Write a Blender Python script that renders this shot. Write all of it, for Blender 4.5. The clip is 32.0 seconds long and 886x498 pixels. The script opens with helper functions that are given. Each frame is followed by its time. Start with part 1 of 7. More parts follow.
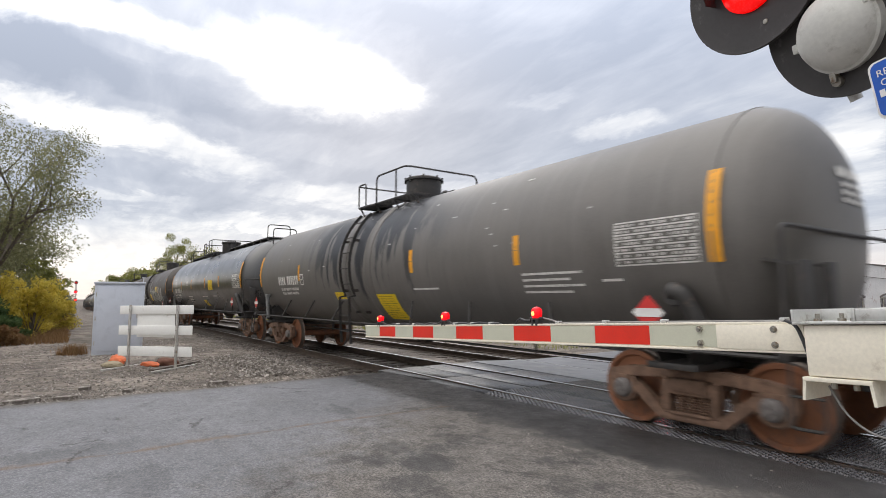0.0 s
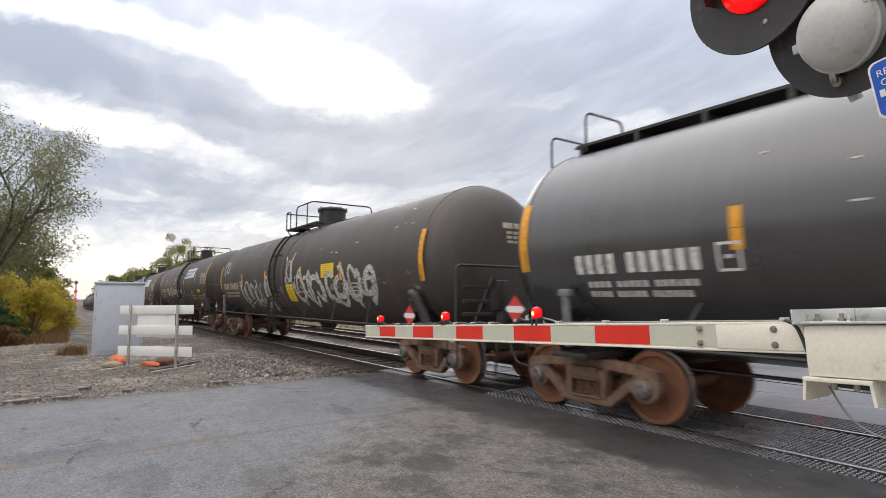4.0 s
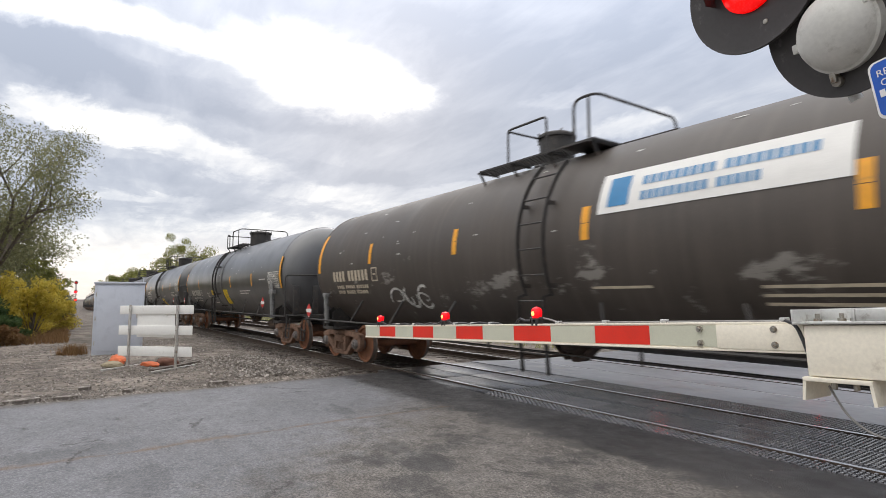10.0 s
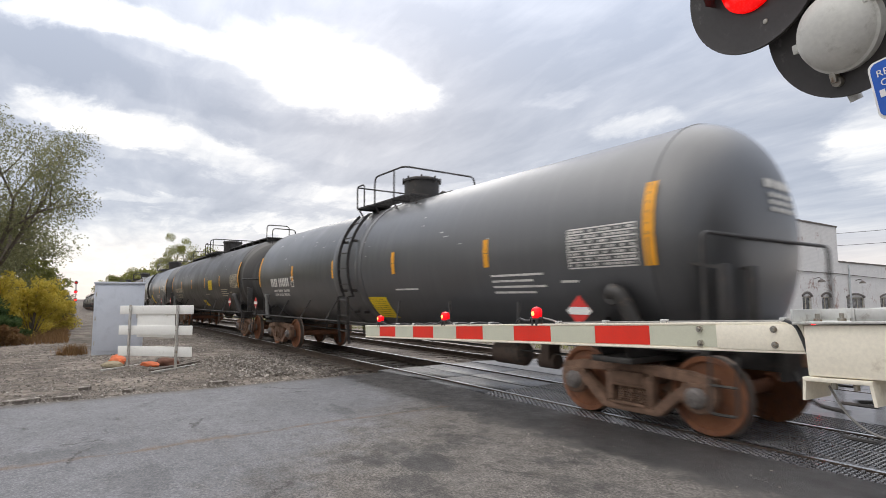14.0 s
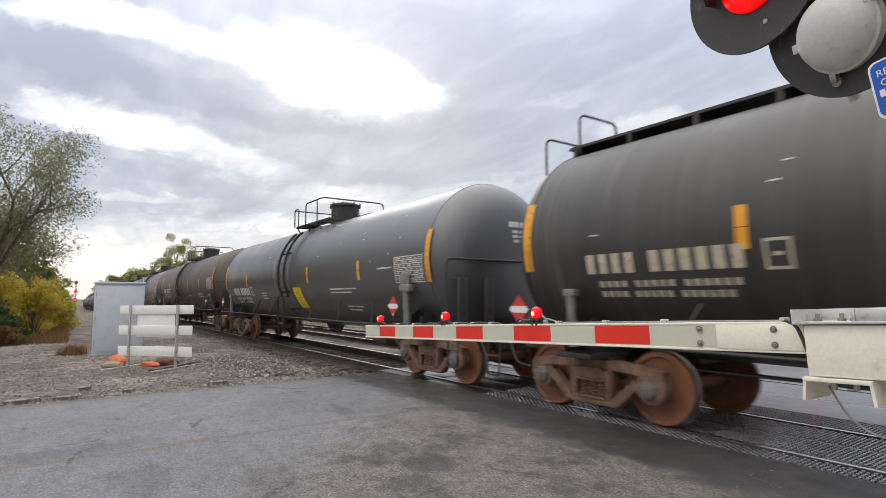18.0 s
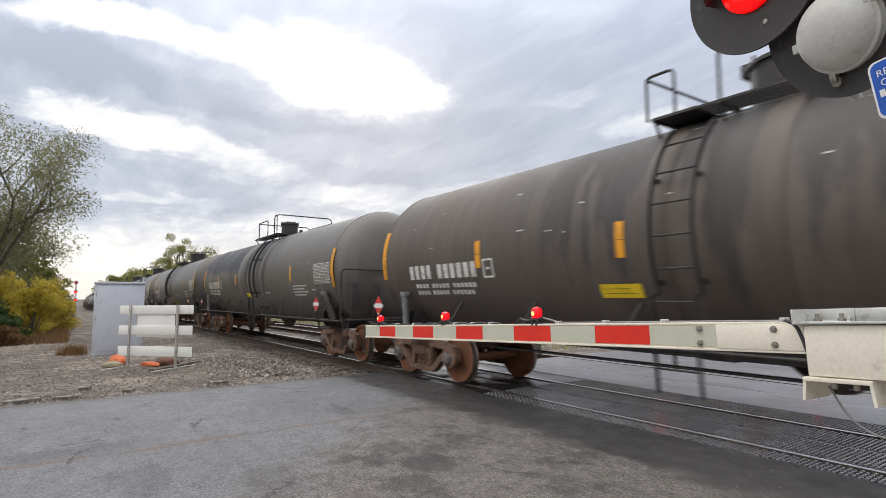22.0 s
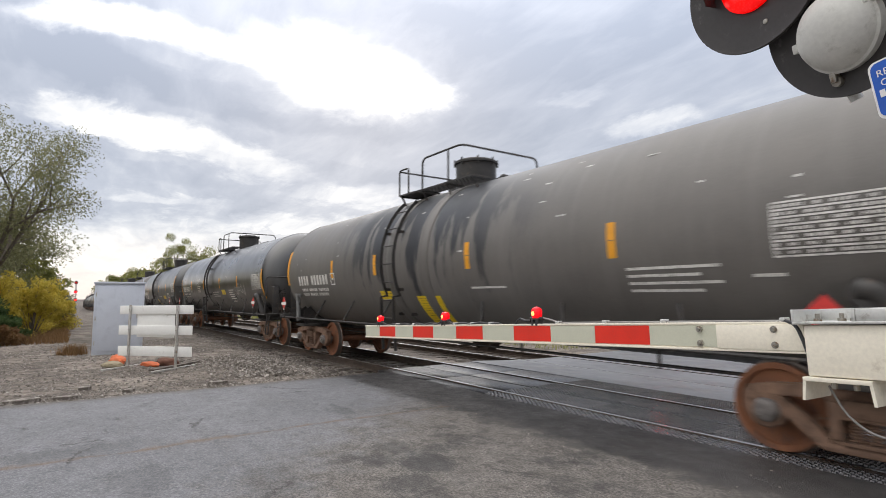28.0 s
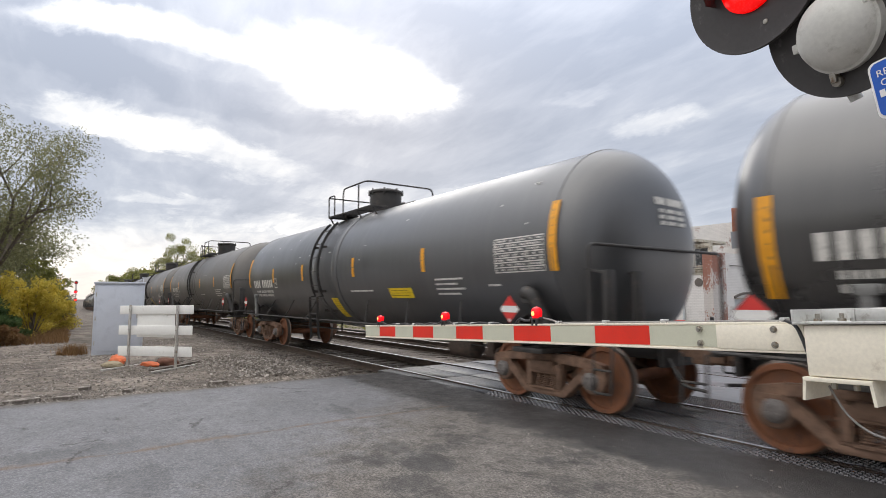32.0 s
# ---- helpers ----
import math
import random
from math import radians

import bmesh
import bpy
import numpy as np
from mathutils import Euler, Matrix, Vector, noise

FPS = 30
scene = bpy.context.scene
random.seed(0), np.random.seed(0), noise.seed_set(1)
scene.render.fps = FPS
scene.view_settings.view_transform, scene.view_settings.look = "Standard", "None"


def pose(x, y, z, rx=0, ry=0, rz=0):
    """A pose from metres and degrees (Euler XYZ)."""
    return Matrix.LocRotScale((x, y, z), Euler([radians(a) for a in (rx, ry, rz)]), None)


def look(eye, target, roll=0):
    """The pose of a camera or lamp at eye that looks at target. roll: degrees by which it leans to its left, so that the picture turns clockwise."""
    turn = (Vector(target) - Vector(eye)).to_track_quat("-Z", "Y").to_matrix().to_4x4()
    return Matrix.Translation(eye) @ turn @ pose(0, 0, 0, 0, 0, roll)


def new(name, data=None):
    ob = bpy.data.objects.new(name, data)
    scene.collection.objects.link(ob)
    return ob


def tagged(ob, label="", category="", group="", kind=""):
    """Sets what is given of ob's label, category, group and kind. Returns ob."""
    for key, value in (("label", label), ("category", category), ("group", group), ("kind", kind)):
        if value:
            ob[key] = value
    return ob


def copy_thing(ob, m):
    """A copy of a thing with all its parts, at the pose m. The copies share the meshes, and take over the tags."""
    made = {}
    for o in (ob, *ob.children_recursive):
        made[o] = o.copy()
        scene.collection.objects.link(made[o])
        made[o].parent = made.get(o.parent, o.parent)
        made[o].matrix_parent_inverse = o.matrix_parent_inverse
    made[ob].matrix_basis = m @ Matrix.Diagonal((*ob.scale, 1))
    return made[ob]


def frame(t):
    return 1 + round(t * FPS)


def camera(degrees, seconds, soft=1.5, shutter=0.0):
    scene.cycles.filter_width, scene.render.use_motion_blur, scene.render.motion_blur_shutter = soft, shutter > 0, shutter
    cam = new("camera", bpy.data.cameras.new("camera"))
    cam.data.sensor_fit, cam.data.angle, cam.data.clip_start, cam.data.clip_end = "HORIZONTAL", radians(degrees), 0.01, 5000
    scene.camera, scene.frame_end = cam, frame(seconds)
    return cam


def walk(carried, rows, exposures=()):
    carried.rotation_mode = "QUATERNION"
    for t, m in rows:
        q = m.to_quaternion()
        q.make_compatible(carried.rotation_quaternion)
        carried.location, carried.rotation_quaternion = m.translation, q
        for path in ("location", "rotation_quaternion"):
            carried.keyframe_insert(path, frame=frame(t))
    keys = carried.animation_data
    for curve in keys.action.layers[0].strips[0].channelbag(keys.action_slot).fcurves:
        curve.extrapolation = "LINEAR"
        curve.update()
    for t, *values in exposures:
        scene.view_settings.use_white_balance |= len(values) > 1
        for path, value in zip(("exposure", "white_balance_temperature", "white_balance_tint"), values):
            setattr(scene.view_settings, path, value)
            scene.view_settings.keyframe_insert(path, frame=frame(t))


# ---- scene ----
# Axes: x along the track (the train runs towards +x), y away from the near kerb, z up from the rail top.
TRACK_Y, SPEED, WHEEL_R = 6.97, 7.695, 0.457
EYE = Vector((0.0, 0.0, 1.592))
cam = camera(78.42, 32.0, soft=0.75, shutter=0.30)
CAM_POSE = look(EYE, EYE + Vector((-0.81674, 0.57016, 0.08863)), -0.08)
walk(cam, [(0, CAM_POSE), (32, CAM_POSE)], [(0, 0.0), (32, 0.0)])

# ---------------- materials toolbox ----------------
def nodes_of(name):
    m = bpy.data.materials.new(name)
    m.use_nodes = True
    nt = m.node_tree
    return m, nt, nt.nodes["Principled BSDF"]


def N(nt, kind, **kw):
    n = nt.nodes.new(kind)
    for k, val in kw.items():
        if k in n.inputs.keys():
            n.inputs[k].default_value = val
        else:
            setattr(n, k, val)
    return n


def col(c, k=1.0):
    return (c[0] * k, c[1] * k, c[2] * k, 1.0)


def noise_node(nt, src, scale, detail=5.0, rough=0.6, stretch=None, distort=0.0):
    if stretch:
        mp = N(nt, "ShaderNodeMapping")
        mp.inputs["Scale"].default_value = stretch
        nt.links.new(src, mp.inputs["Vector"])
        src = mp.outputs["Vector"]
    n = N(nt, "ShaderNodeTexNoise", Scale=scale, Detail=detail, Roughness=rough, Distortion=distort)
    nt.links.new(src, n.inputs["Vector"])
    return n.outputs["Fac"]


def ramp(nt, src, a, b, lo=0.0, hi=1.0):
    n = N(nt, "ShaderNodeMapRange", interpolation_type="SMOOTHSTEP")
    for k, val in (("From Min", a), ("From Max", b), ("To Min", lo), ("To Max", hi)):
        n.inputs[k].default_value = val
    nt.links.new(src, n.inputs["Value"])
    return n.outputs["Result"]


def calc(nt, op, a, b=0.0):
    n = N(nt, "ShaderNodeMath", operation=op)
    for i, val in enumerate((a, b)):
        if isinstance(val, (int, float)):
            n.inputs[i].default_value = val
        else:
            nt.links.new(val, n.inputs[i])
    return n.outputs[0]


def mix(nt, fac, a, b, mode="MIX"):
    n = N(nt, "ShaderNodeMix", data_type="RGBA", blend_type=mode)
    for i, val in ((0, fac), (6, a), (7, b)):
        if isinstance(val, (int, float)):
            n.inputs[i].default_value = val
        elif isinstance(val, tuple):
            n.inputs[i].default_value = val
        else:
            nt.links.new(val, n.inputs[i])
    return n.outputs[2]


def coords(nt, kind="Object"):
    return N(nt, "ShaderNodeTexCoord").outputs[kind]


def finish(nt, bsdf, colour, rough, height=None, bump=0.2, dist=0.01):
    nt.links.new(colour, bsdf.inputs["Base Color"])
    if isinstance(rough, float):
        bsdf.inputs["Roughness"].default_value = rough
    else:
        nt.links.new(rough, bsdf.inputs["Roughness"])
    if height is not None:
        b = N(nt, "ShaderNodeBump", Strength=bump, Distance=dist)
        nt.links.new(height, b.inputs["Height"])
        nt.links.new(b.outputs[0], bsdf.inputs["Normal"])


def surface(name, base, rough=0.6, metal=0.0, var=0.25, scale=2.5, fine=60.0, bump=0.15, dirt=None, amount=0.35, rand=0.0, dist=0.004):
    """Two scales of variation, an optional second colour in worn patches, an optional change from piece to piece."""
    m, nt, b = nodes_of(name)
    src = coords(nt)
    big, small = noise_node(nt, src, scale), noise_node(nt, src, fine, 3.0)
    c = mix(nt, ramp(nt, big, 0.3, 0.7), col(base, 1 - var), col(base, 1 + var))
    c = mix(nt, 0.35, c, mix(nt, small, col(base, 0.6), col(base, 1.4)))
    if dirt:
        mask = ramp(nt, noise_node(nt, src, scale * 2.3, 7.0, 0.7), 0.62 - amount * 0.4, 0.78 - amount * 0.3)
        c = mix(nt, mask, c, col(dirt))
    if rand:
        oi = N(nt, "ShaderNodeObjectInfo").outputs["Random"]
        c = mix(nt, 1.0, c, mix(nt, oi, col((1, 1, 1), 1 - rand), col((1, 1, 1), 1 + rand)), "MULTIPLY")
    b.inputs["Metallic"].default_value = metal
    finish(nt, b, c, ramp(nt, small, 0.2, 0.8, max(0.03, rough - 0.12), min(1.0, rough + 0.12)), small, bump, dist)
    return m


def glow(name, c, strength):
    m, nt, b = nodes_of(name)
    b.inputs["Base Color"].default_value = col(c)
    b.inputs["Emission Color"].default_value = col(c)
    b.inputs["Emission Strength"].default_value = strength
    b.inputs["Roughness"].default_value = 0.25
    return m


# ---------------- world, sun, clouds ----------------
SUN_DIR = Vector((-0.80, 0.42, 0.42)).normalized()
world = bpy.data.worlds.new("world")
scene.world = world
world.use_nodes = True
wt = world.node_tree
sky = N(wt, "ShaderNodeTexSky", sky_type="NISHITA", sun_disc=False)
sky.sun_elevation = math.asin(SUN_DIR.z)
sky.sun_rotation = math.atan2(SUN_DIR.x, SUN_DIR.y)
wt.links.new(sky.outputs[0], wt.nodes["Background"].inputs["Color"])
wt.nodes["Background"].inputs["Strength"].default_value = 0.06

sun_data = bpy.data.lights.new("sun", "SUN")
sun_data.energy, sun_data.angle, sun_data.color = 2.2, radians(24), (1.0, 0.95, 0.88)
sun = new("sun", sun_data)
sun.matrix_world = look(SUN_DIR * 200, (0, 0, 0))


def cloud_material():
    """A thin overcast layer, seen in perspective, with brighter breaks."""
    m, nt, b = nodes_of("cloud_layer")
    nt.nodes.remove(b)
    norm = N(nt, "ShaderNodeVectorMath", operation="NORMALIZE")
    nt.links.new(coords(nt), norm.inputs[0])
    d = norm.outputs[0]
    sep = N(nt, "ShaderNodeSeparateXYZ")
    nt.links.new(d, sep.inputs[0])
    up = calc(nt, "MAXIMUM", sep.outputs[2], 0.0)
    den = calc(nt, "ADD", up, 0.16)
    comb = N(nt, "ShaderNodeCombineXYZ")
    nt.links.new(calc(nt, "DIVIDE", sep.outputs[0], den), comb.inputs[0])
    nt.links.new(calc(nt, "DIVIDE", sep.outputs[1], den), comb.inputs[1])
    p = comb.outputs[0]
    n1 = noise_node(nt, p, 1.3, 7.0, 0.58, (0.7, 1.3, 1.0), 0.6)
    n2 = noise_node(nt, p, 4.0, 6.0, 0.6, (0.6, 1.6, 1.0), 0.4)
    v = calc(nt, "ADD", calc(nt, "MULTIPLY", n1, 0.54), calc(nt, "MULTIPLY", n2, 0.34))
    v = calc(nt, "ADD", v, 0.010)
    # bearings in degrees, with ragged edges
    deg = 180 / math.pi
    az = calc(nt, "MULTIPLY", calc(nt, "ARCTAN2", sep.outputs[1], calc(nt, "MULTIPLY", sep.outputs[0], -1.0)), deg)
    el = calc(nt, "MULTIPLY", calc(nt, "ARCSINE", sep.outputs[2]), deg)
    w1 = noise_node(nt, p, 2.6, 6.0, 0.62)
    w2 = noise_node(nt, p, 3.1, 6.0, 0.62, (1.0, 1.0, 1.0), 0.3)
    az = calc(nt, "ADD", az, calc(nt, "MULTIPLY", calc(nt, "SUBTRACT", w1, 0.5), 10.0))
    el = calc(nt, "ADD", el, calc(nt, "MULTIPLY", calc(nt, "SUBTRACT", w2, 0.5), 5.0))
    for a0, e0, wa, we, lean, weight in CLOUD_BREAKS + CLOUD_BANKS:
        da = calc(nt, "SUBTRACT", az, a0)
        de = calc(nt, "SUBTRACT", calc(nt, "SUBTRACT", el, e0), calc(nt, "MULTIPLY", da, lean))
        qa, qe = calc(nt, "DIVIDE", da, wa), calc(nt, "DIVIDE", de, we)
        rr = calc(nt, "ADD", calc(nt, "MULTIPLY", qa, qa), calc(nt, "MULTIPLY", qe, qe))
        v = calc(nt, "ADD", v, ramp(nt, rr, 0.15, 1.6, weight, 0.0))
    low = ramp(nt, up, 0.0, 0.20, 0.17, 0.0)
    v = calc(nt, "ADD", v, low)
    r = N(nt, "ShaderNodeValToRGB")
    stops = ((0.34, (0.43, 0.475, 0.575)), (0.48, (0.545, 0.585, 0.68)), (0.60, (0.70, 0.73, 0.80)), (0.71, (0.94, 0.945, 0.965)), (0.86, (1.35, 1.33, 1.30)))
    r.color_ramp.elements[0].position, r.color_ramp.elements[0].color = stops[0][0], col(stops[0][1])
    r.color_ramp.elements[1].position, r.color_ramp.elements[1].color = stops[-1][0], col(stops[-1][1])
    for pos, c in stops[1:-1]:
        r.color_ramp.elements.new(pos).color = col(c)
    nt.links.new(v, r.inputs[0])
    warm = mix(nt, ramp(nt, up, 0.0, 0.13, 0.8, 0.0), r.outputs[0], col((1.08, 0.97, 0.90)))
    warm = mix(nt, ramp(nt, up, 0.45, 0.85, 0.0, 0.75), warm, col((0.84, 0.81, 0.78)))
    warm = mix(nt, ramp(nt, sep.outputs[1], 0.0, -0.9, 0.0, 0.5), warm, col((0.96, 0.90, 0.82)))
    e = N(nt, "ShaderNodeEmission")
    nt.links.new(warm, e.inputs["Color"])
    # an overcast sky grows brighter towards the zenith and duller away from the sun
    nt.links.new(calc(nt, "MULTIPLY", calc(nt, "MULTIPLY", ramp(nt, up, 0.25, 1.0, 1.0, 3.1), ramp(nt, sep.outputs[0], -0.1, 0.95, 1.0, 0.74)), ramp(nt, sep.outputs[1], 0.1, -0.9, CLOUD_GLOW, CLOUD_GLOW * 1.22)), e.inputs["Strength"])
    tr = N(nt, "ShaderNodeBsdfTransparent")
    mx = N(nt, "ShaderNodeMixShader", Fac=0.86)
    nt.links.new(tr.outputs[0], mx.inputs[1])
    nt.links.new(e.outputs[0], mx.inputs[2])
    nt.links.new(mx.outputs[0], nt.nodes["Material Output"].inputs["Surface"])
    return m


CLOUD_GLOW = 1.10
# bearing from the track's far end, elevation, half width and height in degrees, lean, weight
CLOUD_BREAKS = [(22.0, 22.2, 10.3, 3.9, -0.17, 0.36), (15.1, 24.6, 5.1, 2.2, -0.18, 0.13), (27.4, 21.0, 5.5, 2.1, -0.04, 0.2), (-1.3, 24.1, 6.6, 1.5, 0.21, 0.34), (7.3, 24.1, 6.7, 1.3, -0.12, 0.2), (-3.2, 16.0, 4.4, 1.5, 0.03, 0.3), (9.2, 14.2, 8.9, 1.7, -0.2, 0.26), (1.7, 15.0, 5.5, 1.2, -0.11, 0.22), (21.6, 10.5, 7.7, 1.1, 0.0, 0.14), (15.1, 7.4, 11.2, 1.0, 0.0, 0.16), (4.6, 9.1, 5.8, 0.8, -0.08, 0.14), (52.7, 16.8, 4.9, 1.3, 0.02, 0.2), (45.6, 19.9, 3.5, 0.7, 0.02, 0.1), (72.6, 12.5, 3.3, 3.7, -0.16, 0.24), (-0.6, 4.2, 11.6, 2.9, 0.03, 0.16), (36.5, 11.7, 7.2, 0.9, 0.19, 0.12)]
CLOUD_BANKS = [(-1.9, 20.2, 7.4, 1.8, 0.0, -0.094), (7.5, 19.2, 7.7, 1.7, -0.18, -0.094), (16.4, 17.5, 7.4, 1.3, -0.07, -0.086), (31.0, 17.7, 11.0, 2.3, 0.0, -0.072), (18.2, 12.9, 13.5, 1.0, -0.04, -0.058), (10.4, 8.1, 4.6, 0.7, -0.05, -0.050), (46.9, 23.6, 10.6, 3.6, -0.09, -0.072), (35.9, 26.7, 6.8, 2.5, 0.0, -0.050), (24.8, 28.4, 9.9, 1.3, -0.02, -0.058), (58.2, 24.8, 7.8, 4.2, -0.17, -0.043), (4.5, 11.7, 5.8, 0.8, -0.11, -0.058), (42.0, 15.3, 9.3, 1.1, 0.1, -0.043)]


# ---------------- mesh toolbox ----------------
def box(bm, x0, x1, y0, y1, z0, z1, bev=0.0):
    vs = [bm.verts.new((x, y, z)) for x in (x0, x1) for y in (y0, y1) for z in (z0, z1)]
    fs = [bm.faces.new([vs[i] for i in q]) for q in ((0, 1, 3, 2), (4, 6, 7, 5), (0, 4, 5, 1), (2, 3, 7, 6), (0, 2, 6, 4), (1, 5, 7, 3))]
    if bev:
        es = list({e for f in fs for e in f.edges})
        bmesh.ops.bevel(bm, geom=es, offset=bev, segments=2, profile=0.5, affect="EDGES")
    return vs


def beam(bm, p0, p1, w, h, w1=None, h1=None, side=(0, 1, 0)):
    """A bar from p0 to p1, w wide along `side`, h high across it, tapering to w1, h1."""
    p0, p1, side = Vector(p0), Vector(p1), Vector(side)
    a = (p1 - p0).normalized()
    up = a.cross(side).normalized()
    s = up.cross(a).normalized()
    w1, h1 = w1 or w, h1 or h
    rings = []
    for p, ww, hh in ((p0, w, h), (p1, w1, h1)):
        rings.append([bm.verts.new(p + s * (ww / 2 * i) + up * (hh / 2 * j)) for i, j in ((-1, -1), (1, -1), (1, 1), (-1, 1))])
    for i in range(4):
        bm.faces.new((rings[0][i], rings[0][(i + 1) % 4], rings[1][(i + 1) % 4], rings[1][i]))
    bm.faces.new(rings[0][::-1])
    bm.faces.new(rings[1])


def tube(bm, pts, r, n=6, r1=None):
    """A round bar along a line of points, tapering to r1."""
    pts = [Vector(p) for p in pts]
    up, rings = None, []
    for i, p in enumerate(pts):
        t = (pts[min(i + 1, len(pts) - 1)] - pts[max(i - 1, 0)]).normalized()
        if up is None:
            up = t.orthogonal().normalized()
        up = (up - t * up.dot(t)).normalized()
        s = t.cross(up)
        rr = r if r1 is None else r + (r1 - r) * i / (len(pts) - 1)
        rings.append([bm.verts.new(p + (up * math.cos(k * math.tau / n) + s * math.sin(k * math.tau / n)) * rr) for k in range(n)])
    for a, b in zip(rings, rings[1:]):
        for k in range(n):
            bm.faces.new((a[k], a[(k + 1) % n], b[(k + 1) % n], b[k]))
    bm.faces.new(rings[0][::-1])
    bm.faces.new(rings[-1])


def fillet(pts, rad, k=4):
    """Rounds the corners of a line of points."""
    pts = [Vector(p) for p in pts]
    out = [pts[0]]
    for a, b, c in zip(pts, pts[1:], pts[2:]):
        u, w = (a - b), (c - b)
        q = min(rad, u.length * 0.49, w.length * 0.49)
        p0, p1 = b + u.normalized() * q, b + w.normalized() * q
        for i in range(k + 1):
            s = i / k
            out.append(p0 * (1 - s) ** 2 + b * 2 * s * (1 - s) + p1 * s * s)
    return out + [pts[-1]]


def lathe(bm, prof, at=(0, 0, 0), axis="x", n=24):
    """Turns (along, radius) pairs round an axis through `at`."""
    at = Vector(at)
    ring = []

    def put(a, r, k):
        c, s = math.cos(k * math.tau / n) * r, math.sin(k * math.tau / n) * r
        return at + Vector({"x": (a, c, s), "y": (s, a, c), "z": (c, s, a)}[axis])

    for a, r in prof:
        if r < 1e-5:
            ring.append([bm.verts.new(put(a, 0, 0))])
        else:
            ring.append([bm.verts.new(put(a, r, k)) for k in range(n)])
    for a, b in zip(ring, ring[1:]):
        for k in range(n):
            j = (k + 1) % n
            if len(a) == 1 and len(b) > 1:
                bm.faces.new((a[0], b[j], b[k]))
            elif len(b) == 1 and len(a) > 1:
                bm.faces.new((a[k], a[j], b[0]))
            elif len(a) > 1:
                bm.faces.new((a[k], a[j], b[j], b[k]))
    for r, flip in ((ring[0], True), (ring[-1], False)):
        if len(r) > 1:
            bm.faces.new(r[::-1] if flip else r)


def to_mesh(name, bm, material, smooth=38):
    bmesh.ops.recalc_face_normals(bm, faces=bm.faces)
    me = bpy.data.meshes.new(name)
    bm.to_mesh(me)
    bm.free()
    if smooth:
        me.polygons.foreach_set("use_smooth", [True] * len(me.polygons))
        me.set_sharp_from_angle(angle=radians(smooth))
    for m in material if isinstance(material, (list, tuple)) else (material,):
        me.materials.append(m)
    return me


def part(name, bm, material, parent=None, label="", at=None, smooth=38):
    """Links a bmesh (or a mesh made before) as one object, under a thing or part if one is given."""
    me = bm if isinstance(bm, bpy.types.Mesh) else to_mesh(name, bm, material, smooth)
    ob = new(name, me)
    if parent:
        ob.parent = parent
    if at is not None:
        ob.matrix_basis = at
    if label:
        ob["label"] = label
    return ob


def thing(name, label, category, at=None, group="", kind=""):
    e = new(name)
    e.empty_display_size = 0.3
    if at is not None:
        e.matrix_basis = at
    return tagged(e, label, category, group, kind)


def BM():
    return bmesh.new()


def dome():
    bm = BM()
    prof = [(math.sin(radians(a)) * 3000, math.cos(radians(a)) * 3000) for a in range(-4, 90, 4)] + [(3000, 0)]
    lathe(bm, prof, axis="z", n=64)
    bm.faces.ensure_lookup_table()
    low = [f for f in bm.faces if len(f.verts) > 4]
    bmesh.ops.delete(bm, geom=low, context="FACES_ONLY")
    ob = part("backdrop_clouds", bm, cloud_material())
    return tagged(ob, "broken grey overcast clouds drifting over the sky", "sky", kind="structure")


clouds = dome()

# ---------------- materials of the ground ----------------
# old oil on the road: place, half widths, weight
OIL_SPOTS = [(-4.58, 3.03, 0.42, 0.35, 0.75), (-4.18, 2.59, 0.25, 0.3, 0.6), (-7.34, 3.31, 0.5, 0.22, 0.4), (-4.03, 4.88, 0.3, 0.3, 0.5), (-5.21, 3.01, 0.3, 0.25, 0.45), (-4.89, 1.58, 0.6, 0.3, 0.25), (-7.02, 0.08, 0.3, 0.8, 0.3), (-5.55, 0.65, 0.9, 0.25, 0.25)]


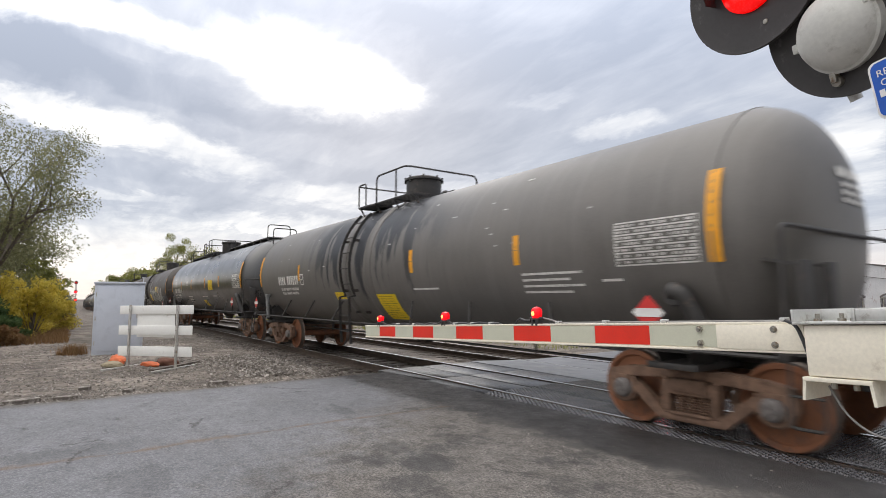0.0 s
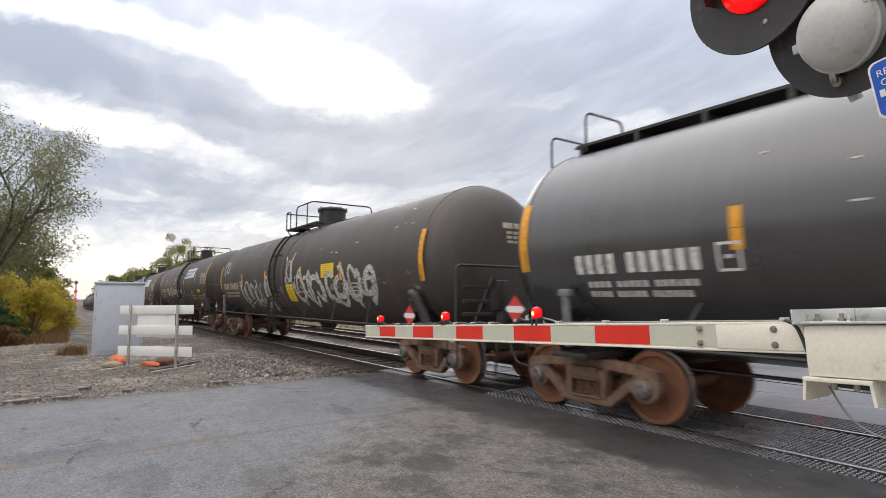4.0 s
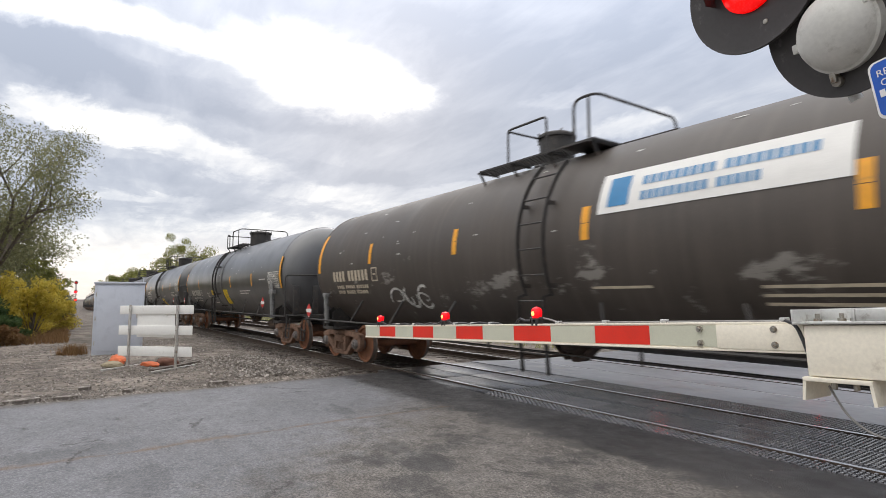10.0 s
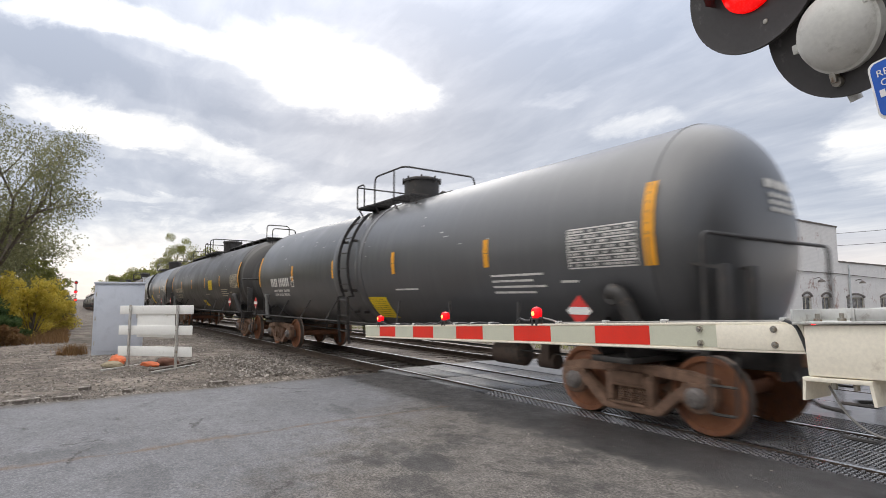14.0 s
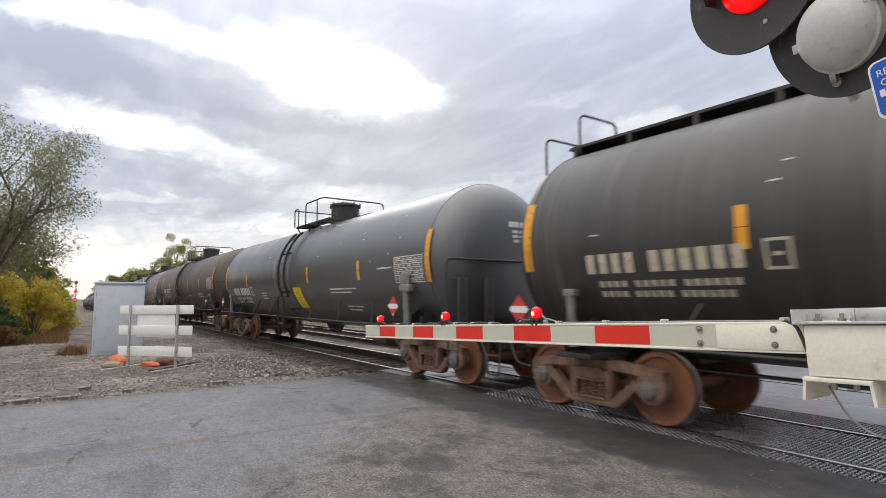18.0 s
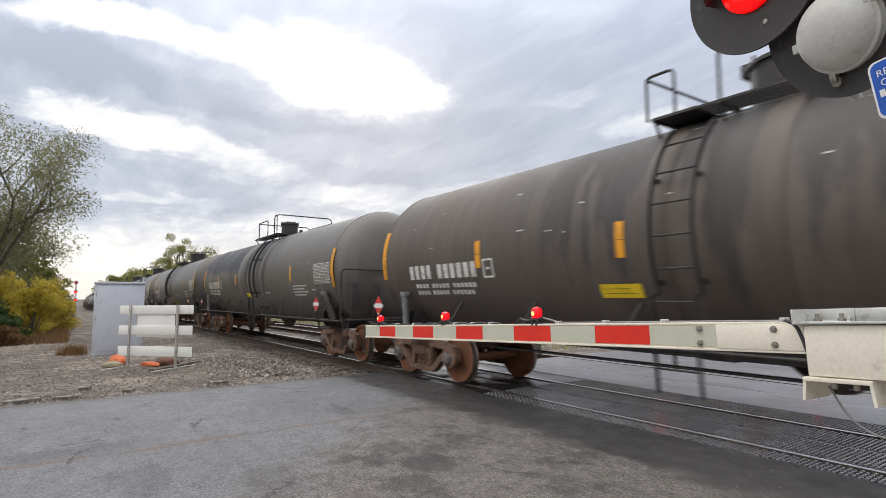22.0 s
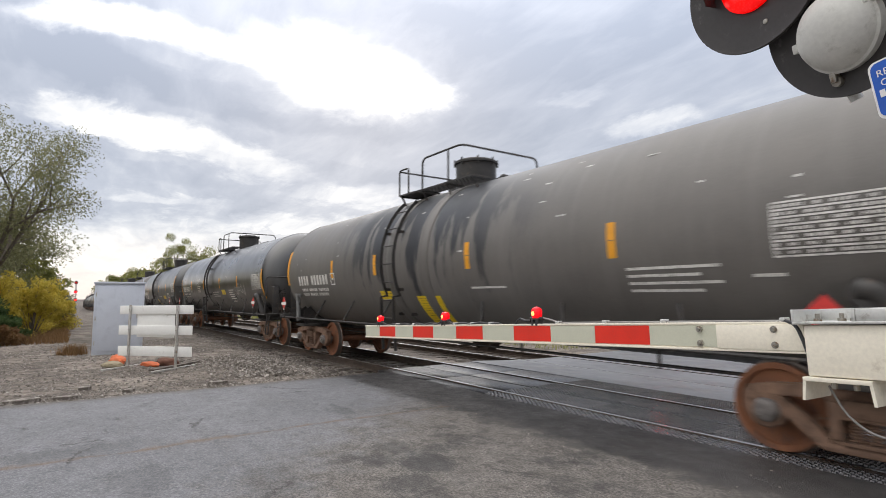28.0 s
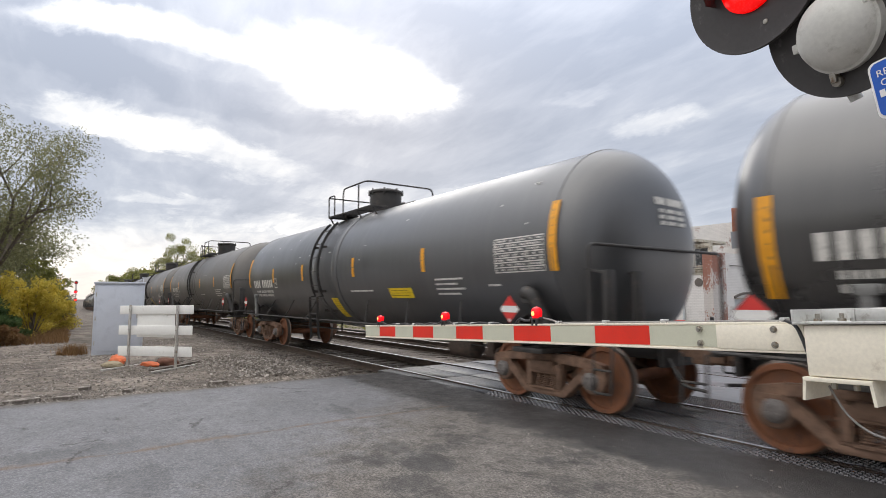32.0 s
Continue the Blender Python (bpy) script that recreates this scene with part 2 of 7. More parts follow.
def asphalt_material():
    m, nt, b = nodes_of("worn_asphalt")
    src = coords(nt)
    sep = N(nt, "ShaderNodeSeparateXYZ")
    nt.links.new(src, sep.inputs[0])
    x, y = sep.outputs[0], sep.outputs[1]
    big = noise_node(nt, src, 0.5, 5.0, 0.6)
    mid = noise_node(nt, src, 3.2, 7.0, 0.7)
    grit = noise_node(nt, src, 42.0, 4.0, 0.75)
    fine = noise_node(nt, src, 130.0, 2.0, 0.7)
    chips = N(nt, "ShaderNodeTexVoronoi", Scale=34.0)
    nt.links.new(src, chips.inputs["Vector"])
    chip = chips.outputs["Distance"]
    base = mix(nt, ramp(nt, big, 0.35, 0.65), col((0.132, 0.134, 0.147)), col((0.182, 0.183, 0.198)))
    base = mix(nt, ramp(nt, mid, 0.45, 0.75, 0.0, 0.30), base, col((0.12, 0.123, 0.132)))
    streaks = noise_node(nt, src, 1.4, 6.0, 0.65, (0.45, 1.6, 1.0))
    base = mix(nt, ramp(nt, streaks, 0.50, 0.66, 0.0, 0.55), base, col((0.105, 0.102, 0.106)))
    base = mix(nt, ramp(nt, fine, 0.34, 0.66, 0.60, 0.0), base, col((0.075, 0.075, 0.08)))
    base = mix(nt, ramp(nt, grit, 0.40, 0.70, 0.0, 0.50), base, col((0.36, 0.36, 0.365)))
    base = mix(nt, ramp(nt, chip, 0.06, 0.16, 0.40, 0.0), base, col((0.40, 0.40, 0.40)))
    # gravelly, browner stretch towards the track
    edge = calc(nt, "ADD", calc(nt, "MULTIPLY", x, 0.75), calc(nt, "MULTIPLY", y, 0.66))
    worn = ramp(nt, calc(nt, "ADD", edge, calc(nt, "MULTIPLY", mid, 2.6)), -2.1, -0.4)
    gravel = mix(nt, ramp(nt, grit, 0.36, 0.64), col((0.066, 0.060, 0.054)), col((0.255, 0.230, 0.205)))
    gravel = mix(nt, ramp(nt, chip, 0.08, 0.20, 0.75, 0.0), gravel, col((0.46, 0.43, 0.39)))
    gravel = mix(nt, ramp(nt, mid, 0.40, 0.66, 0.0, 0.45), gravel, col((0.095, 0.083, 0.073)))
    base = mix(nt, calc(nt, "MULTIPLY", worn, 0.92), base, gravel)
    # coarse mottling where the binder has worn off
    mott = noise_node(nt, src, 11.0, 4.0, 0.7)
    base = mix(nt, ramp(nt, mott, 0.50, 0.66, 0.0, 0.55), base, mix(nt, worn, col((0.085, 0.087, 0.096)), col((0.050, 0.044, 0.040))))
    base = mix(nt, calc(nt, "MULTIPLY", ramp(nt, mott, 0.42, 0.30), calc(nt, "ADD", calc(nt, "MULTIPLY", worn, 0.45), 0.12)), base, col((0.36, 0.33, 0.30)))
    # dust drifted into a seam that crosses the road
    seam = calc(nt, "ABSOLUTE", calc(nt, "ADD", x, calc(nt, "ADD", calc(nt, "MULTIPLY", big, 0.7), 6.32)))
    base = mix(nt, ramp(nt, calc(nt, "ADD", seam, calc(nt, "MULTIPLY", mid, 0.35)), 0.13, 0.27, 0.85, 0.0), base, mix(nt, grit, col((0.080, 0.052, 0.037)), col((0.20, 0.135, 0.09))))
    # oil stains
    oil = calc(nt, "MULTIPLY", ramp(nt, noise_node(nt, src, 1.7, 6.0, 0.7), 0.49, 0.68), ramp(nt, worn, 0.25, 0.9))
    base = mix(nt, calc(nt, "MULTIPLY", oil, 0.8), base, col((0.040, 0.038, 0.038)))
    # two large drips of old oil, and a darker worn lane
    for cx, cy, rx, ry, weight in OIL_SPOTS:
        qx = calc(nt, "DIVIDE", calc(nt, "ADD", x, calc(nt, "SUBTRACT", calc(nt, "MULTIPLY", mid, 0.9), cx + 0.45)), rx)
        qy = calc(nt, "DIVIDE", calc(nt, "ADD", y, calc(nt, "SUBTRACT", calc(nt, "MULTIPLY", streaks, 0.8), cy + 0.4)), ry)
        q = calc(nt, "ADD", calc(nt, "ADD", calc(nt, "MULTIPLY", qx, qx), calc(nt, "MULTIPLY", qy, qy)), calc(nt, "MULTIPLY", calc(nt, "SUBTRACT", grit, 0.5), 0.9))
        base = mix(nt, ramp(nt, q, 0.25, 1.1, weight, 0.0), base, col((0.036, 0.035, 0.036)))
    # cracks
    vo = N(nt, "ShaderNodeTexVoronoi", feature="DISTANCE_TO_EDGE", Scale=0.45)
    warp = N(nt, "ShaderNodeTexNoise", Scale=2.2, Detail=6.0, Roughness=0.7)
    nt.links.new(src, warp.inputs["Vector"])
    add = N(nt, "ShaderNodeVectorMath", operation="MULTIPLY_ADD")
    nt.links.new(warp.outputs["Color"], add.inputs[0])
    add.inputs[1].default_value = (0.9, 0.9, 0.0)
    nt.links.new(src, add.inputs[2])
    nt.links.new(add.outputs[0], vo.inputs["Vector"])
    crack = calc(nt, "MULTIPLY", ramp(nt, vo.outputs["Distance"], 0.003, 0.012, 1.0, 0.0), ramp(nt, noise_node(nt, src, 1.1, 4.0), 0.50, 0.60))
    base = mix(nt, calc(nt, "MULTIPLY", crack, 0.8), base, col((0.05, 0.047, 0.045)))
    brink = calc(nt, "ADD", x, calc(nt, "MULTIPLY", calc(nt, "SUBTRACT", mid, 0.5), 0.7))
    base = mix(nt, ramp(nt, brink, -10.42, -10.05, 0.75, 0.0), base, mix(nt, grit, col((0.050, 0.042, 0.036)), col((0.15, 0.128, 0.108))))
    # damp black strip along the rails
    damp = ramp(nt, calc(nt, "ADD", y, calc(nt, "MULTIPLY", calc(nt, "SUBTRACT", mid, 0.5), 1.3)), 4.45, 4.85)
    tar = mix(nt, ramp(nt, big, 0.35, 0.7), col((0.036, 0.034, 0.034)), col((0.072, 0.068, 0.067)))
    tar = mix(nt, ramp(nt, grit, 0.64, 0.78, 0.0, 0.4), tar, col((0.12, 0.11, 0.105)))
    base = mix(nt, damp, base, tar)
    h = calc(nt, "SUBTRACT", calc(nt, "ADD", calc(nt, "ADD", grit, calc(nt, "MULTIPLY", fine, 0.4)), calc(nt, "MULTIPLY", mid, 0.8)), calc(nt, "MULTIPLY", crack, 1.5))
    rough = calc(nt, "SUBTRACT", ramp(nt, mid, 0.3, 0.7, 0.66, 0.9), calc(nt, "MULTIPLY", damp, 0.30))
    finish(nt, b, base, rough, h, 0.7, 0.016)
    return m


def wet_asphalt_material():
    m, nt, b = nodes_of("damp_dark_asphalt")
    src = coords(nt)
    mid, grit = noise_node(nt, src, 1.6, 6.0, 0.62), noise_node(nt, src, 70.0, 3.0, 0.7)
    c = mix(nt, ramp(nt, mid, 0.35, 0.7), col((0.030, 0.029, 0.029)), col((0.062, 0.060, 0.060)))
    c = mix(nt, ramp(nt, grit, 0.66, 0.74), c, col((0.20, 0.19, 0.18)))
    finish(nt, b, c, ramp(nt, mid, 0.3, 0.68, 0.40, 0.72), grit, 0.35, 0.006)
    return m


def wet_road_material():
    m, nt, b = nodes_of("wet_crossing_asphalt")
    src = coords(nt)
    mid, grit = noise_node(nt, src, 1.1, 6.0, 0.6), noise_node(nt, src, 60.0, 3.0, 0.7)
    c = mix(nt, ramp(nt, mid, 0.35, 0.7), col((0.105, 0.107, 0.117)), col((0.165, 0.167, 0.178)))
    finish(nt, b, c, ramp(nt, mid, 0.35, 0.65, 0.30, 0.52), grit, 0.12, 0.003)
    return m


def dirt_material(name, a, b2, stone, scale=1.2):
    m, nt, b = nodes_of(name)
    src = coords(nt)
    big, mid, grit = noise_node(nt, src, scale * 0.4, 5.0), noise_node(nt, src, scale * 4, 6.0, 0.65), noise_node(nt, src, 38.0, 4.0, 0.7)
    c = mix(nt, ramp(nt, big, 0.35, 0.65), col(a), col(b2))
    c = mix(nt, ramp(nt, mid, 0.45, 0.62, 0.0, 0.85), c, col(a, 0.6))
    bands = noise_node(nt, src, 1.0, 5.0, 0.6, (1.5, 0.22, 1.0))
    c = mix(nt, ramp(nt, bands, 0.46, 0.60, 0.0, 0.75), c, col(a, 0.8))
    c = mix(nt, ramp(nt, grit, 0.54, 0.66, 0.0, 0.7), c, col(stone))
    finish(nt, b, c, 0.92, calc(nt, "ADD", grit, mid), 0.7, 0.03)
    return m


MAT_ASPHALT, MAT_DAMP, MAT_WET = asphalt_material(), wet_asphalt_material(), wet_road_material()
MAT_DIRT = dirt_material("gravelly_dirt", (0.092, 0.073, 0.058), (0.27, 0.23, 0.192), (0.44, 0.405, 0.36))
MAT_BALLAST = surface("ballast_stone", (0.25, 0.22, 0.196), 0.9, var=0.4, scale=3, fine=40, bump=0.4, dirt=(0.07, 0.056, 0.047), amount=0.6)
MAT_PEBBLE = surface("pale_limestone", (0.42, 0.385, 0.345), 0.9, var=0.4, scale=5, fine=60, bump=0.3, dirt=(0.12, 0.102, 0.086), amount=0.7)
MAT_TIE = surface("weathered_tie_timber", (0.085, 0.068, 0.055), 0.9, var=0.35, scale=2, fine=30, bump=0.5, dirt=(0.17, 0.15, 0.13), amount=0.4, rand=0.25)
MAT_RAIL = surface("rusty_rail_steel", (0.075, 0.055, 0.043), 0.75, 0.3, var=0.3, scale=6, fine=90, bump=0.2)
MAT_RAILTOP = surface("polished_rail_head", (0.55, 0.55, 0.56), 0.28, 1.0, var=0.12, scale=4, fine=120, bump=0.05)
# base colours carry light: lugs lightened as sky sheen, slabs darkened as groove shade
MAT_LUG_SHEEN = surface("wet_lug_rubber_with_sky_sheen", (0.105, 0.102, 0.109), 0.14, var=0.35, scale=2.0, fine=45, bump=0.15, dirt=(0.16, 0.15, 0.145), amount=0.35, rand=0.2)
MAT_GROOVE = surface("dirty_rubber_with_groove_shade", (0.022, 0.021, 0.023), 0.32, var=0.35, scale=1.3, fine=45, bump=0.2, dirt=(0.04, 0.038, 0.037), amount=0.3, rand=0.15)


# ---------------- ground, road, tracks ----------------
def sheet(name, xs, ys, zf, material, label, category, smooth=60):
    bm = BM()
    rows = [[bm.verts.new((x, y, zf(x, y))) for y in ys] for x in xs]
    for a, b in zip(rows, rows[1:]):
        for j in range(len(ys) - 1):
            bm.faces.new((a[j], b[j], b[j + 1], a[j + 1]))
    ob = part(name, bm, material, smooth=smooth)
    return tagged(ob, label, category, kind="structure")


def spread(a, b, n):
    return [a + (b - a) * i / n for i in range(n + 1)]


ROAD_X0, ROAD_X1 = -10.55, 3.2


def fall(y):
    """The road falls a little beyond the running track."""
    s = min(max((y - 8.6) / 2.0, 0.0), 1.0)
    return -0.10 * s


def drop(x):
    """The line falls gently beyond the crossing."""
    d = min(max(-x - 30.0, 0.0), 230.0)
    return -0.0122 * d * d / (d + 12.0)


def bend(x):
    """Far down the line the track curves away from the road."""
    d = max(-x - 150.0, 0.0)
    return 0.00013 * d * d


def ground_z(x, y):
    z = -0.05 + fall(y) - 0.02 + drop(x)
    if ROAD_X0 - 0.15 < x < ROAD_X1 + 0.1:
        z -= 0.12
    else:
        z += 0.035 * noise.noise((x * 0.35, y * 0.35, 0.0)) + 0.015 * noise.noise((x * 1.7, y * 1.7, 3.0))
        if 4.9 < y < 12.9 and x < ROAD_X0:
            z -= 0.16
    if y < -8 or y > 60 or x < -120:
        z -= 0.1
    return z


gx = [-1800, -900, -450, -260, -170, -120, -90, -70] + spread(-58, -24, 34) + spread(-23.6, -10.8, 32) + [-10.72, -10.5] + spread(-9, 3, 6) + [3.5, 5, 8, 14, 30, 80, 250, 900, 1800]
gy = [-1800, -900, -300, -100, -40, -20, -12, -8] + spread(-7, 5.0, 30) + [5.2, 6, 7, 8, 9, 10, 11, 12, 12.8, 13.2, 14, 15, 17, 20, 25, 32, 45, 62, 110, 300, 900, 1800]
sheet("ground", gx, gy, ground_z, MAT_DIRT, "grey brown dirt and gravel ground beside the tracks", "ground")


def rag(y):
    return ROAD_X0 + 0.09 * noise.noise((y * 1.3, 0, 0)) + 0.05 * noise.noise((y * 4.1, 5, 0))


def slab(name, x0, x1, ys, z_of, material, label, category="road", ragged=False, thick=0.14):
    """A slab with a top, sides and a broken left edge."""
    bm = BM()
    xs = [0.0, 0.02] + spread(0.08, 1.0, 22)
    top = []
    for y in ys:
        a = rag(y) if ragged else x0
        top.append([bm.verts.new((a + (x1 - a) * s, y, z_of(a + (x1 - a) * s, y) - (0.02 if ragged and s == 0.0 else 0.0))) for s in xs])
    for a, b in zip(top, top[1:]):
        for j in range(len(xs) - 1):
            bm.faces.new((a[j], a[j + 1], b[j + 1], b[j]))
    rim = [r[0] for r in top] + top[-1][1:] + [r[-1] for r in top[::-1]][1:] + top[0][::-1][1:-1]
    low = [bm.verts.new(vv.co - Vector((0, 0, thick))) for vv in rim]
    for i in range(len(rim)):
        j = (i + 1) % len(rim)
        bm.faces.new((rim[i], rim[j], low[j], low[i]))
    ob = part(name, bm, material)
    return tagged(ob, label, category, kind="structure")


def rough_z(x, y):
    return 0.006 * noise.noise((x * 0.9, y * 0.9, 0)) + 0.003 * noise.noise((x * 4, y * 4, 2)) - 0.004


slab("road", ROAD_X0, ROAD_X1, spread(-14, 5.818, 86), rough_z, MAT_ASPHALT, "worn grey asphalt road with cracks and patches", ragged=True)
slab("road_between_tracks", ROAD_X0 - 0.4, ROAD_X1, spread(8.47, 9.88, 8), lambda x, y: -0.006 + fall(y), MAT_WET, "wet smooth asphalt between the two tracks")
slab("road_beyond_tracks", ROAD_X0 - 0.6, ROAD_X1, spread(12.22, 70, 60), lambda x, y: -0.008 + fall(y), MAT_WET, "wet asphalt road running on beyond the tracks")

# rail profile: half width, height
RAIL_PROFILE = [(0.070, -0.172), (0.070, -0.158), (0.012, -0.140), (0.010, -0.052), (0.036, -0.040), (0.036, -0.007), (0.030, 0.0)]


def rail(y, z, x0, x1, label):
    bm = BM()
    for prof, mi in ((RAIL_PROFILE, 0),):
        pts = [(w, h) for w, h in prof] + [(-w, h) for w, h in prof[::-1]]
        ends = [[bm.verts.new((x, w + bend(x), h + drop(x))) for w, h in pts] for x in [x0] + spread(-400, -30, 37) + [x1]]
        n = len(pts)
        for a, b in zip(ends, ends[1:]):
            for i in range(n):
                f = bm.faces.new((a[i], a[(i + 1) % n], b[(i + 1) % n], b[i]))
                f.material_index = 1 if i == len(prof) - 1 else 0
        bm.faces.new(ends[0])
        bm.faces.new(ends[-1][::-1])
    ob = part("rail", bm, [MAT_RAIL, MAT_RAILTOP], at=pose(0, y, z), smooth=20)
    return tagged(ob, label, "rail", "rails of the tracks", kind="structure")


TRACK2_Y, TRACK2_Z = 11.05, -0.10
for yy, zz in ((TRACK_Y, 0.0), (TRACK2_Y, TRACK2_Z)):
    for s in (-0.7535, 0.7535):
        rail(yy + s, zz, -420, 60, "long steel rail with a polished head")


def ties():
    bm = BM()
    box(bm, -0.115, 0.115, -1.3, 1.3, -0.18, 0.0, 0.012)
    me = to_mesh("tie", bm, MAT_TIE)
    for y, z, n in ((TRACK_Y, -0.172, 90), (TRACK2_Y, TRACK2_Z - 0.172, 70)):
        bed = thing("track_ties", "row of weathered wooden ties under the rails", "railway ties", pose(0, y, z), kind="structure")
        for i in range(n):
            tx = -11.5 - i * 0.56
            part("tie", me, None, bed, at=pose(tx + random.uniform(-0.03, 0.03), random.uniform(-0.04, 0.04), drop(tx) + random.uniform(-0.01, 0.004), 0, 0, random.uniform(-1.5, 1.5)))


ties()


def stones(name, n, place, size, material, label, category="gravel"):
    """Many loose stones in one mesh; place(i) gives the ground point."""
    verts, faces = [], []
    base = [(-1, -1, -0.5), (1, -0.8, -0.5), (0.9, 1, -0.5), (-1, 0.8, -0.5), (-0.6, -0.5, 0.6), (0.7, -0.6, 0.5), (0.5, 0.6, 0.7), (-0.6, 0.5, 0.45)]
    fs = [(0, 3, 2, 1), (4, 5, 6, 7), (0, 1, 5, 4), (1, 2, 6, 5), (2, 3, 7, 6), (3, 0, 4, 7)]
    rng = random.Random(hash_of(name))
    for i in range(n):
        x, y, z = place(rng)
        r = rng.uniform(*size)
        a = rng.uniform(0, math.tau)
        ca, sa = math.cos(a), math.sin(a)
        k = len(verts)
        sx, sy, sz = r * rng.uniform(0.7, 1.3), r * rng.uniform(0.6, 1.0), r * rng.uniform(0.4, 0.9)
        for bx, by, bz in base:
            px, py = bx * sx * rng.uniform(0.8, 1.2), by * sy * rng.uniform(0.8, 1.2)
            verts.append((x + px * ca - py * sa, y + px * sa + py * ca, z + bz * sz))
        faces += [tuple(k + q for q in f) for f in fs]
    me = bpy.data.meshes.new(name)
    me.from_pydata(verts, [], faces)
    me.materials.append(material)
    return tagged(new(name, me), label, category, kind="stuff")


def hash_of(s):
    return sum((i + 3) * ord(ch) for i, ch in enumerate(s))


def bed(y, z, name):
    """Ballast shoulder under one track."""
    bm = BM()
    prof = [(-2.6, -0.5), (-1.75, -0.24), (-1.0, -0.20), (0, -0.235), (1.0, -0.20), (1.75, -0.24), (2.6, -0.5)]
    xs = spread(-420, -90, 33) + [-80, -70] + spread(-60, -11.0, 60)
    rows = [[bm.verts.new((x, y + w + bend(x), z + h + drop(x) + 0.02 * noise.noise((x * 2, w * 3, 1)))) for w, h in prof] for x in xs]
    for a, b in zip(rows, rows[1:]):
        for j in range(len(prof) - 1):
            bm.faces.new((a[j], b[j], b[j + 1], a[j + 1]))
    return tagged(part(name, bm, MAT_BALLAST), "grey crushed stone ballast under the track", "ballast", kind="structure")


bed(TRACK_Y, 0, "ballast_bed")
bed(TRACK2_Y, TRACK2_Z, "ballast_bed")


def bed_place(y, z):
    def f(rng):
        w = rng.uniform(-2.3, 2.3)
        h = -0.22 - max(0, abs(w) - 1.5) * 0.28
        x = -10.9 - 32 * rng.random() ** 1.5
        return (x, y + w, z + h + drop(x) + 0.03)
    return f


stones("ballast_stones", 9000, bed_place(TRACK_Y, 0), (0.018, 0.042), MAT_BALLAST, "loose crushed grey ballast stones along the running track")
stones("ballast_stones", 4000, bed_place(TRACK2_Y, TRACK2_Z), (0.018, 0.042), MAT_BALLAST, "loose crushed grey ballast stones along the second track")


def verge_place(rng):
    x, y = -10.75 - 13 * rng.random() ** 1.6, rng.uniform(-4, 4.9)
    return (x, y, ground_z(x, y) + 0.008)


stones("loose_gravel", 4800, verge_place, (0.012, 0.035), MAT_PEBBLE, "pale loose gravel scattered on the dirt by the road")


def heap_place(rng):
    x, y = -11.6 - 4.5 * rng.random(), 3.9 + rng.gauss(0, 0.55)
    return (x, y, ground_z(x, y) + 0.01 + 0.07 * math.exp(-((y - 3.9) / 0.6) ** 2) * rng.random())


stones("gravel_heap", 1500, heap_place, (0.02, 0.05), MAT_PEBBLE, "spilled pale stones beside the track")


def crumbs_place(rng):
    x = -9.8 + 9.5 * rng.random()
    y = 4.75 + rng.gauss(0, 0.35)
    return (x, min(y, 5.75), 0.003)


stones("asphalt_crumbs", 150, crumbs_place, (0.005, 0.012), MAT_PEBBLE, "small loose stones along the asphalt seam")


# rubber crossing panels with raised lugs, one mesh a kind
def panel_mesh(name, length, width, lugged=True):
    bm = BM()
    box(bm, 0.010, length - 0.010, -width / 2, width / 2, -0.10, 0.0, 0.008)
    slab_faces = len(bm.faces)
    verts, faces = [], []
    nx, ny = (int(length / 0.048), int(width / 0.060)) if lugged else (0, 0)
    for i in range(nx):
        for j in range(ny):
            cx = (i + 0.5) * length / nx
            cy = -width / 2 + (j + 0.5 + (0.25 if i % 2 else -0.25)) * width / ny
            if abs(cy) > width / 2 - 0.02:
                continue
            a, b, h = 0.0165, 0.0215, 0.015
            q = [bm.verts.new((cx + sx * a * k, cy + sy * b * k, z)) for k, z in ((1.0, 0.0005), (0.80, h)) for sx, sy in ((-1, -1), (1, -1), (1, 1), (-1, 1))]
            bm.faces.new(q[4:])
            for e in range(4):
                bm.faces.new((q[e], q[(e + 1) % 4], q[4 + (e + 1) % 4], q[4 + e]))
    bm.faces.ensure_lookup_table()
    for f in bm.faces[slab_faces:]:
        f.material_index = 1
    return to_mesh(name, bm, [MAT_GROOVE, MAT_LUG_SHEEN], 25)


def crossing(y, z, x_start, lugs=True):
    deck = thing("crossing_panels", "wet black rubber crossing panels with raised lugs between the rails", "crossing panel", pose(0, y, z), kind="structure")
    L = 1.83
    gauge, field = panel_mesh("panel", L, 0.655, False), panel_mesh("panel", L, 0.70, False)
    near = panel_mesh("panel", L, 0.352, False)
    for i in range(7):
        x = x_start + i * L
        if i == 2:
            gauge, field, near = panel_mesh("panel", L, 0.655), panel_mesh("panel", L, 0.70), panel_mesh("panel", L, 0.352)
        for yo, me in ((-0.345, gauge), (0.345, gauge), (-0.972, near), (1.165, field)):
            part("panel", me, None, deck, at=pose(x, yo, -0.016 + random.uniform(-0.004, 0.003), random.uniform(-0.3, 0.3), random.uniform(-0.12, 0.12), 0))


crossing(TRACK_Y, 0.0, -10.9)
for y0, y1 in ((9.88, 10.255), (10.345, 11.755), (11.845, 12.22)):
    slab("road_at_second_track", ROAD_X0 - 0.5, ROAD_X1, spread(y0 + 0.004, y1 - 0.004, 5), lambda x, y: -0.012 + fall(y), MAT_WET, "wet asphalt flush with the second track")

# ---------------- the train ----------------
TANK_R, TANK_Z, TANK_L, HEAD = 1.53, 2.325, 7.40, 0.65
TRUCK_X, COUPLER_X = 6.85, 8.72


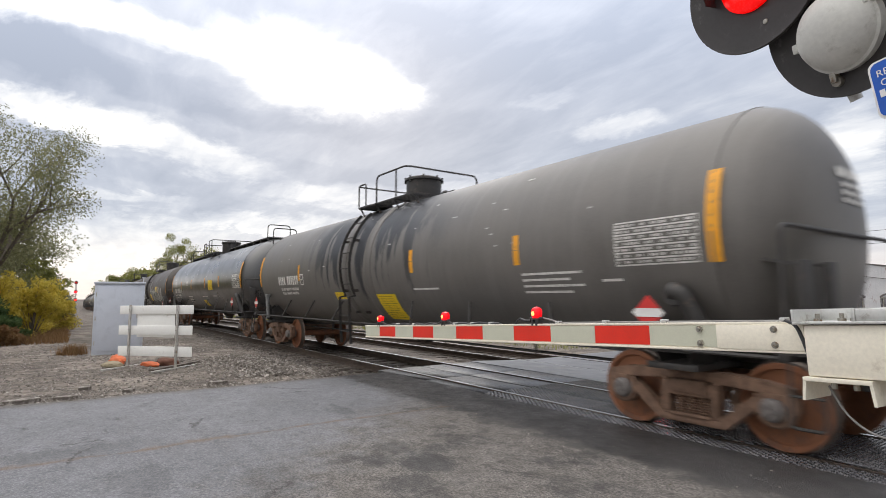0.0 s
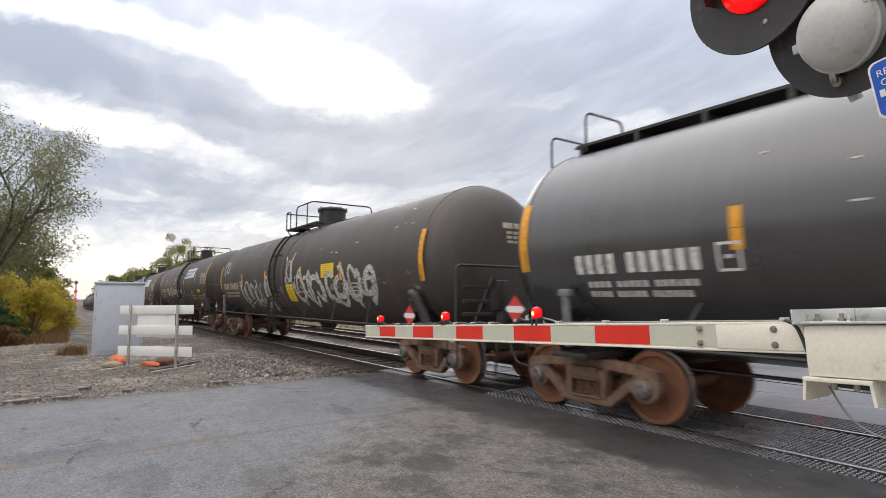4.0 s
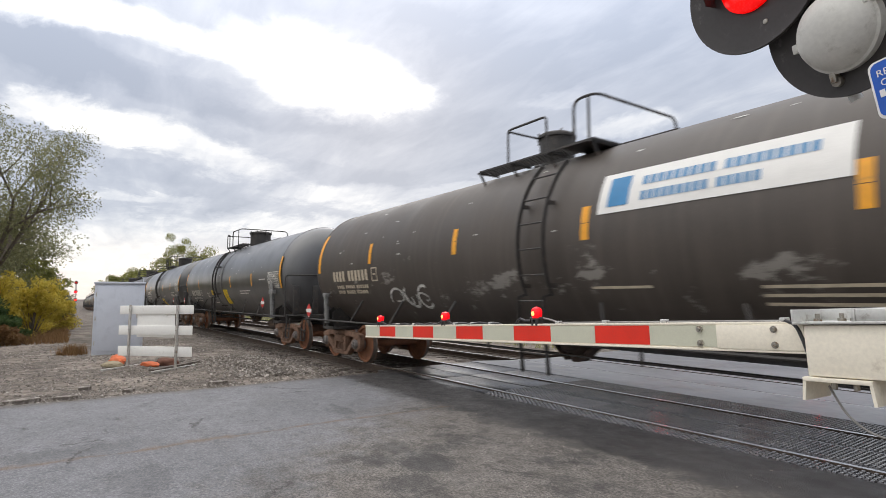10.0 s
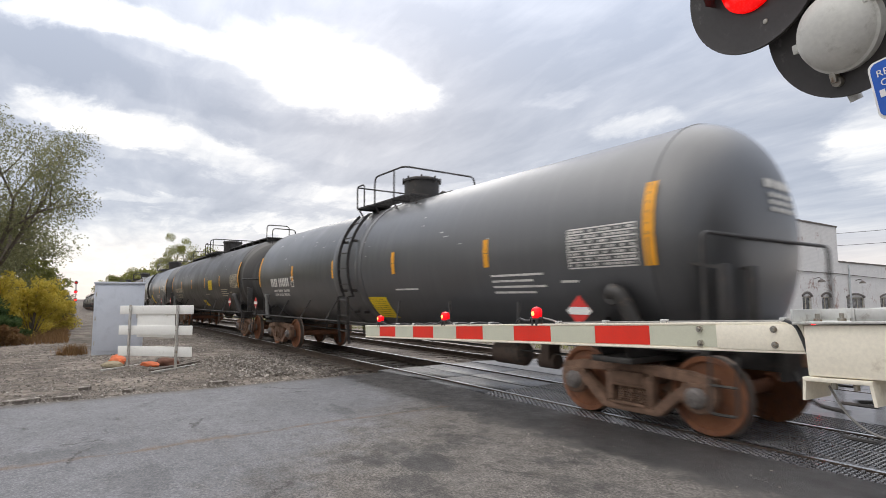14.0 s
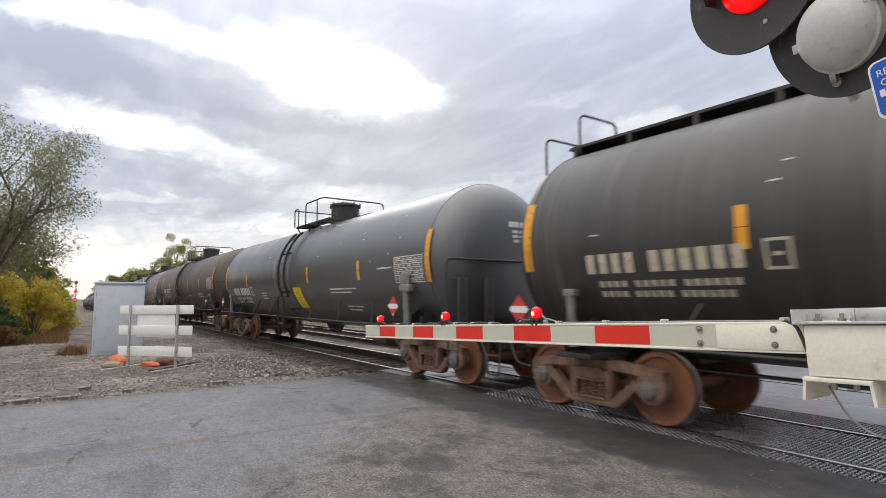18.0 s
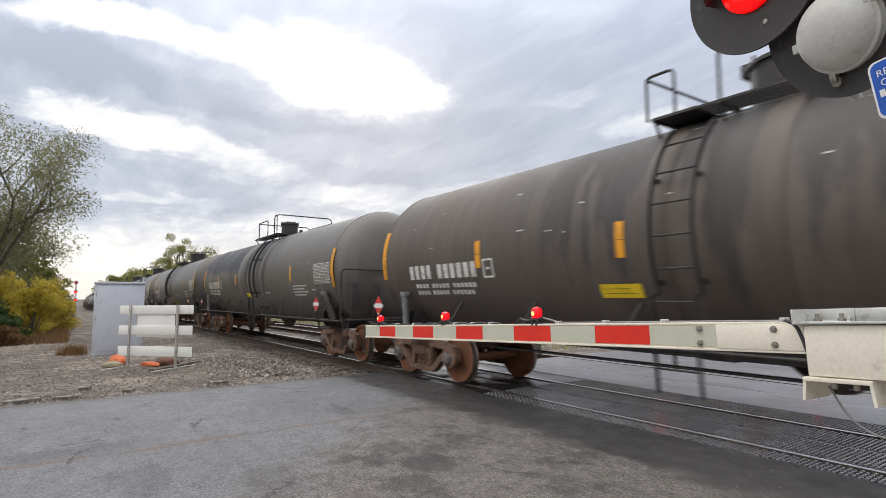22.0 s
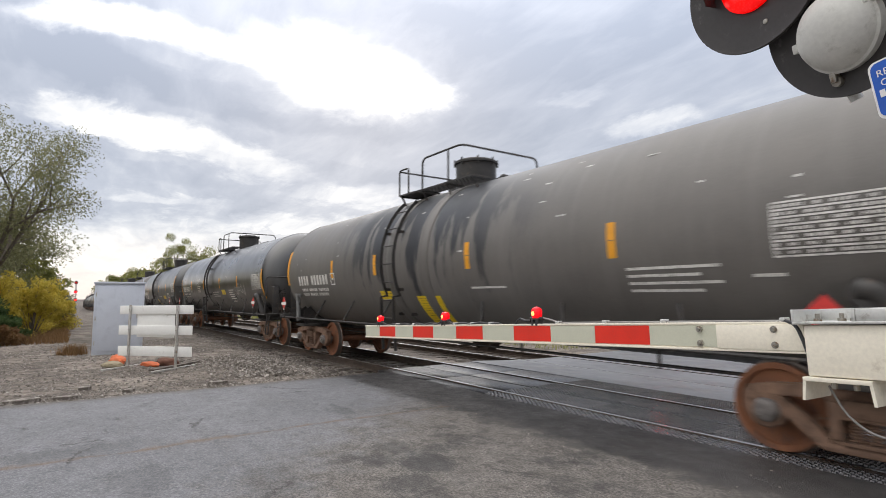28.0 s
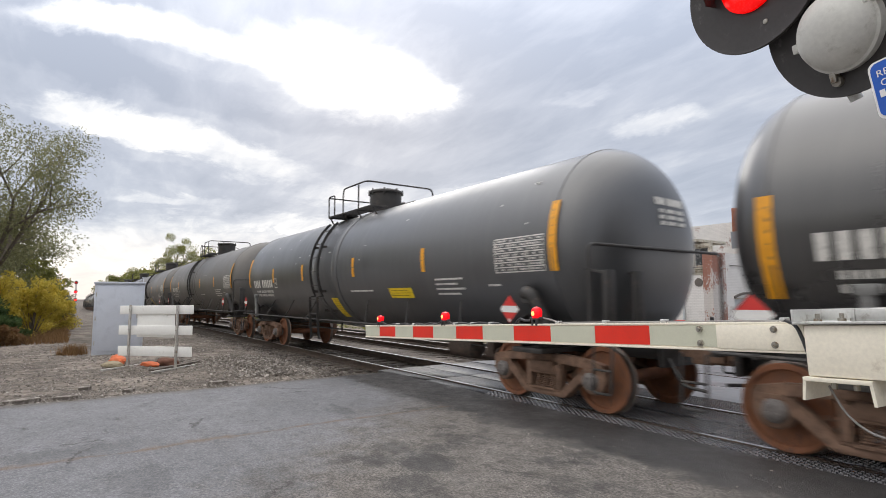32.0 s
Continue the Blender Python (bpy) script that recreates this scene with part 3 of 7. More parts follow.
def tank_material(name, base, rough, dust, streak=0.0, stain=0.0, crown=0.0, scuff=0.0, gloss=0.62, coat=0.0):
    """Faded tank paint: road dust low down, rain streaks, spills below the manway, worn dark crown."""
    m, nt, b = nodes_of(name)
    src = coords(nt)
    sep = N(nt, "ShaderNodeSeparateXYZ")
    nt.links.new(src, sep.inputs[0])
    x, z = sep.outputs[0], sep.outputs[2]
    big = noise_node(nt, src, 0.8, 6.0, 0.6)
    run = noise_node(nt, src, 1.0, 6.0, 0.65, (5.5, 0.6, 0.35))
    fine = noise_node(nt, src, 45.0, 3.0, 0.6)
    c = mix(nt, ramp(nt, big, 0.3, 0.7), col(base, 0.82), col(base, 1.18))
    c = mix(nt, ramp(nt, run, 0.45, 0.75, 0.0, 0.35), c, col(dust))
    c = mix(nt, ramp(nt, fine, 0.3, 0.8, 0.0, 0.25), c, col(base, 1.6))
    if scuff:
        worn = calc(nt, "ADD", noise_node(nt, src, 1.7, 7.0, 0.72, (0.8, 1.0, 1.3)), calc(nt, "MULTIPLY", calc(nt, "ABSOLUTE", calc(nt, "SUBTRACT", z, 1.75)), -0.20))
        c = mix(nt, ramp(nt, worn, 0.535, 0.60, 0.0, scuff), c, col((0.42, 0.40, 0.365)))
    if streak:
        s = noise_node(nt, src, 1.0, 4.0, 0.6, (5.5, 0.3, 0.16))
        c = mix(nt, ramp(nt, s, 0.56, 0.66, 0.0, streak), c, col((0.19, 0.185, 0.175)))
        c = mix(nt, ramp(nt, s, 0.46, 0.36, 0.0, streak), c, col((0.018, 0.017, 0.017)))
    if crown:
        edge = calc(nt, "ADD", z, calc(nt, "MULTIPLY", run, 1.3))
        c = mix(nt, calc(nt, "MULTIPLY", ramp(nt, edge, 3.20, 3.36, 0.0, crown), ramp(nt, x, 0.6, -0.6)), c, col((0.016, 0.016, 0.019)))
    if stain:
        near = ramp(nt, calc(nt, "ABSOLUTE", calc(nt, "ADD", x, calc(nt, "MULTIPLY", big, 1.2))), 1.6, 4.0, 1.0, 0.0)
        spill = ramp(nt, calc(nt, "ADD", calc(nt, "MULTIPLY", z, 0.16), noise_node(nt, src, 1.5, 6.0, 0.62, (2.6, 0.8, 0.42))), 0.86, 0.97)
        c = mix(nt, calc(nt, "MULTIPLY", calc(nt, "MULTIPLY", near, spill), stain), c, col((0.012, 0.014, 0.020)))
    b.inputs["Specular IOR Level"].default_value = gloss
    b.inputs["Coat Weight"].default_value, b.inputs["Coat Roughness"].default_value = coat, 0.24
    finish(nt, b, c, ramp(nt, big, 0.3, 0.7, rough, rough + 0.14), fine, 0.06, 0.003)
    return m


PAINT = {
    "grey": tank_material("faded_grey_tank_paint", (0.126, 0.117, 0.107), 0.40, (0.19, 0.182, 0.172), stain=0.35),
    "spilled": tank_material("stained_grey_tank_paint", (0.131, 0.121, 0.110), 0.40, (0.20, 0.19, 0.178), stain=0.97),
    "crowned": tank_material("streaked_grey_tank_paint", (0.116, 0.106, 0.095), 0.42, (0.21, 0.20, 0.188), stain=0.8, crown=0.95),
    "slate": tank_material("dull_black_tank_paint", (0.060, 0.061, 0.064), 0.34, (0.10, 0.10, 0.10), stain=0.3, gloss=1.0, coat=0.45),
    "black": tank_material("black_tank_paint", (0.036, 0.034, 0.034), 0.26, (0.08, 0.078, 0.075), stain=0.3, gloss=1.0, coat=0.6),
    "streaky": tank_material("rain_streaked_black_tank_paint", (0.042, 0.038, 0.035), 0.36, (0.085, 0.08, 0.076), streak=0.28),
    "brown": tank_material("dusty_brown_black_tank_paint", (0.058, 0.047, 0.039), 0.48, (0.13, 0.108, 0.090), scuff=0.5),
    "rust": tank_material("dusty_brown_tank_paint", (0.088, 0.071, 0.058), 0.50, (0.18, 0.155, 0.14), stain=0.6),
}
MAT_FRAME = surface("dull_black_car_steel", (0.040, 0.037, 0.035), 0.55, 0.0, var=0.3, scale=3, fine=60, bump=0.2, dirt=(0.12, 0.09, 0.07), amount=0.2)
MAT_TRUCK = surface("rust_dusted_cast_steel", (0.215, 0.130, 0.088), 0.85, 0.0, var=0.3, scale=4, fine=50, bump=0.4, dirt=(0.13, 0.078, 0.054), amount=0.4)
MAT_POST = surface("dull_grey_painted_post", (0.20, 0.20, 0.195), 0.6, var=0.2, scale=4, fine=60, bump=0.15, dirt=(0.09, 0.08, 0.07), amount=0.3)
MAT_UNDER = surface("dusty_underframe_steel", (0.085, 0.058, 0.044), 0.8, var=0.3, scale=3, fine=60, bump=0.2, dirt=(0.05, 0.042, 0.036), amount=0.4)
MAT_WHEEL = surface("rust_brown_wheel", (0.27, 0.112, 0.056), 0.75, 0.1, var=0.3, scale=3, fine=40, bump=0.25, dirt=(0.20, 0.095, 0.06), amount=0.4)
MAT_TREAD = surface("dull_wheel_tread", (0.20, 0.17, 0.15), 0.5, 0.8, var=0.15, scale=5, fine=80, bump=0.05)
MAT_CAP = surface("greasy_bearing_cap", (0.22, 0.20, 0.19), 0.5, 0.2, var=0.3, scale=8, fine=60, bump=0.2, dirt=(0.13, 0.11, 0.10), amount=0.4)
MAT_YELLOW = surface("amber_reflective_tape", (0.80, 0.36, 0.02), 0.45, var=0.12, scale=5, fine=90, bump=0.05, dirt=(0.45, 0.22, 0.04), amount=0.2)
MAT_PLATE = surface("yellow_paint_panel", (0.88, 0.62, 0.02), 0.5, var=0.1, scale=4, fine=60, bump=0.05, dirt=(0.40, 0.28, 0.05), amount=0.2)
MAT_WHITE = surface("white_stencil_paint", (0.72, 0.70, 0.66), 0.6, var=0.15, scale=8, fine=70, bump=0.05, dirt=(0.25, 0.24, 0.22), amount=0.3)
MAT_CREAM = surface("faded_cream_stencil_paint", (0.55, 0.48, 0.36), 0.6, var=0.15, scale=8, fine=70, bump=0.05, dirt=(0.28, 0.23, 0.17), amount=0.3)
MAT_SPRAY = surface("pale_spray_paint", (0.62, 0.61, 0.57), 0.6, var=0.2, scale=6, fine=50, bump=0.05, dirt=(0.16, 0.16, 0.15), amount=0.45)
MAT_SPRAY_PINK = surface("pink_and_white_spray_paint", (0.74, 0.70, 0.66), 0.6, var=0.1, scale=2, fine=50, bump=0.05, dirt=(0.66, 0.34, 0.28), amount=0.25)
MAT_RED = surface("red_placard", (0.62, 0.04, 0.035), 0.4, var=0.1, scale=8, fine=70, bump=0.05)
MAT_PAPER = surface("white_placard", (0.75, 0.74, 0.72), 0.5, var=0.08, scale=8, fine=70, bump=0.05)
MAT_BANNER = surface("white_banner_panel", (0.74, 0.73, 0.70), 0.45, var=0.06, scale=3, fine=70, bump=0.03)
MAT_BLUE = surface("blue_sign_ink", (0.03, 0.20, 0.42), 0.45, var=0.1, scale=6, fine=70, bump=0.03)
MAT_INK = surface("black_sign_ink", (0.02, 0.02, 0.02), 0.5, var=0.1, scale=6, fine=70, bump=0.03)

MESHES = {}


def kept(key, make):
    if key not in MESHES:
        MESHES[key] = make()
    return MESHES[key]


KNUCKLE = 0.985


def tank_mesh(paint, length=7.4):
    bm = BM()
    lathe(bm, [(-length + 2 * length * i / 12, TANK_R) for i in range(13)], (0, 0, TANK_Z), "x", 80)
    return to_mesh("tank", bm, PAINT[paint], 50)


def head_at(r, head):
    """Depth of the dished head at a share r of the tank's radius."""
    q, rim = ((1 - (KNUCKLE * k) ** 3.2) ** 0.36 for k in (min(r, 1.0), 1.0))
    return head * (q - rim) / (1 - rim)


def head_mesh(paint, head):
    bm = BM()
    prof = []
    for i in range(15):
        r = math.sin(math.pi / 2 * i / 14)
        prof.append((head_at(r, head), TANK_R * r))
    lathe(bm, prof, (0, 0, 0), "x", 80)
    return to_mesh("tank_head", bm, PAINT[paint], 60)


def ring_mesh(paint, w):
    bm = BM()
    lathe(bm, [(-w, TANK_R - 0.02), (-w, TANK_R + 0.010), (-w + 0.015, TANK_R + 0.018), (w - 0.015, TANK_R + 0.018), (w, TANK_R + 0.010), (w, TANK_R - 0.02)], (0, 0, 0), "x", 80)
    return to_mesh("tank_band", bm, PAINT[paint], 50)


def seam_mesh(paint):
    bm = BM()
    lathe(bm, [(-0.018, TANK_R - 0.004), (-0.008, TANK_R + 0.008), (0.008, TANK_R + 0.008), (0.018, TANK_R - 0.004)], (0, 0, 0), "x", 80)
    return to_mesh("weld_seam", bm, PAINT[paint], 50)


def shell_point(x, z, lift=0.006):
    r = TANK_R + lift
    h = max(-0.999, min(0.999, (z - TANK_Z) / r))
    return Vector((x, -r * math.sqrt(1 - h * h), z))


def patch(bm, x0, x1, z0, z1, lift=0.005, lean=0.0):
    """A thin sheet that lies on the near side of the tank's shell."""
    nz, nx = max(2, int(abs(z1 - z0) / 0.10) + 1), max(1, int(abs(x1 - x0) / 1.2) + 1)
    grid = [[bm.verts.new(shell_point(x0 + (x1 - x0) * i / nx + lean * (z1 - (z0 + (z1 - z0) * j / nz)), z0 + (z1 - z0) * j / nz, lift)) for j in range(nz + 1)] for i in range(nx + 1)]
    for a, b in zip(grid, grid[1:]):
        for j in range(nz):
            bm.faces.new((a[j], b[j], b[j + 1], a[j + 1]))


def ribbon(bm, pts, w, lift=0.007):
    """A brush stroke on the shell along (x, z) points."""
    prev = None
    for i, (x, z) in enumerate(pts):
        a, b = pts[max(i - 1, 0)], pts[min(i + 1, len(pts) - 1)]
        dx, dz = b[0] - a[0], b[1] - a[1]
        q = math.hypot(dx, dz) or 1.0
        nx, nz = -dz / q * w / 2, dx / q * w / 2
        cur = (bm.verts.new(shell_point(x + nx, z + nz, lift)), bm.verts.new(shell_point(x - nx, z - nz, lift)))
        if prev:
            bm.faces.new((prev[0], cur[0], cur[1], prev[1]))
        prev = cur


def side_frame_mesh():
    """Cast truck side frame: top chord, sloping lower chord, columns, pedestals."""
    bm = BM()
    y = (0, 1, 0)
    for s in (-1, 1):
        beam(bm, (s * 0.36, 0, 0.705), (s * 0.80, 0, 0.670), 0.14, 0.135, 0.14, 0.125, y)
        beam(bm, (s * 0.76, 0, 0.675), (s * 1.08, 0, 0.600), 0.14, 0.14, 0.15, 0.16, y)
        beam(bm, (s * 1.075, 0, 0.645), (s * 1.095, 0, 0.43), 0.13, 0.085, 0.12, 0.055, y)
        beam(bm, (s * 0.745, 0, 0.60), (s * 0.735, 0, 0.43), 0.13, 0.075, 0.12, 0.055, y)
        beam(bm, (s * 0.74, 0, 0.52), (s * 0.36, 0, 0.205), 0.14, 0.125, 0.15, 0.125, y)
        beam(bm, (s * 0.315, 0, 0.68), (s * 0.285, 0, 0.24), 0.13, 0.09, 0.13, 0.085, y)
        box(bm, s * 0.29 - 0.05, s * 0.29 + 0.05, -0.085, -0.065, 0.28, 0.62, 0.01)
        lathe(bm, [(-0.068, 0.0), (-0.068, 0.185), (-0.050, 0.205), (0.050, 0.205), (0.068, 0.185), (0.068, 0.0)], (s * 0.905, 0, 0.475), "y", 22)
    box(bm, -0.40, 0.40, -0.065, 0.065, 0.645, 0.765, 0.03)
    box(bm, -0.40, 0.40, -0.075, 0.075, 0.155, 0.245, 0.03)
    box(bm, -0.24, 0.24, -0.10, 0.10, 0.245, 0.275)
    bmesh.ops.bevel(bm, geom=[e for e in bm.edges if e.calc_length() > 0.05 and e.is_manifold and e.calc_face_angle(0) > 1.0], offset=0.012, segments=2, affect="EDGES")
    return to_mesh("side_frame", bm, MAT_TRUCK, 40)


def spring_mesh():
    bm = BM()
    prof = [(0.275, 0.0)]
    for i in range(7):
        z = 0.280 + i * 0.028
        prof += [(z, 0.050), (z + 0.008, 0.062), (z + 0.018, 0.062), (z + 0.024, 0.050)]
    lathe(bm, prof + [(0.47, 0.0)], (0, 0, 0), "z", 12)
    return to_mesh("spring", bm, MAT_TRUCK, 40)


def spring_cap_mesh():
    bm = BM()
    box(bm, -0.25, 0.25, -0.11, 0.11, 0.47, 0.60, 0.02)
    return to_mesh("spring_cap", bm, MAT_TRUCK, 40)


def wheelset_mesh():
    bm = BM()
    r = WHEEL_R
    for s in (-1, 1):
        prof = [(0.84, 0.0), (0.84, 0.10), (0.825, 0.115), (0.80, 0.13), (0.765, 0.30), (0.775, 0.375), (0.812, 0.39), (0.815, r - 0.012), (0.805, r - 0.004), (0.72, r), (0.705, r + 0.024), (0.69, r + 0.022), (0.685, r - 0.05), (0.72, 0.375), (0.72, 0.30), (0.69, 0.14), (0.66, 0.12), (0.66, 0.0)]
        k = len(bm.faces)
        lathe(bm, [(s * a, q) for a, q in prof], (0, 0, 0), "y", 40)
    lathe(bm, [(-0.7, 0.0), (-0.7, 0.085), (0.7, 0.085), (0.7, 0.0)], (0, 0, 0), "y", 14)
    bm.faces.ensure_lookup_table()
    for f in bm.faces:
        c = f.calc_center_median()
        if math.hypot(c.x, c.z) > r - 0.02 and 0.70 < abs(c.y) < 0.81:
            f.material_index = 1
    return to_mesh("wheelset", bm, [MAT_WHEEL, MAT_TREAD], 35)


def cap_mesh(s):
    bm = BM()
    lathe(bm, [(s * 0.84, 0.0), (s * 0.84, 0.125), (s * 1.07, 0.125), (s * 1.08, 0.112), (s * 1.115, 0.105), (s * 1.125, 0.09), (s * 1.125, 0.0)], (0, 0, 0), "y", 20)
    for i in range(3):
        a = i * math.tau / 3
        lathe(bm, [(s * 1.122, 0.0), (s * 1.122, 0.021), (s * 1.145, 0.021), (s * 1.145, 0.0)], (math.cos(a) * 0.055, 0, math.sin(a) * 0.055), "y", 6)
    return to_mesh("bearing_cap", bm, MAT_CAP, 35)


def bolster_mesh():
    bm = BM()
    box(bm, -0.22, 0.22, -1.12, 1.12, 0.50, 0.66, 0.03)
    lathe(bm, [(0.64, 0.0), (0.64, 0.22), (0.80, 0.20), (0.80, 0.0)], (0, 0, 0), "z", 20)
    for s in (-1, 1):
        box(bm, s * 0.40 - 0.04, s * 0.40 + 0.04, -0.82, 0.82, 0.34, 0.44)
        beam(bm, (s * 0.42, -0.80, 0.40), (s * 0.46, -0.66, 0.52), 0.07, 0.24)
        beam(bm, (s * 0.42, 0.80, 0.40), (s * 0.46, 0.66, 0.52), 0.07, 0.24)
    return to_mesh("truck", bm, MAT_TRUCK, 30)


def adapter_mesh():
    bm = BM()
    box(bm, -0.10, 0.10, -0.09, 0.09, 0.565, 0.62, 0.01)
    return to_mesh("bearing_adapter", bm, MAT_TRUCK, 30)


def add_truck(car, x):
    t = part("truck", kept("truck", bolster_mesh), None, car, "rust-dusted cast steel truck", pose(x, 0, 0))
    for s in (-1, 1):
        part("side_frame", kept("side_frame", side_frame_mesh), None, t, at=pose(0, s * 0.985, 0))
        for x2 in (-0.14, 0.0, 0.14):
            part("spring", kept("spring", spring_mesh), None, t, at=pose(x2, s * 0.985, 0))
        part("spring_cap", kept("spring_cap", spring_cap_mesh), None, t, at=pose(0, s * 0.985, 0))
        for x2 in (-0.889, 0.889):
            part("bearing_adapter", kept("adapter", adapter_mesh), None, t, at=pose(x2, s * 0.985, 0))
        part("wheelset", kept("wheelset", wheelset_mesh), None, t, "rust-brown wheels on an axle", pose(s * 0.889, 0, WHEEL_R))
        for q in (-1, 1):
            part("bearing_cap", kept("bearing_cap%d" % q, lambda: cap_mesh(q)), None, t, "greasy grey-brown bearing cap", pose(s * 0.889, 0, WHEEL_R))


def sill_mesh():
    bm = BM()
    box(bm, 5.6, 8.30, -0.28, 0.28, 0.74, 1.02, 0.01)
    box(bm, 8.24, 8.34, -0.45, 0.45, 0.66, 1.10, 0.015)
    beam(bm, (5.6, 0, 0.9), (4.6, 0, 0.84), 0.5, 0.2, 0.3, 0.06)
    return to_mesh("stub_sill", bm, MAT_FRAME)


def web_mesh():
    """One web of the body bolster, curved to the tank's belly."""
    bm = BM()
    loop = [(0.25, 0.78), (1.30, 0.86), (1.36, 0.96), (1.36, 1.22)]
    for i in range(6):
        a = radians(-40 - i * 9)
        loop.append((math.cos(a) * (TANK_R - 0.01), TANK_Z + math.sin(a) * (TANK_R - 0.01)))
    lo = [bm.verts.new((-0.012, y, z)) for y, z in loop]
    hi = [bm.verts.new((0.012, y, z)) for y, z in loop]
    bm.faces.new(lo)
    bm.faces.new(hi[::-1])
    for i in range(len(loop)):
        j = (i + 1) % len(loop)
        bm.faces.new((lo[i], lo[j], hi[j], hi[i]))
    return to_mesh("web", bm, MAT_FRAME, 30)


def bolster_plate_mesh():
    bm = BM()
    box(bm, -0.30, 0.30, 0.40, 1.40, 0.79, 0.86, 0.01)
    return to_mesh("body_bolster", bm, MAT_FRAME, 30)


def jack_pad_mesh():
    bm = BM()
    box(bm, -0.26, 0.26, 1.37, 1.43, 0.98, 1.05, 0.008)
    return to_mesh("jacking_pad", bm, MAT_FRAME, 30)


def rear_post_mesh():
    """A short round post with a square cap."""
    bm = BM()
    tube(bm, [(-0.08, 1.46, 0.95), (-0.08, 1.50, 1.62)], 0.06, 12)
    box(bm, -0.17, 0.01, 1.42, 1.56, 1.60, 1.70, 0.02)
    return to_mesh("side_post", bm, MAT_POST, 30)


def side_post_mesh():
    """A slender post with a flat plate at its top."""
    bm = BM()
    tube(bm, [(-0.08, 1.48, 0.95), (-0.08, 1.52, 1.75)], 0.075, 12)
    box(bm, -0.26, 0.10, 1.44, 1.58, 1.70, 1.84, 0.02)
    box(bm, -0.24, 0.08, 1.53, 1.56, 1.84, 2.06, 0.005)
    return to_mesh("side_post", bm, MAT_POST, 30)


def arm_mesh():
    """A stout round bracket that leans from the tank's flank down to the bolster."""
    bm = BM()
    tube(bm, fillet([(0.10, 1.50, 1.66), (0.24, 1.50, 1.64), (0.46, 1.34, 1.02)], 0.10, 4), 0.10, 14)
    lathe(bm, [(-0.03, 0.0), (-0.03, 0.125), (0.02, 0.135), (0.05, 0.12), (0.05, 0.0)], (0.16, 1.50, 1.62), "y", 18)
    return to_mesh("bracket_arm", bm, MAT_FRAME, 40)


def add_bolster(car, at, front, post):
    for mirror in (-1, 1):
        b = part("body_bolster", kept("bolster_plate", bolster_plate_mesh), None, car, at=at @ Matrix.Diagonal((1, mirror, 1, 1)))
        for dx in (-0.20, 0.20):
            part("web", kept("web", web_mesh), None, b, at=pose(dx, 0, 0))
        part("jacking_pad", kept("jacking_pad", jack_pad_mesh), None, b)
        if front:
            part("bracket_arm", kept("bracket_arm", arm_mesh), None, b)
        else:
            part("side_post", kept("side_post", side_post_mesh) if post else kept("rear_post", rear_post_mesh), None, b)


def coupler_mesh():
    bm = BM()
    box(bm, 8.30, 8.58, -0.075, 0.075, 0.79, 0.95, 0.02)
    box(bm, 8.55, 8.84, -0.17, 0.06, 0.72, 1.00, 0.03)
    box(bm, 8.60, 8.86, 0.05, 0.19, 0.75, 0.97, 0.03)
    return to_mesh("coupler", bm, MAT_TRUCK)


def end_deck_mesh():
    bm = BM()
    box(bm, 8.02, 8.36, -1.45, 1.45, 1.05, 1.075)
    box(bm, 7.95, 8.03, -1.50, 1.50, 0.98, 1.09, 0.008)
    return to_mesh("end_platform", bm, MAT_FRAME)


def step_mesh():
    bm = BM()
    tube(bm, fillet([(8.06, 1.50, 1.0), (8.06, 1.54, 0.42), (8.34, 1.54, 0.42), (8.34, 1.50, 1.0)], 0.05), 0.016)
    tube(bm, [(8.06, 1.53, 0.70), (8.34, 1.53, 0.70)], 0.014)
    return to_mesh("step", bm, MAT_FRAME)


def hose_mesh():
    bm = BM()
    tube(bm, fillet([(8.36, -0.36, 0.78), (8.55, -0.38, 0.45), (8.85, -0.36, 0.42)], 0.12), 0.024)
    return to_mesh("air_hose", bm, MAT_FRAME)


def end_rail_mesh(top):
    bm = BM()
    tube(bm, fillet([(0, -1.57, 1.02), (0, -1.57, top), (0, 1.57, top), (0, 1.57, 1.02)], 0.12), 0.024, 8)
    return to_mesh("end_handrail", bm, MAT_FRAME)


def end_rung_mesh():
    bm = BM()
    box(bm, -0.02, 0.02, -1.36, -0.72, -0.035, 0.035, 0.006)
    return to_mesh("end_rung", bm, MAT_FRAME)


def end_brace_mesh():
    bm = BM()
    beam(bm, (0, -0.62, 1.93), (0, -1.10, 1.02), 0.09, 0.05)
    return to_mesh("end_brace", bm, MAT_FRAME)


def end_valve_mesh():
    """Brake valve housing on the end platform."""
    bm = BM()
    box(bm, -0.14, 0.12, -0.60, -0.34, 1.35, 1.90, 0.04)
    box(bm, -0.06, 0.16, -0.52, -0.42, 1.08, 1.36, 0.02)
    return to_mesh("brake_valve", bm, MAT_FRAME)


def end_post_mesh():
    bm = BM()
    for z0 in (0,):
        box(bm, -0.035, 0.035, -0.09, 0.09, 1.09, 1.94, 0.01)
        beam(bm, (-0.02, 0, 1.9), (-0.42, 0, 1.98), 0.07, 0.03)
    return to_mesh("end_post", bm, MAT_FRAME)


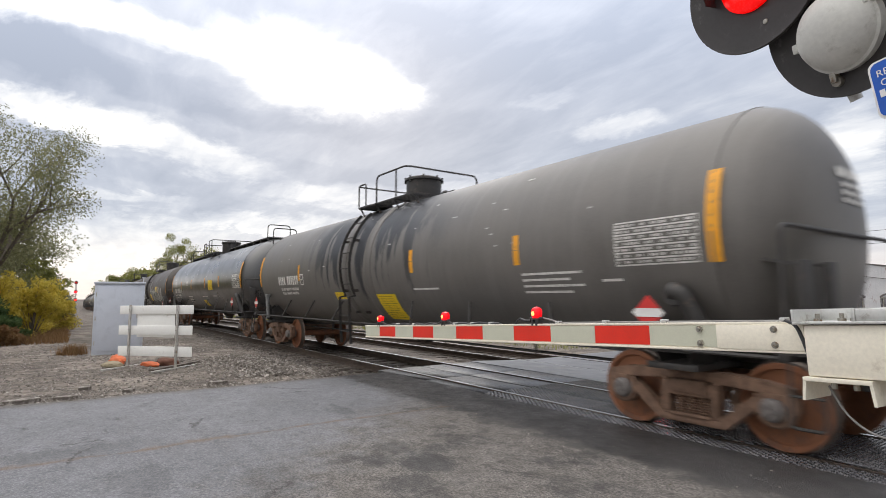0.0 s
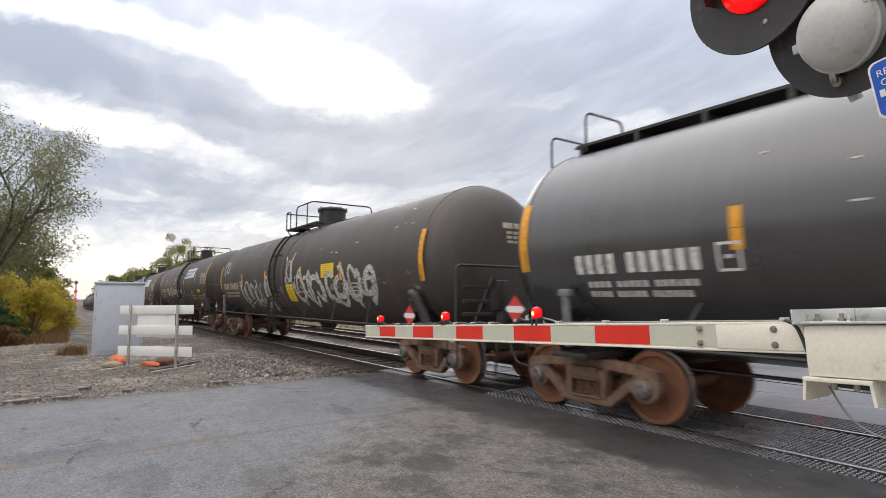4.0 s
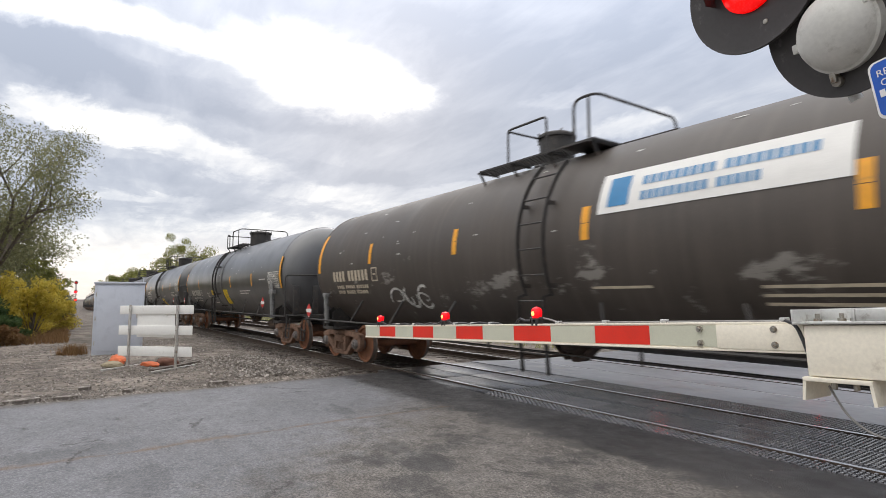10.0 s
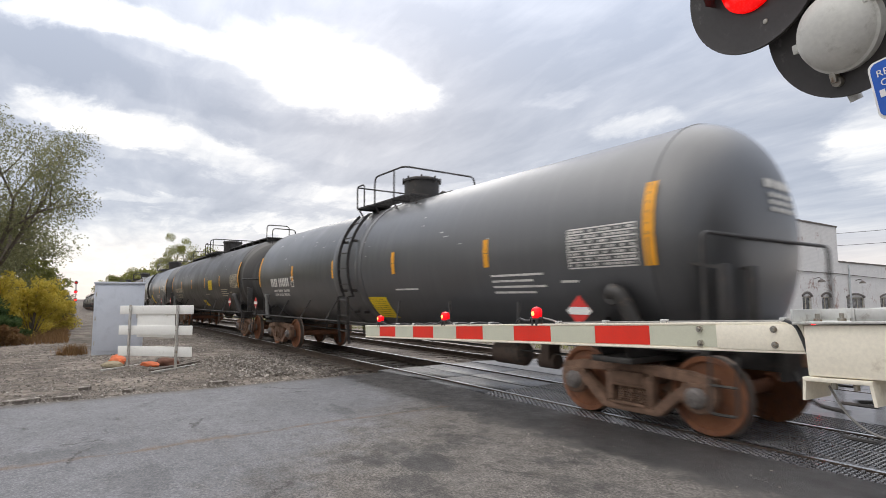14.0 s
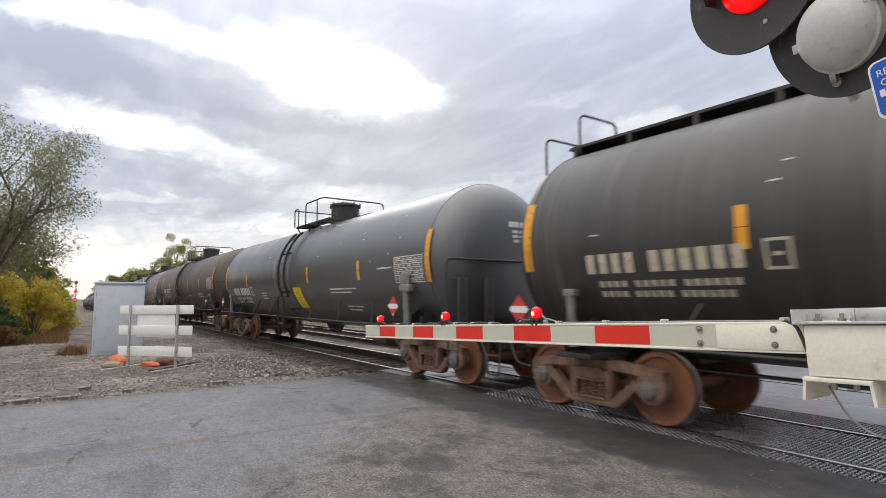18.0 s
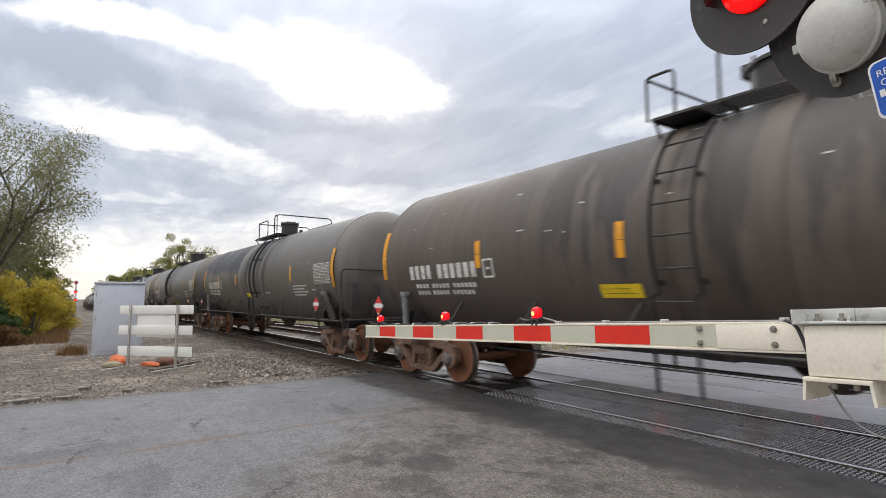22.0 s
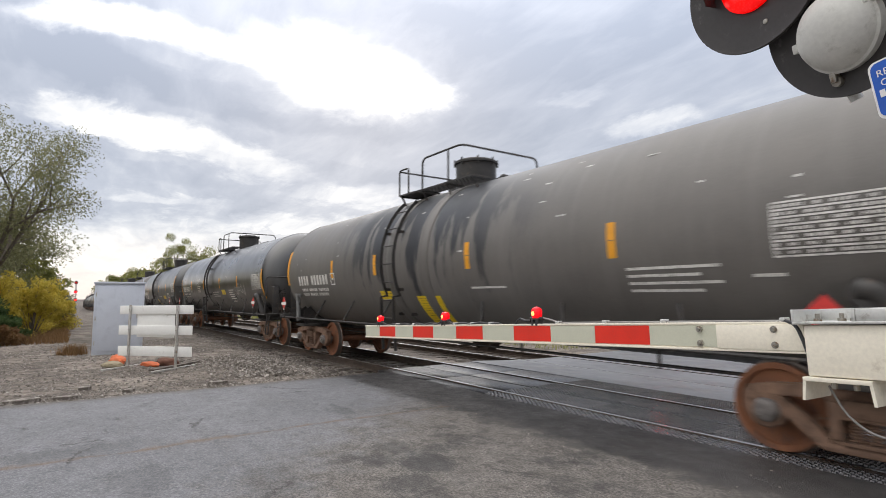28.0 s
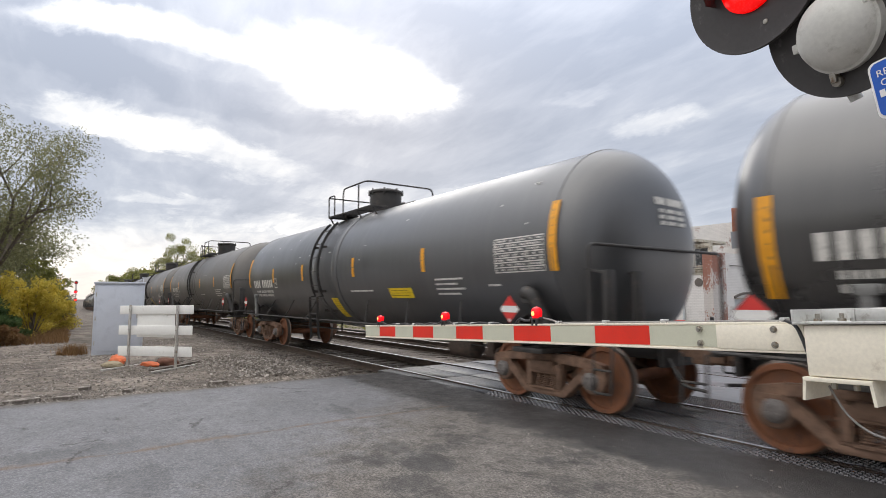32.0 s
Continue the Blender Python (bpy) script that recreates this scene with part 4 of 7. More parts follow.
def brake_wheel_mesh():
    bm = BM()
    for i in range(20):
        a, b = i * math.tau / 20, (i + 1) * math.tau / 20
        tube(bm, [(0, math.cos(a) * 0.24, math.sin(a) * 0.24), (0, math.cos(b) * 0.24, math.sin(b) * 0.24)], 0.014, 5)
    for i in range(4):
        a = i * math.tau / 4
        tube(bm, [(0, 0, 0), (0.01, math.cos(a) * 0.24, math.sin(a) * 0.24)], 0.011, 5)
    box(bm, -0.16, -0.02, -0.10, 0.10, -0.22, 0.12, 0.02)
    return to_mesh("brake_wheel", bm, MAT_FRAME)


def manway_mesh():
    bm = BM()
    h = 0.56
    r = 0.42
    z = TANK_Z + TANK_R
    lathe(bm, [(z - 0.12, r), (z + h - 0.07, r), (z + h - 0.07, r + 0.045), (z + h - 0.03, r + 0.045), (z + h - 0.03, r + 0.02), (z + h, r), (z + h + 0.015, r * 0.9), (z + h + 0.02, 0.0)], (0, 0, 0), "z", 28)
    for i in range(8):
        a = i * math.tau / 8 + 0.2
        lathe(bm, [(z + h - 0.12, 0.0), (z + h - 0.12, 0.02), (z + h + 0.03, 0.02), (z + h + 0.03, 0.0)], (math.cos(a) * (r + 0.025), math.sin(a) * (r + 0.025), 0), "z", 6)
    return to_mesh("manway", bm, MAT_FRAME)


def lid_mesh():
    bm = BM()
    z = TANK_Z + TANK_R + 0.57
    lathe(bm, [(z - 0.02, 0.0), (z - 0.02, 0.30), (z + 0.02, 0.28), (z + 0.035, 0.12), (z + 0.035, 0.0)], (0.05, 0, 0), "z", 20)
    box(bm, -0.52, -0.40, -0.14, 0.14, z - 0.12, z + 0.06, 0.02)
    return to_mesh("lid", bm, MAT_FRAME)


def valve_mesh():
    bm = BM()
    z = TANK_Z + TANK_R - 0.05
    lathe(bm, [(z, 0.11), (z + 0.14, 0.11), (z + 0.16, 0.07), (z + 0.24, 0.06), (z + 0.24, 0.0)], (-0.78, 0.05, 0), "z", 14)
    return to_mesh("valve", bm, MAT_FRAME)


def vent_mesh():
    bm = BM()
    z = TANK_Z + TANK_R - 0.05
    lathe(bm, [(z, 0.09), (z + 0.18, 0.09), (z + 0.22, 0.04), (z + 0.22, 0.0)], (0.86, 0.1, 0), "z", 14)
    return to_mesh("vent", bm, MAT_FRAME)


def platform_mesh():
    bm = BM()
    z = TANK_Z + TANK_R - 0.06
    box(bm, -1.32, -0.72, -1.0, 1.0, z - 0.004, z + 0.030)
    return to_mesh("platform", bm, MAT_FRAME)


def slat_mesh():
    bm = BM()
    box(bm, -0.74, 1.25, -0.012, 0.012, 0, 0.03)
    return to_mesh("slat", bm, MAT_FRAME)


def platform_bar_mesh():
    bm = BM()
    box(bm, -0.02, 0.02, -0.24, 0.24, -0.03, -0.002)
    beam(bm, (0, 0.20, -0.01), (0, 0.08, -0.20), 0.03, 0.03)
    return to_mesh("crossbar", bm, MAT_FRAME)


def add_slats(deck):
    z = TANK_Z + TANK_R - 0.06
    for s in (-1, 1):
        for i in range(7):
            part("slat", kept("slat", slat_mesh), None, deck, at=pose(0, s * (0.58 + i * 0.065), z))
        for x in (-1.28, -0.45, 0.4, 1.23):
            part("crossbar", kept("platform_bar", platform_bar_mesh), None, deck, at=pose(x, s * 0.78, z) @ Matrix.Diagonal((1, s, 1, 1)))


def rail_loop_mesh(x0, x1):
    bm = BM()
    z, t = TANK_Z + TANK_R - 0.05, TANK_Z + TANK_R + 0.60
    tube(bm, fillet([(x0, -0.98, z), (x0, -0.98, t), (x1, -0.98, t), (x1, 0.98, t), (x1, 0.98, z)], 0.16, 5), 0.021, 8)
    tube(bm, [(x0 + (x1 - x0) * 0.68, -0.98, z), (x0 + (x1 - x0) * 0.68, -0.98, t)], 0.019)
    return to_mesh("handrail", bm, MAT_FRAME)


def rail_gate_mesh(x0, x1):
    bm = BM()
    z, t = TANK_Z + TANK_R - 0.05, TANK_Z + TANK_R + 0.52
    tube(bm, fillet([(x1, -0.98, z), (x1, -0.98, t), (x0, -0.98, t), (x0, -0.98, z)], 0.08, 4), 0.019, 8)
    tube(bm, fillet([(x0, -0.98, t - 0.02), (x0, 0.98, t - 0.02), (x0, 0.98, z)], 0.12, 4), 0.019, 8)
    tube(bm, [(x0, 0.98, t - 0.1), (0.0, 0.98, t - 0.1)], 0.019, 8)
    return to_mesh("handrail", bm, MAT_FRAME)


def ladder_path():
    path = []
    for i in range(15):
        a = radians(48 - i * 5.2)
        path.append((-math.cos(a) * (TANK_R + 0.13), TANK_Z + math.sin(a) * (TANK_R + 0.13)))
    return path + [(-TANK_R - 0.12, 1.6), (-TANK_R - 0.10, 1.0), (-TANK_R - 0.06, 0.55)]


def stile_mesh():
    bm = BM()
    path = ladder_path()
    rows = []
    for i, (y, z) in enumerate(path):
        (y0, z0), (y1, z1) = path[max(i - 1, 0)], path[min(i + 1, len(path) - 1)]
        q = math.hypot(y1 - y0, z1 - z0)
        ny, nz = (z1 - z0) / q * 0.0325, -(y1 - y0) / q * 0.0325
        rows.append([bm.verts.new((x, y + k * ny, z + k * nz)) for x, k in ((-0.006, -1), (0.006, -1), (0.006, 1), (-0.006, 1))])
    for a, b in zip(rows, rows[1:]):
        for k in range(4):
            bm.faces.new((a[k], a[(k + 1) % 4], b[(k + 1) % 4], b[k]))
    bm.faces.new(rows[0])
    bm.faces.new(rows[-1][::-1])
    return to_mesh("ladder", bm, MAT_FRAME)


def ladder_bracket_mesh():
    bm = BM()
    beam(bm, (0, 0.0, 0), (0, -0.14, 0), 0.012, 0.06, side=(1, 0, 0))
    return to_mesh("ladder_bracket", bm, MAT_FRAME)


def rung_mesh():
    bm = BM()
    tube(bm, [(0, 0, 0), (0.5, 0, 0)], 0.013, 6)
    return to_mesh("rung", bm, MAT_FRAME)


def add_ladder(car, x):
    lad = part("ladder", kept("stile", stile_mesh), None, car, at=pose(x - 0.95, 0, 0))
    part("stile", kept("stile", stile_mesh), None, lad, at=pose(0.5, 0, 0))
    for zz in (2.9, 1.75, 1.25):
        for dx in (0.0, 0.5):
            part("ladder_bracket", kept("ladder_bracket", ladder_bracket_mesh), None, lad, at=pose(dx, shell_point(0, zz, 0.0).y, zz))
    path = ladder_path()
    z = 3.34
    while z > 0.6:
        for (y0, z0), (y1, z1) in zip(path, path[1:]):
            if z1 <= z <= z0:
                part("rung", kept("rung", rung_mesh), None, lad, at=pose(0, y0 + (y1 - y0) * (z0 - z) / max(1e-6, z0 - z1), z))
                break
        z -= 0.36


def side_rail_mesh():
    bm = BM()
    for s in (-1, 1):
        tube(bm, [(-7.98, s * 1.56, 1.03), (7.98, s * 1.56, 1.03)], 0.020, 8)
        for i in range(7):
            x = -5.2 + i * 1.75
            if abs(x) > 0.3:
                d = 0.22 if x < 0 else -0.22
                beam(bm, (x, s * 1.56, 1.03), (x + d, s * 1.36, 1.52), 0.03, 0.03)
    return to_mesh("side_handrail", bm, MAT_FRAME)


def reservoir_mesh():
    bm = BM()
    lathe(bm, [(-0.42, 0.0), (-0.40, 0.12), (-0.33, 0.20), (0.33, 0.20), (0.40, 0.12), (0.42, 0.0)], (0, 0, 0), "x", 20)
    for x in (-0.2, 0.2):
        box(bm, x - 0.025, x + 0.025, -0.05, 0.05, 0.18, 0.42)
    return to_mesh("air_reservoir", bm, MAT_UNDER)


def brake_cylinder_mesh():
    bm = BM()
    lathe(bm, [(-0.2, 0.0), (-0.2, 0.12), (0.15, 0.12), (0.15, 0.0)], (0, 0.1, 0.08), "x", 16)
    box(bm, -0.07, 0.09, -0.06, 0.22, 0.10, 0.42)
    return to_mesh("brake_cylinder", bm, MAT_UNDER)


def outlet_mesh():
    bm = BM()
    z = TANK_Z - TANK_R
    lathe(bm, [(z + 0.08, 0.30), (z - 0.05, 0.26), (z - 0.14, 0.12), (z - 0.25, 0.09), (z - 0.25, 0.0)], (0, 0, 0), "z", 20)
    for s in (-1, 1):
        beam(bm, (s * 0.46, 0, z + 0.05), (s * 0.14, 0, z - 0.22), 0.24, 0.04)
    tube(bm, [(0.05, -0.75, z - 0.12), (0.05, 0.1, z - 0.12)], 0.02)
    return to_mesh("bottom_outlet", bm, MAT_UNDER)


def brake_rod_mesh():
    bm = BM()
    tube(bm, [(-6.0, 0.35, 0.60), (6.0, 0.35, 0.60)], 0.012)
    tube(bm, [(-6.2, -0.55, 0.70), (6.2, -0.55, 0.70)], 0.013)
    beam(bm, (2.3, -0.2, 0.60), (2.3, 0.75, 0.60), 0.06, 0.02)
    for x in (-4.0, -1.6, 1.6, 4.2):
        box(bm, x - 0.015, x + 0.015, -0.57, -0.53, 0.66, TANK_Z - TANK_R + 0.16)
    return to_mesh("brake_rod", bm, MAT_FRAME)


def walkway_mesh():
    bm = BM()
    z = TANK_Z + TANK_R + 0.06
    box(bm, 1.38, 7.22, -0.46, 0.46, z, z + 0.012)
    for k in range(7):
        x = 1.45 + 0.94 * k
        box(bm, x - 0.03, x + 0.03, -0.46, 0.46, z - 0.13, z + 0.002)
    return to_mesh("walkway", bm, MAT_FRAME)


def walkway_slat_mesh():
    bm = BM()
    box(bm, 1.4, 7.2, -0.013, 0.013, 0.012, 0.045)
    return to_mesh("slat", bm, MAT_FRAME)


def hoop_mesh():
    bm = BM()
    z = TANK_Z + TANK_R + 0.08
    tube(bm, fillet([(0, -0.45, z - 0.10), (0, -0.45, z + 0.52), (0, 0.45, z + 0.52), (0, 0.45, z - 0.10)], 0.14, 4), 0.020)
    return to_mesh("walkway_hoop", bm, MAT_FRAME)


def placard_mesh():
    bm = BM()
    # holder plate with a diamond on it
    q = 0.20
    for w, y, mi in ((q + 0.02, 0.0, 2), (q, -0.006, 0)):
        vs = [bm.verts.new(p) for p in ((-w, y, 0), (0, y, -w), (w, y, 0), (0, y, w))]
        f = bm.faces.new(vs)
        f.material_index = mi
    h = 0.048
    vs = [bm.verts.new(p) for p in ((-q + h, -0.010, h), (-q, -0.010, 0), (-q + h, -0.010, -h), (q - h, -0.010, -h), (q, -0.010, 0), (q - h, -0.010, h))]
    bm.faces.new(vs).material_index = 1
    vs = [bm.verts.new(p) for p in ((-0.03, -0.010, -q + 0.04), (0.0, -0.010, -q + 0.01), (0.03, -0.010, -q + 0.04), (0.0, -0.010, -q + 0.07))]
    bm.faces.new(vs).material_index = 1
    k = len(bm.verts)
    box(bm, -0.02, 0.02, 0.004, 0.03, -0.42, 0.1)
    bm.faces.ensure_lookup_table()
    for f in bm.faces[-6:]:
        f.material_index = 2
    return to_mesh("placard", bm, [MAT_RED, MAT_PAPER, MAT_FRAME], 0)


def characters(bm, x0, x1, z, h, groups, lift=0.006):
    """Lettering as plain bars, one a character, in groups with a space between."""
    total = sum(groups) + (len(groups) - 1) * 0.8
    w = (x1 - x0) / total
    x = x0
    for g in groups:
        for _ in range(g):
            patch(bm, x + w * 0.12, x + w * 0.78, z - h / 2, z + h / 2, lift)
            x += w
        x += w * 0.8


def head_patch(bm, y0, y1, z0, z1, length, head):
    def at(y, z):
        return (length + head_at(math.hypot(y, z - TANK_Z) / TANK_R, head) + 0.012, y, z)
    n = 4
    top = [bm.verts.new(at(y0 + (y1 - y0) * i / n, z1)) for i in range(n + 1)]
    low = [bm.verts.new(at(y0 + (y1 - y0) * i / n, z0)) for i in range(n + 1)]
    for i in range(n):
        bm.faces.new((low[i], low[i + 1], top[i + 1], top[i]))


def scribble(bm, x0, x1, zc, h, seed, w=0.07, letters=5):
    """Looping spray strokes that read as no word."""
    rng = random.Random(seed)
    step = (x1 - x0) / letters
    for k in range(letters):
        cx = x0 + (k + 0.5) * step
        for stroke in range(2):
            pts, a0 = [], rng.uniform(0, 6.28)
            turns = rng.choice((3.6, 4.6, 5.6))
            rx, rz = step * rng.uniform(0.30, 0.62), h * rng.uniform(0.28, 0.5)
            drift = rng.uniform(-0.4, 0.5) * step
            for i in range(19):
                s = i / 18
                a = a0 + turns * s * rng.choice((1, 1)) 
                pts.append((cx + math.cos(a) * rx * (1 - 0.3 * s) + drift * s, zc + math.sin(a) * rz + 0.12 * h * math.sin(5 * s + k)))
            ribbon(bm, pts, w * rng.uniform(0.7, 1.25), 0.007 + stroke * 0.001)


def tank_car(spec):
    paint = spec["paint"]
    car = thing("tank_car", spec["label"], "tank car", pose(spec["x"], TRACK_Y, 0), "tank cars of the passing train")
    length = spec.get("L", TANK_L)
    head = spec.get("head", HEAD)
    truck_at = length - spec.get("tin", 0.66)
    end_shift = length - TANK_L + spec.get("ext", 0.0)
    shift = pose(spec.get("mo", 0.0), 0, 0)
    tank = part("tank", kept("tank%s%.2f" % (paint, length), lambda: tank_mesh(paint, length)), None, car)
    for x, w in spec.get("bands", ((-1.20, 0.16), (0.02, 0.16))):
        part("tank_band", kept("band%s%.2f" % (paint, w), lambda: ring_mesh(paint, w)), None, tank, at=pose(x, 0, TANK_Z))
    for x in (-length, length):
        part("weld_seam", kept("seam" + paint, lambda: seam_mesh(paint)), None, tank, at=pose(x, 0, TANK_Z))
        part("tank_head", kept("head%s%.2f" % (paint, head), lambda: head_mesh(paint, head)), None, tank, at=pose(x, 0, TANK_Z, 0, 0, 0 if x > 0 else 180))
    lad = spec.get("ladder", -0.7) + 0.7 + spec.get("mo", 0.0)
    tower = spec.get("flip")
    man = part("manway", kept("manway", manway_mesh), None, car, at=pose(lad + spec.get("md", -1.70 if tower else 0.1), 0, 0) @ Matrix.Diagonal((0.72, 0.72, 1, 1) if tower else (1, 1, 1, 1)))
    part("lid", kept("lid", lid_mesh), None, man)
    for key, fn in (("valve", valve_mesh), ("vent", vent_mesh), ("platform", platform_mesh)):
        piece = part(key, kept(key, fn), None, car, at=pose(lad - (1.4 if tower else 0), 0, 0) @ Matrix.Diagonal((-1 if tower else 1, 1, 1, 1)))
        if key == "platform":
            add_slats(piece)
    loop = spec.get("loop", (-0.45, -0.05) if tower else (-0.30, 0.60) if spec.get("long") else (-0.45, 0.90))
    gate = spec.get("gate", (-1.88, -1.0) if tower else (-1.42, -0.88) if spec.get("long") else (-1.38, -1.0))
    part("handrail", kept("loop%.2f%.2f" % loop, lambda: rail_loop_mesh(*loop)), None, car, at=pose(lad, 0, 0))
    part("handrail", kept("gate%.2f%.2f" % gate, lambda: rail_gate_mesh(*gate)), None, car, at=pose(lad, 0, 0))
    if not spec.get("long"):
        add_ladder(car, lad)
    for key, fn in (("side_handrail", side_rail_mesh), ("bottom_outlet", outlet_mesh), ("brake_rod", brake_rod_mesh)):
        part(key, kept(key, fn), None, car, at=Matrix.Diagonal(((7.98 + end_shift) / 7.98 if key == "side_handrail" else 1, 1, 1, 1)))
    if paint == "slate":
        part("air_reservoir", kept("air_reservoir", reservoir_mesh), None, car, at=pose(3.9, -0.40, 0.62))
        part("brake_cylinder", kept("brake_cylinder", brake_cylinder_mesh), None, car, at=pose(4.95, -0.62, 0.50))
    if spec.get("long"):
        for side in (-1, 1):
            w = part("walkway", kept("walkway", walkway_mesh), None, car, at=Matrix.Diagonal((1.06 * side, 1, 1, 1)))
            for i in range(11):
                part("slat", kept("walkway_slat", walkway_slat_mesh), None, w, at=pose(0, -0.43 + i * 0.086, TANK_Z + TANK_R + 0.06))
            for x, z in ((7.0, 0.0), (7.68, -0.22)):
                part("walkway_hoop", kept("walkway_hoop", hoop_mesh), None, w, at=pose(x, 0, z))
        rails = BM()
        for y in (0.0, 0.42):
            tube(rails, fillet([(length - 0.1, y, TANK_Z + TANK_R + 0.06), (length + head + 0.16, y, TANK_Z + TANK_R - 0.05), (length + head + 0.16, y, 1.08)], 0.5, 5), 0.017)
        end = part("end_ladder", rails, MAT_FRAME, car)
        for i in range(8):
            bm = BM()
            tube(bm, [(0, 0.0, 0), (0, 0.42, 0)], 0.013, 6)
            part("rung", bm, MAT_FRAME, end, at=pose(length + head + 0.16, 0, 1.30 + 0.29 * i))
    for turn in (0, 180):
        for key, fn in (("stub_sill", sill_mesh), ("coupler", coupler_mesh), ("end_platform", end_deck_mesh), ("air_hose", hose_mesh)):
            part(key, kept(key, fn), None, car, at=pose(0, 0, 0, 0, 0, turn) @ pose(end_shift, 0, 0))
        add_bolster(car, pose(0, 0, 0, 0, 0, turn) @ pose(truck_at, 0, 0), turn == 0 and not spec.get("post"), turn == 0)
        s = 1 if turn == 0 else -1
        for mirror in (-1, 1):
            part("step", kept("step", step_mesh), None, car, at=pose(0, 0, 0, 0, 0, turn) @ pose(end_shift, 0, 0) @ Matrix.Diagonal((1, mirror, 1, 1)))
        rail_x, rail_top = (8.38, 2.14) if spec.get("ext") else (8.07, 2.27)
        if s > 0:
            part("end_handrail", kept("end_handrail%.2f" % rail_top, lambda: end_rail_mesh(rail_top)), None, car, at=pose(s * (rail_x + end_shift), 0, 0))
        if spec.get("ext") and s > 0:
            for z in (1.30, 1.52, 1.77):
                part("end_rung", kept("end_rung", end_rung_mesh), None, car, at=pose(8.30 + end_shift, 0, z))
            part("end_brace", kept("end_brace", end_brace_mesh), None, car, at=pose(8.24 + end_shift, 0, 0))
            part("brake_valve", kept("brake_valve", end_valve_mesh), None, car, "dull black brake valve housing", pose(8.22 + end_shift, 0, 0))
        for y in () if spec.get("ext") else (-1.25, -0.65) if s > 0 else ():
            part("end_post", kept("end_post", end_post_mesh), None, car, at=pose(s * (8.12 + end_shift), y, 0, 0, 0, turn))
        add_truck(car, s * truck_at)
        part("placard", kept("placard", placard_mesh), None, car, "red and white diamond placard", pose(truck_at + spec.get("pl", 0.2 if spec.get("ext") else -0.12) if s > 0 else -truck_at - 0.8, -1.60, 1.25 if spec.get("ext") else 1.42))
    part("brake_wheel", kept("brake_wheel", brake_wheel_mesh), None, car, at=pose(-8.36 - end_shift, 0.72, 1.62))
    # markings on the near side
    white = MAT_CREAM if spec.get("cream") else MAT_WHITE
    zo = spec.get("zo", 0.0)
    for x in spec.get("marks", (-4.5, -1.72, 1.37, 4.35)):
        bm = BM()
        patch(bm, x - 0.062, x + 0.062, 2.06 + zo, 2.275 + zo)
        patch(bm, x - 0.063, x + 0.061, 2.282 + zo, 2.50 + zo, 0.006)
        part("reflective_mark", bm, MAT_YELLOW, car, at=shift)
    inset, low = spec.get("si", -0.02), spec.get("so", zo)
    for x in (-length + inset, length - inset):
        bm = BM()
        patch(bm, x - 0.075, x + 0.075, 1.95 + low, 2.285 + low)
        patch(bm, x - 0.078, x + 0.073, 2.27 + low, 2.93 + low, 0.008)
        part("reflective_stripe", bm, MAT_YELLOW, car, "tall amber reflective stripe")
    bm = BM()
    tx = spec.get("title", (-6.5, -4.4, 2.05, 0.25))
    characters(bm, tx[0], tx[1] - 0.42, tx[2], tx[3], (4, 6))
    for e in (0, 1):
        patch(bm, tx[1] - 0.27, tx[1] - 0.02, tx[2] - 0.15 + e * 0.27, tx[2] - 0.12 + e * 0.27)
        patch(bm, tx[1] - 0.27 + e * 0.22, tx[1] - 0.24 + e * 0.22, tx[2] - 0.12, tx[2] + 0.12)
    patch(bm, tx[1] - 0.19, tx[1] - 0.10, tx[2] - 0.02, tx[2] + 0.02)
    tagged(part("reporting_mark", bm, white, car, at=shift), kind="stuff")
    bm = BM()
    for i, z in enumerate((0.25, 0.37)):
        characters(bm, tx[0] + 0.15, tx[1] - 0.5 - 0.1 * i, tx[2] - z, 0.075, (4, 5, 6))
    tagged(part("capacity_lettering", bm, white, car, at=shift), kind="stuff")
    for x0, x1, z, n in spec.get("lines", ((1.35, 2.2, 1.75, 1), (4.42, 5.55, 1.92, 4), (5.85, 6.15, 1.80, 1))):
        bm = BM()
        for i in range(n):
            k = 1.0 if i % 2 == 0 else 0.8
            patch(bm, x0, x0 + (x1 - x0) * k, z - 0.085 * i - 0.016, z - 0.085 * i + 0.016)
        tagged(part("stencil_block", bm, white, car, at=shift), kind="stuff")
    rng = random.Random(hash_of(spec["label"]) + int(-spec["x"]))
    bm = BM()
    for _ in range(24):
        x, z, w = rng.uniform(-length + 0.4, length - 0.4), rng.uniform(2.3, 3.6), rng.uniform(0.04, 0.16)
        patch(bm, x, x + w, z, z + rng.uniform(0.012, 0.024))
    tagged(part("paint_tick", bm, MAT_SPRAY, car, "small pale paint ticks"), kind="stuff")
    if spec.get("panel", True):
        bm = BM()
        a, b2, zt = length - inset - 1.22, length - inset - 0.17, 2.47 + zo
        for i in range(8):
            z = zt - 0.072 * i
            patch(bm, a, b2, z - 0.009, z + 0.009)
            rng = random.Random(i + 5)
            x = a + 0.01
            while i < 7 and x < b2 - 0.06:
                w = min(rng.uniform(0.015, 0.05), b2 - x)
                patch(bm, x, x + w, z - 0.050, z - 0.022)
                x += w + rng.choice((0.014, 0.020, 0.026, 0.09))
        for x in (a, b2):
            patch(bm, x - 0.006, x + 0.006, zt - 0.51, zt)
        tagged(part("data_panel", bm, white, car), kind="stuff")
